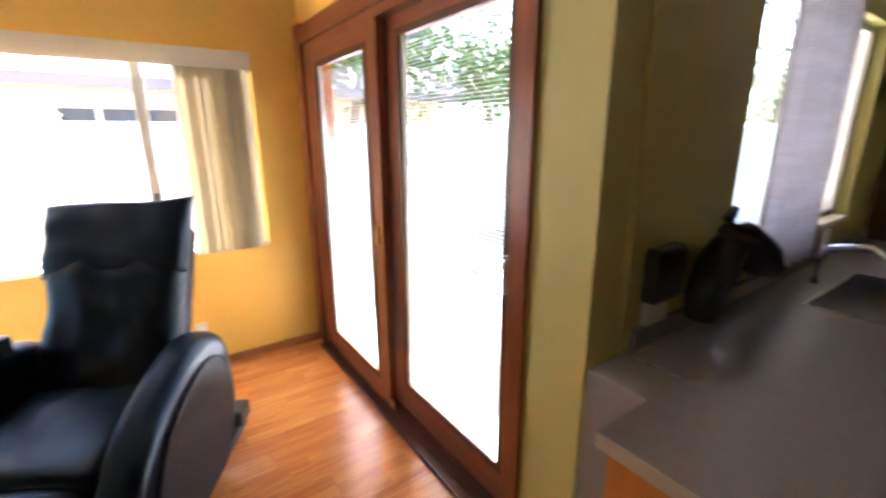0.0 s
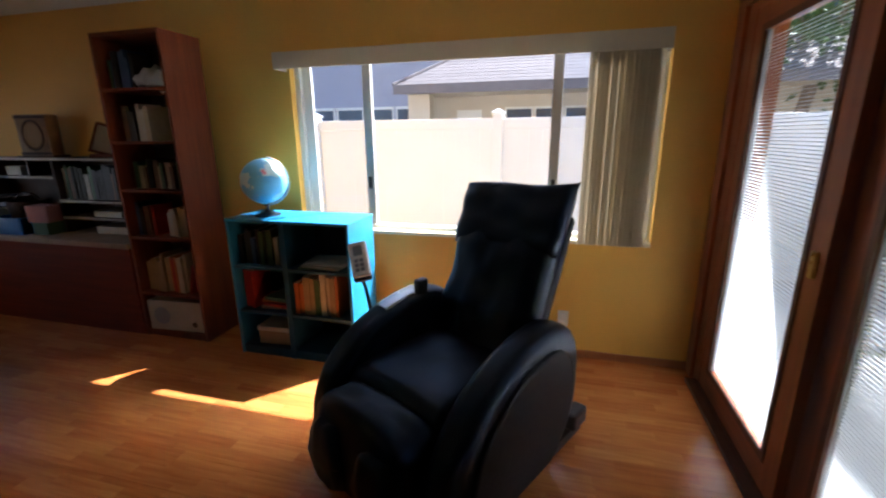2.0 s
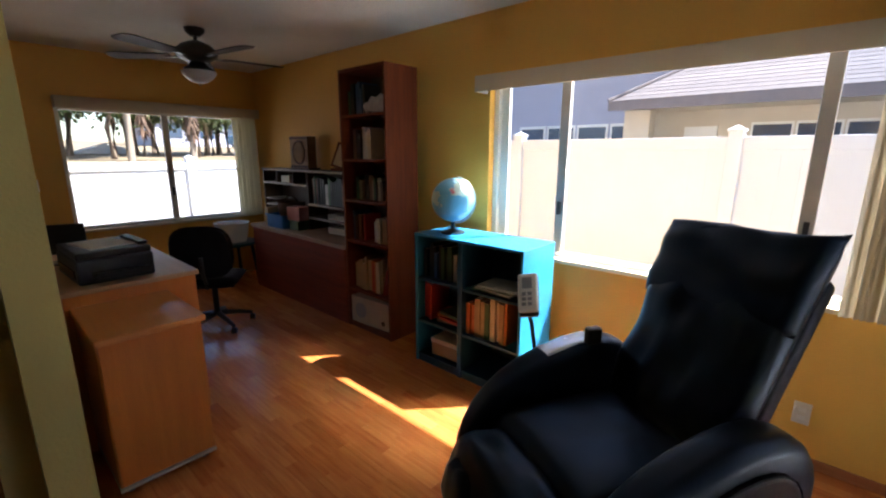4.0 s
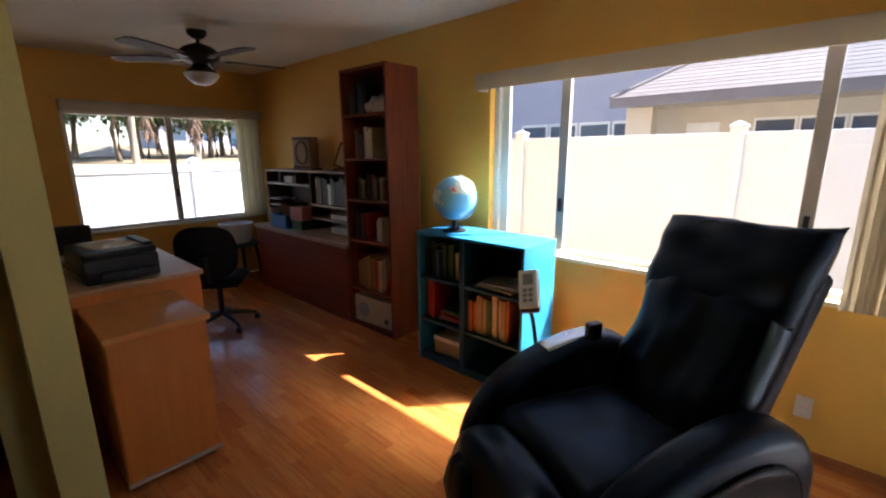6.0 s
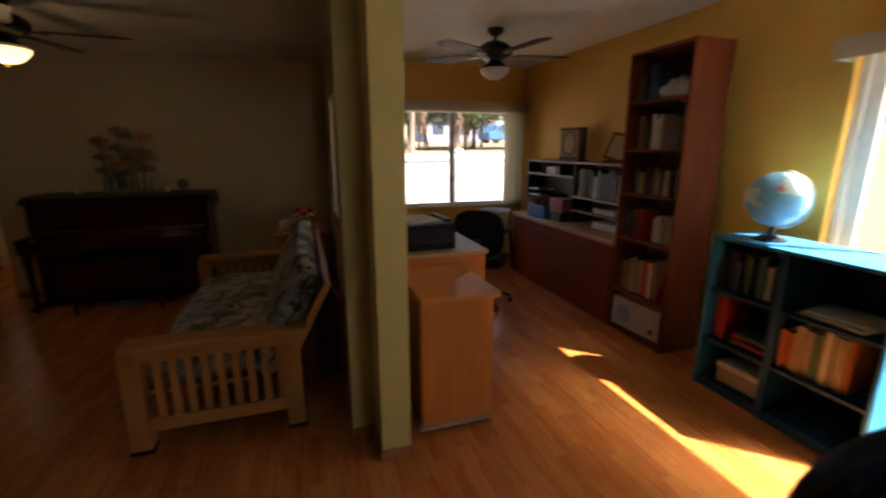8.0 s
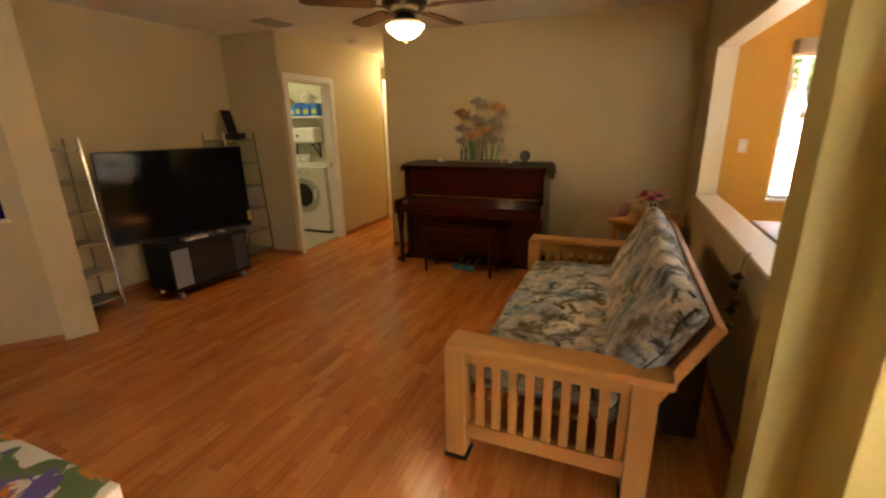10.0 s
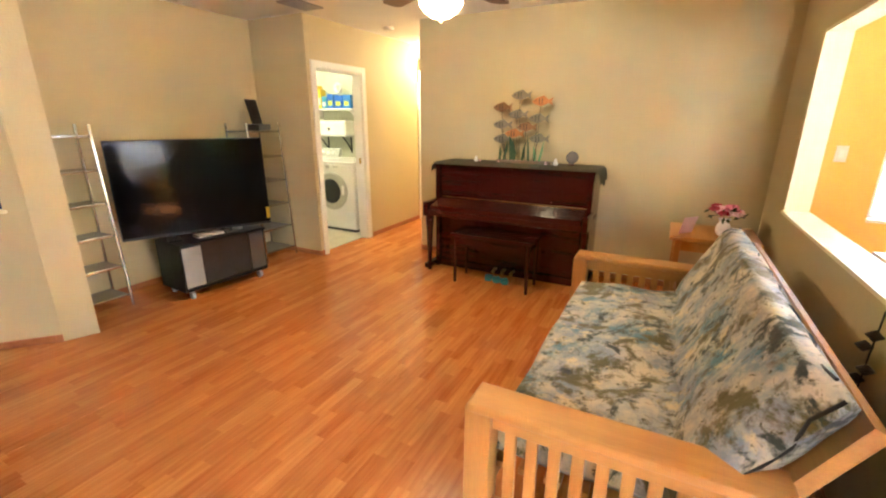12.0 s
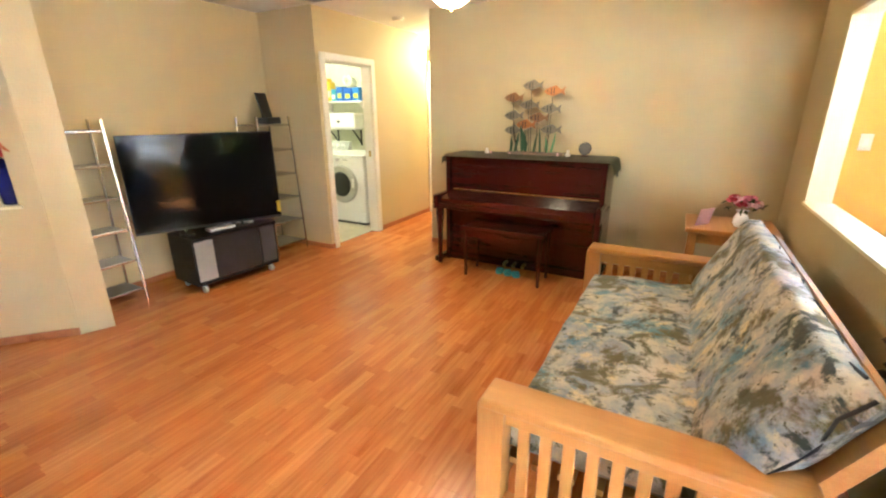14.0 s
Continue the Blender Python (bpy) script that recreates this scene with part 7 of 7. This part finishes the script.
# ---- floors, piece by piece ----
floor = structure("floor", boxes([(-7.6, 4.2, -5.1, 0.88, -0.12, -0.010), (FX, SX + 0.15, 0.88, WY, -0.12, -0.010)]), M_UNDER, "orange-brown three-strip laminate floor", "floor")
PW, PL = 0.195, 1.29
bm = bmesh.new()
add_box(bm, 0.0003, PL - 0.0003, 0.0003, PW - 0.0003, -0.010, 0.0, 0.0007, 1)
plank_mesh = bpy.data.meshes.new("plank")
bmesh.ops.recalc_face_normals(bm, faces=bm.faces)
bm.to_mesh(plank_mesh)
bm.free()
plank_mesh.materials.append(M_FLOOR)
rest = bmesh.new()
row = 0
y = -3.93
while y < WY - 0.01:
    x = -5.05 - (row * 0.43) % PL
    x_end = SX if y > -3.0 else -1.2
    while x < x_end:
        x0, x1 = max(x, -5.04), min(x + PL, x_end)
        y1 = min(y + PW, WY)
        if x1 - x0 > 0.02:
            if x1 - x0 > PL - 0.01 and y1 - y > PW - 0.001:
                p = new("plank", plank_mesh)
                p.location = (x, y, 0)
                p.parent = floor
            else:
                b2 = bmesh.new()
                add_box(b2, x0 + 0.0006, x1 - 0.0006, y + 0.0006, y1 - 0.0006, -0.010, 0.0)
                part("plank", b2, M_FLOOR, floor)
        x += PL
    y += PW
    row += 1
tagged(part("plank_rest", boxes([(-7.6, -5.05, -4.3 + 0.195 * i + 0.0006, -4.3 + 0.195 * (i + 1) - 0.0006, -0.010, -0.0005) for i in range(10)]
                          + [(SX, 4.2, -4.6 + 0.195 * i + 0.0006, -4.6 + 0.195 * (i + 1) - 0.0006, -0.010, -0.0005) for i in range(28)]), M_FLOOR, floor), kind="stuff")
lf = structure("floor_laundry", boxes([(-6.33, -4.36, -5.0, -3.26, -0.006, 0.001)]), M_UNDER, "beige tiled laundry floor", "floor")
for i in range(6):
    for j in range(6):
        part("tile", box(-6.33 + 0.328 * i + 0.003, -6.33 + 0.328 * (i + 1) - 0.003, -5.0 + 0.29 * j + 0.003, -5.0 + 0.29 * (j + 1) - 0.003, -0.003, 0.005, 0.001, 1), M_TILE, lf)
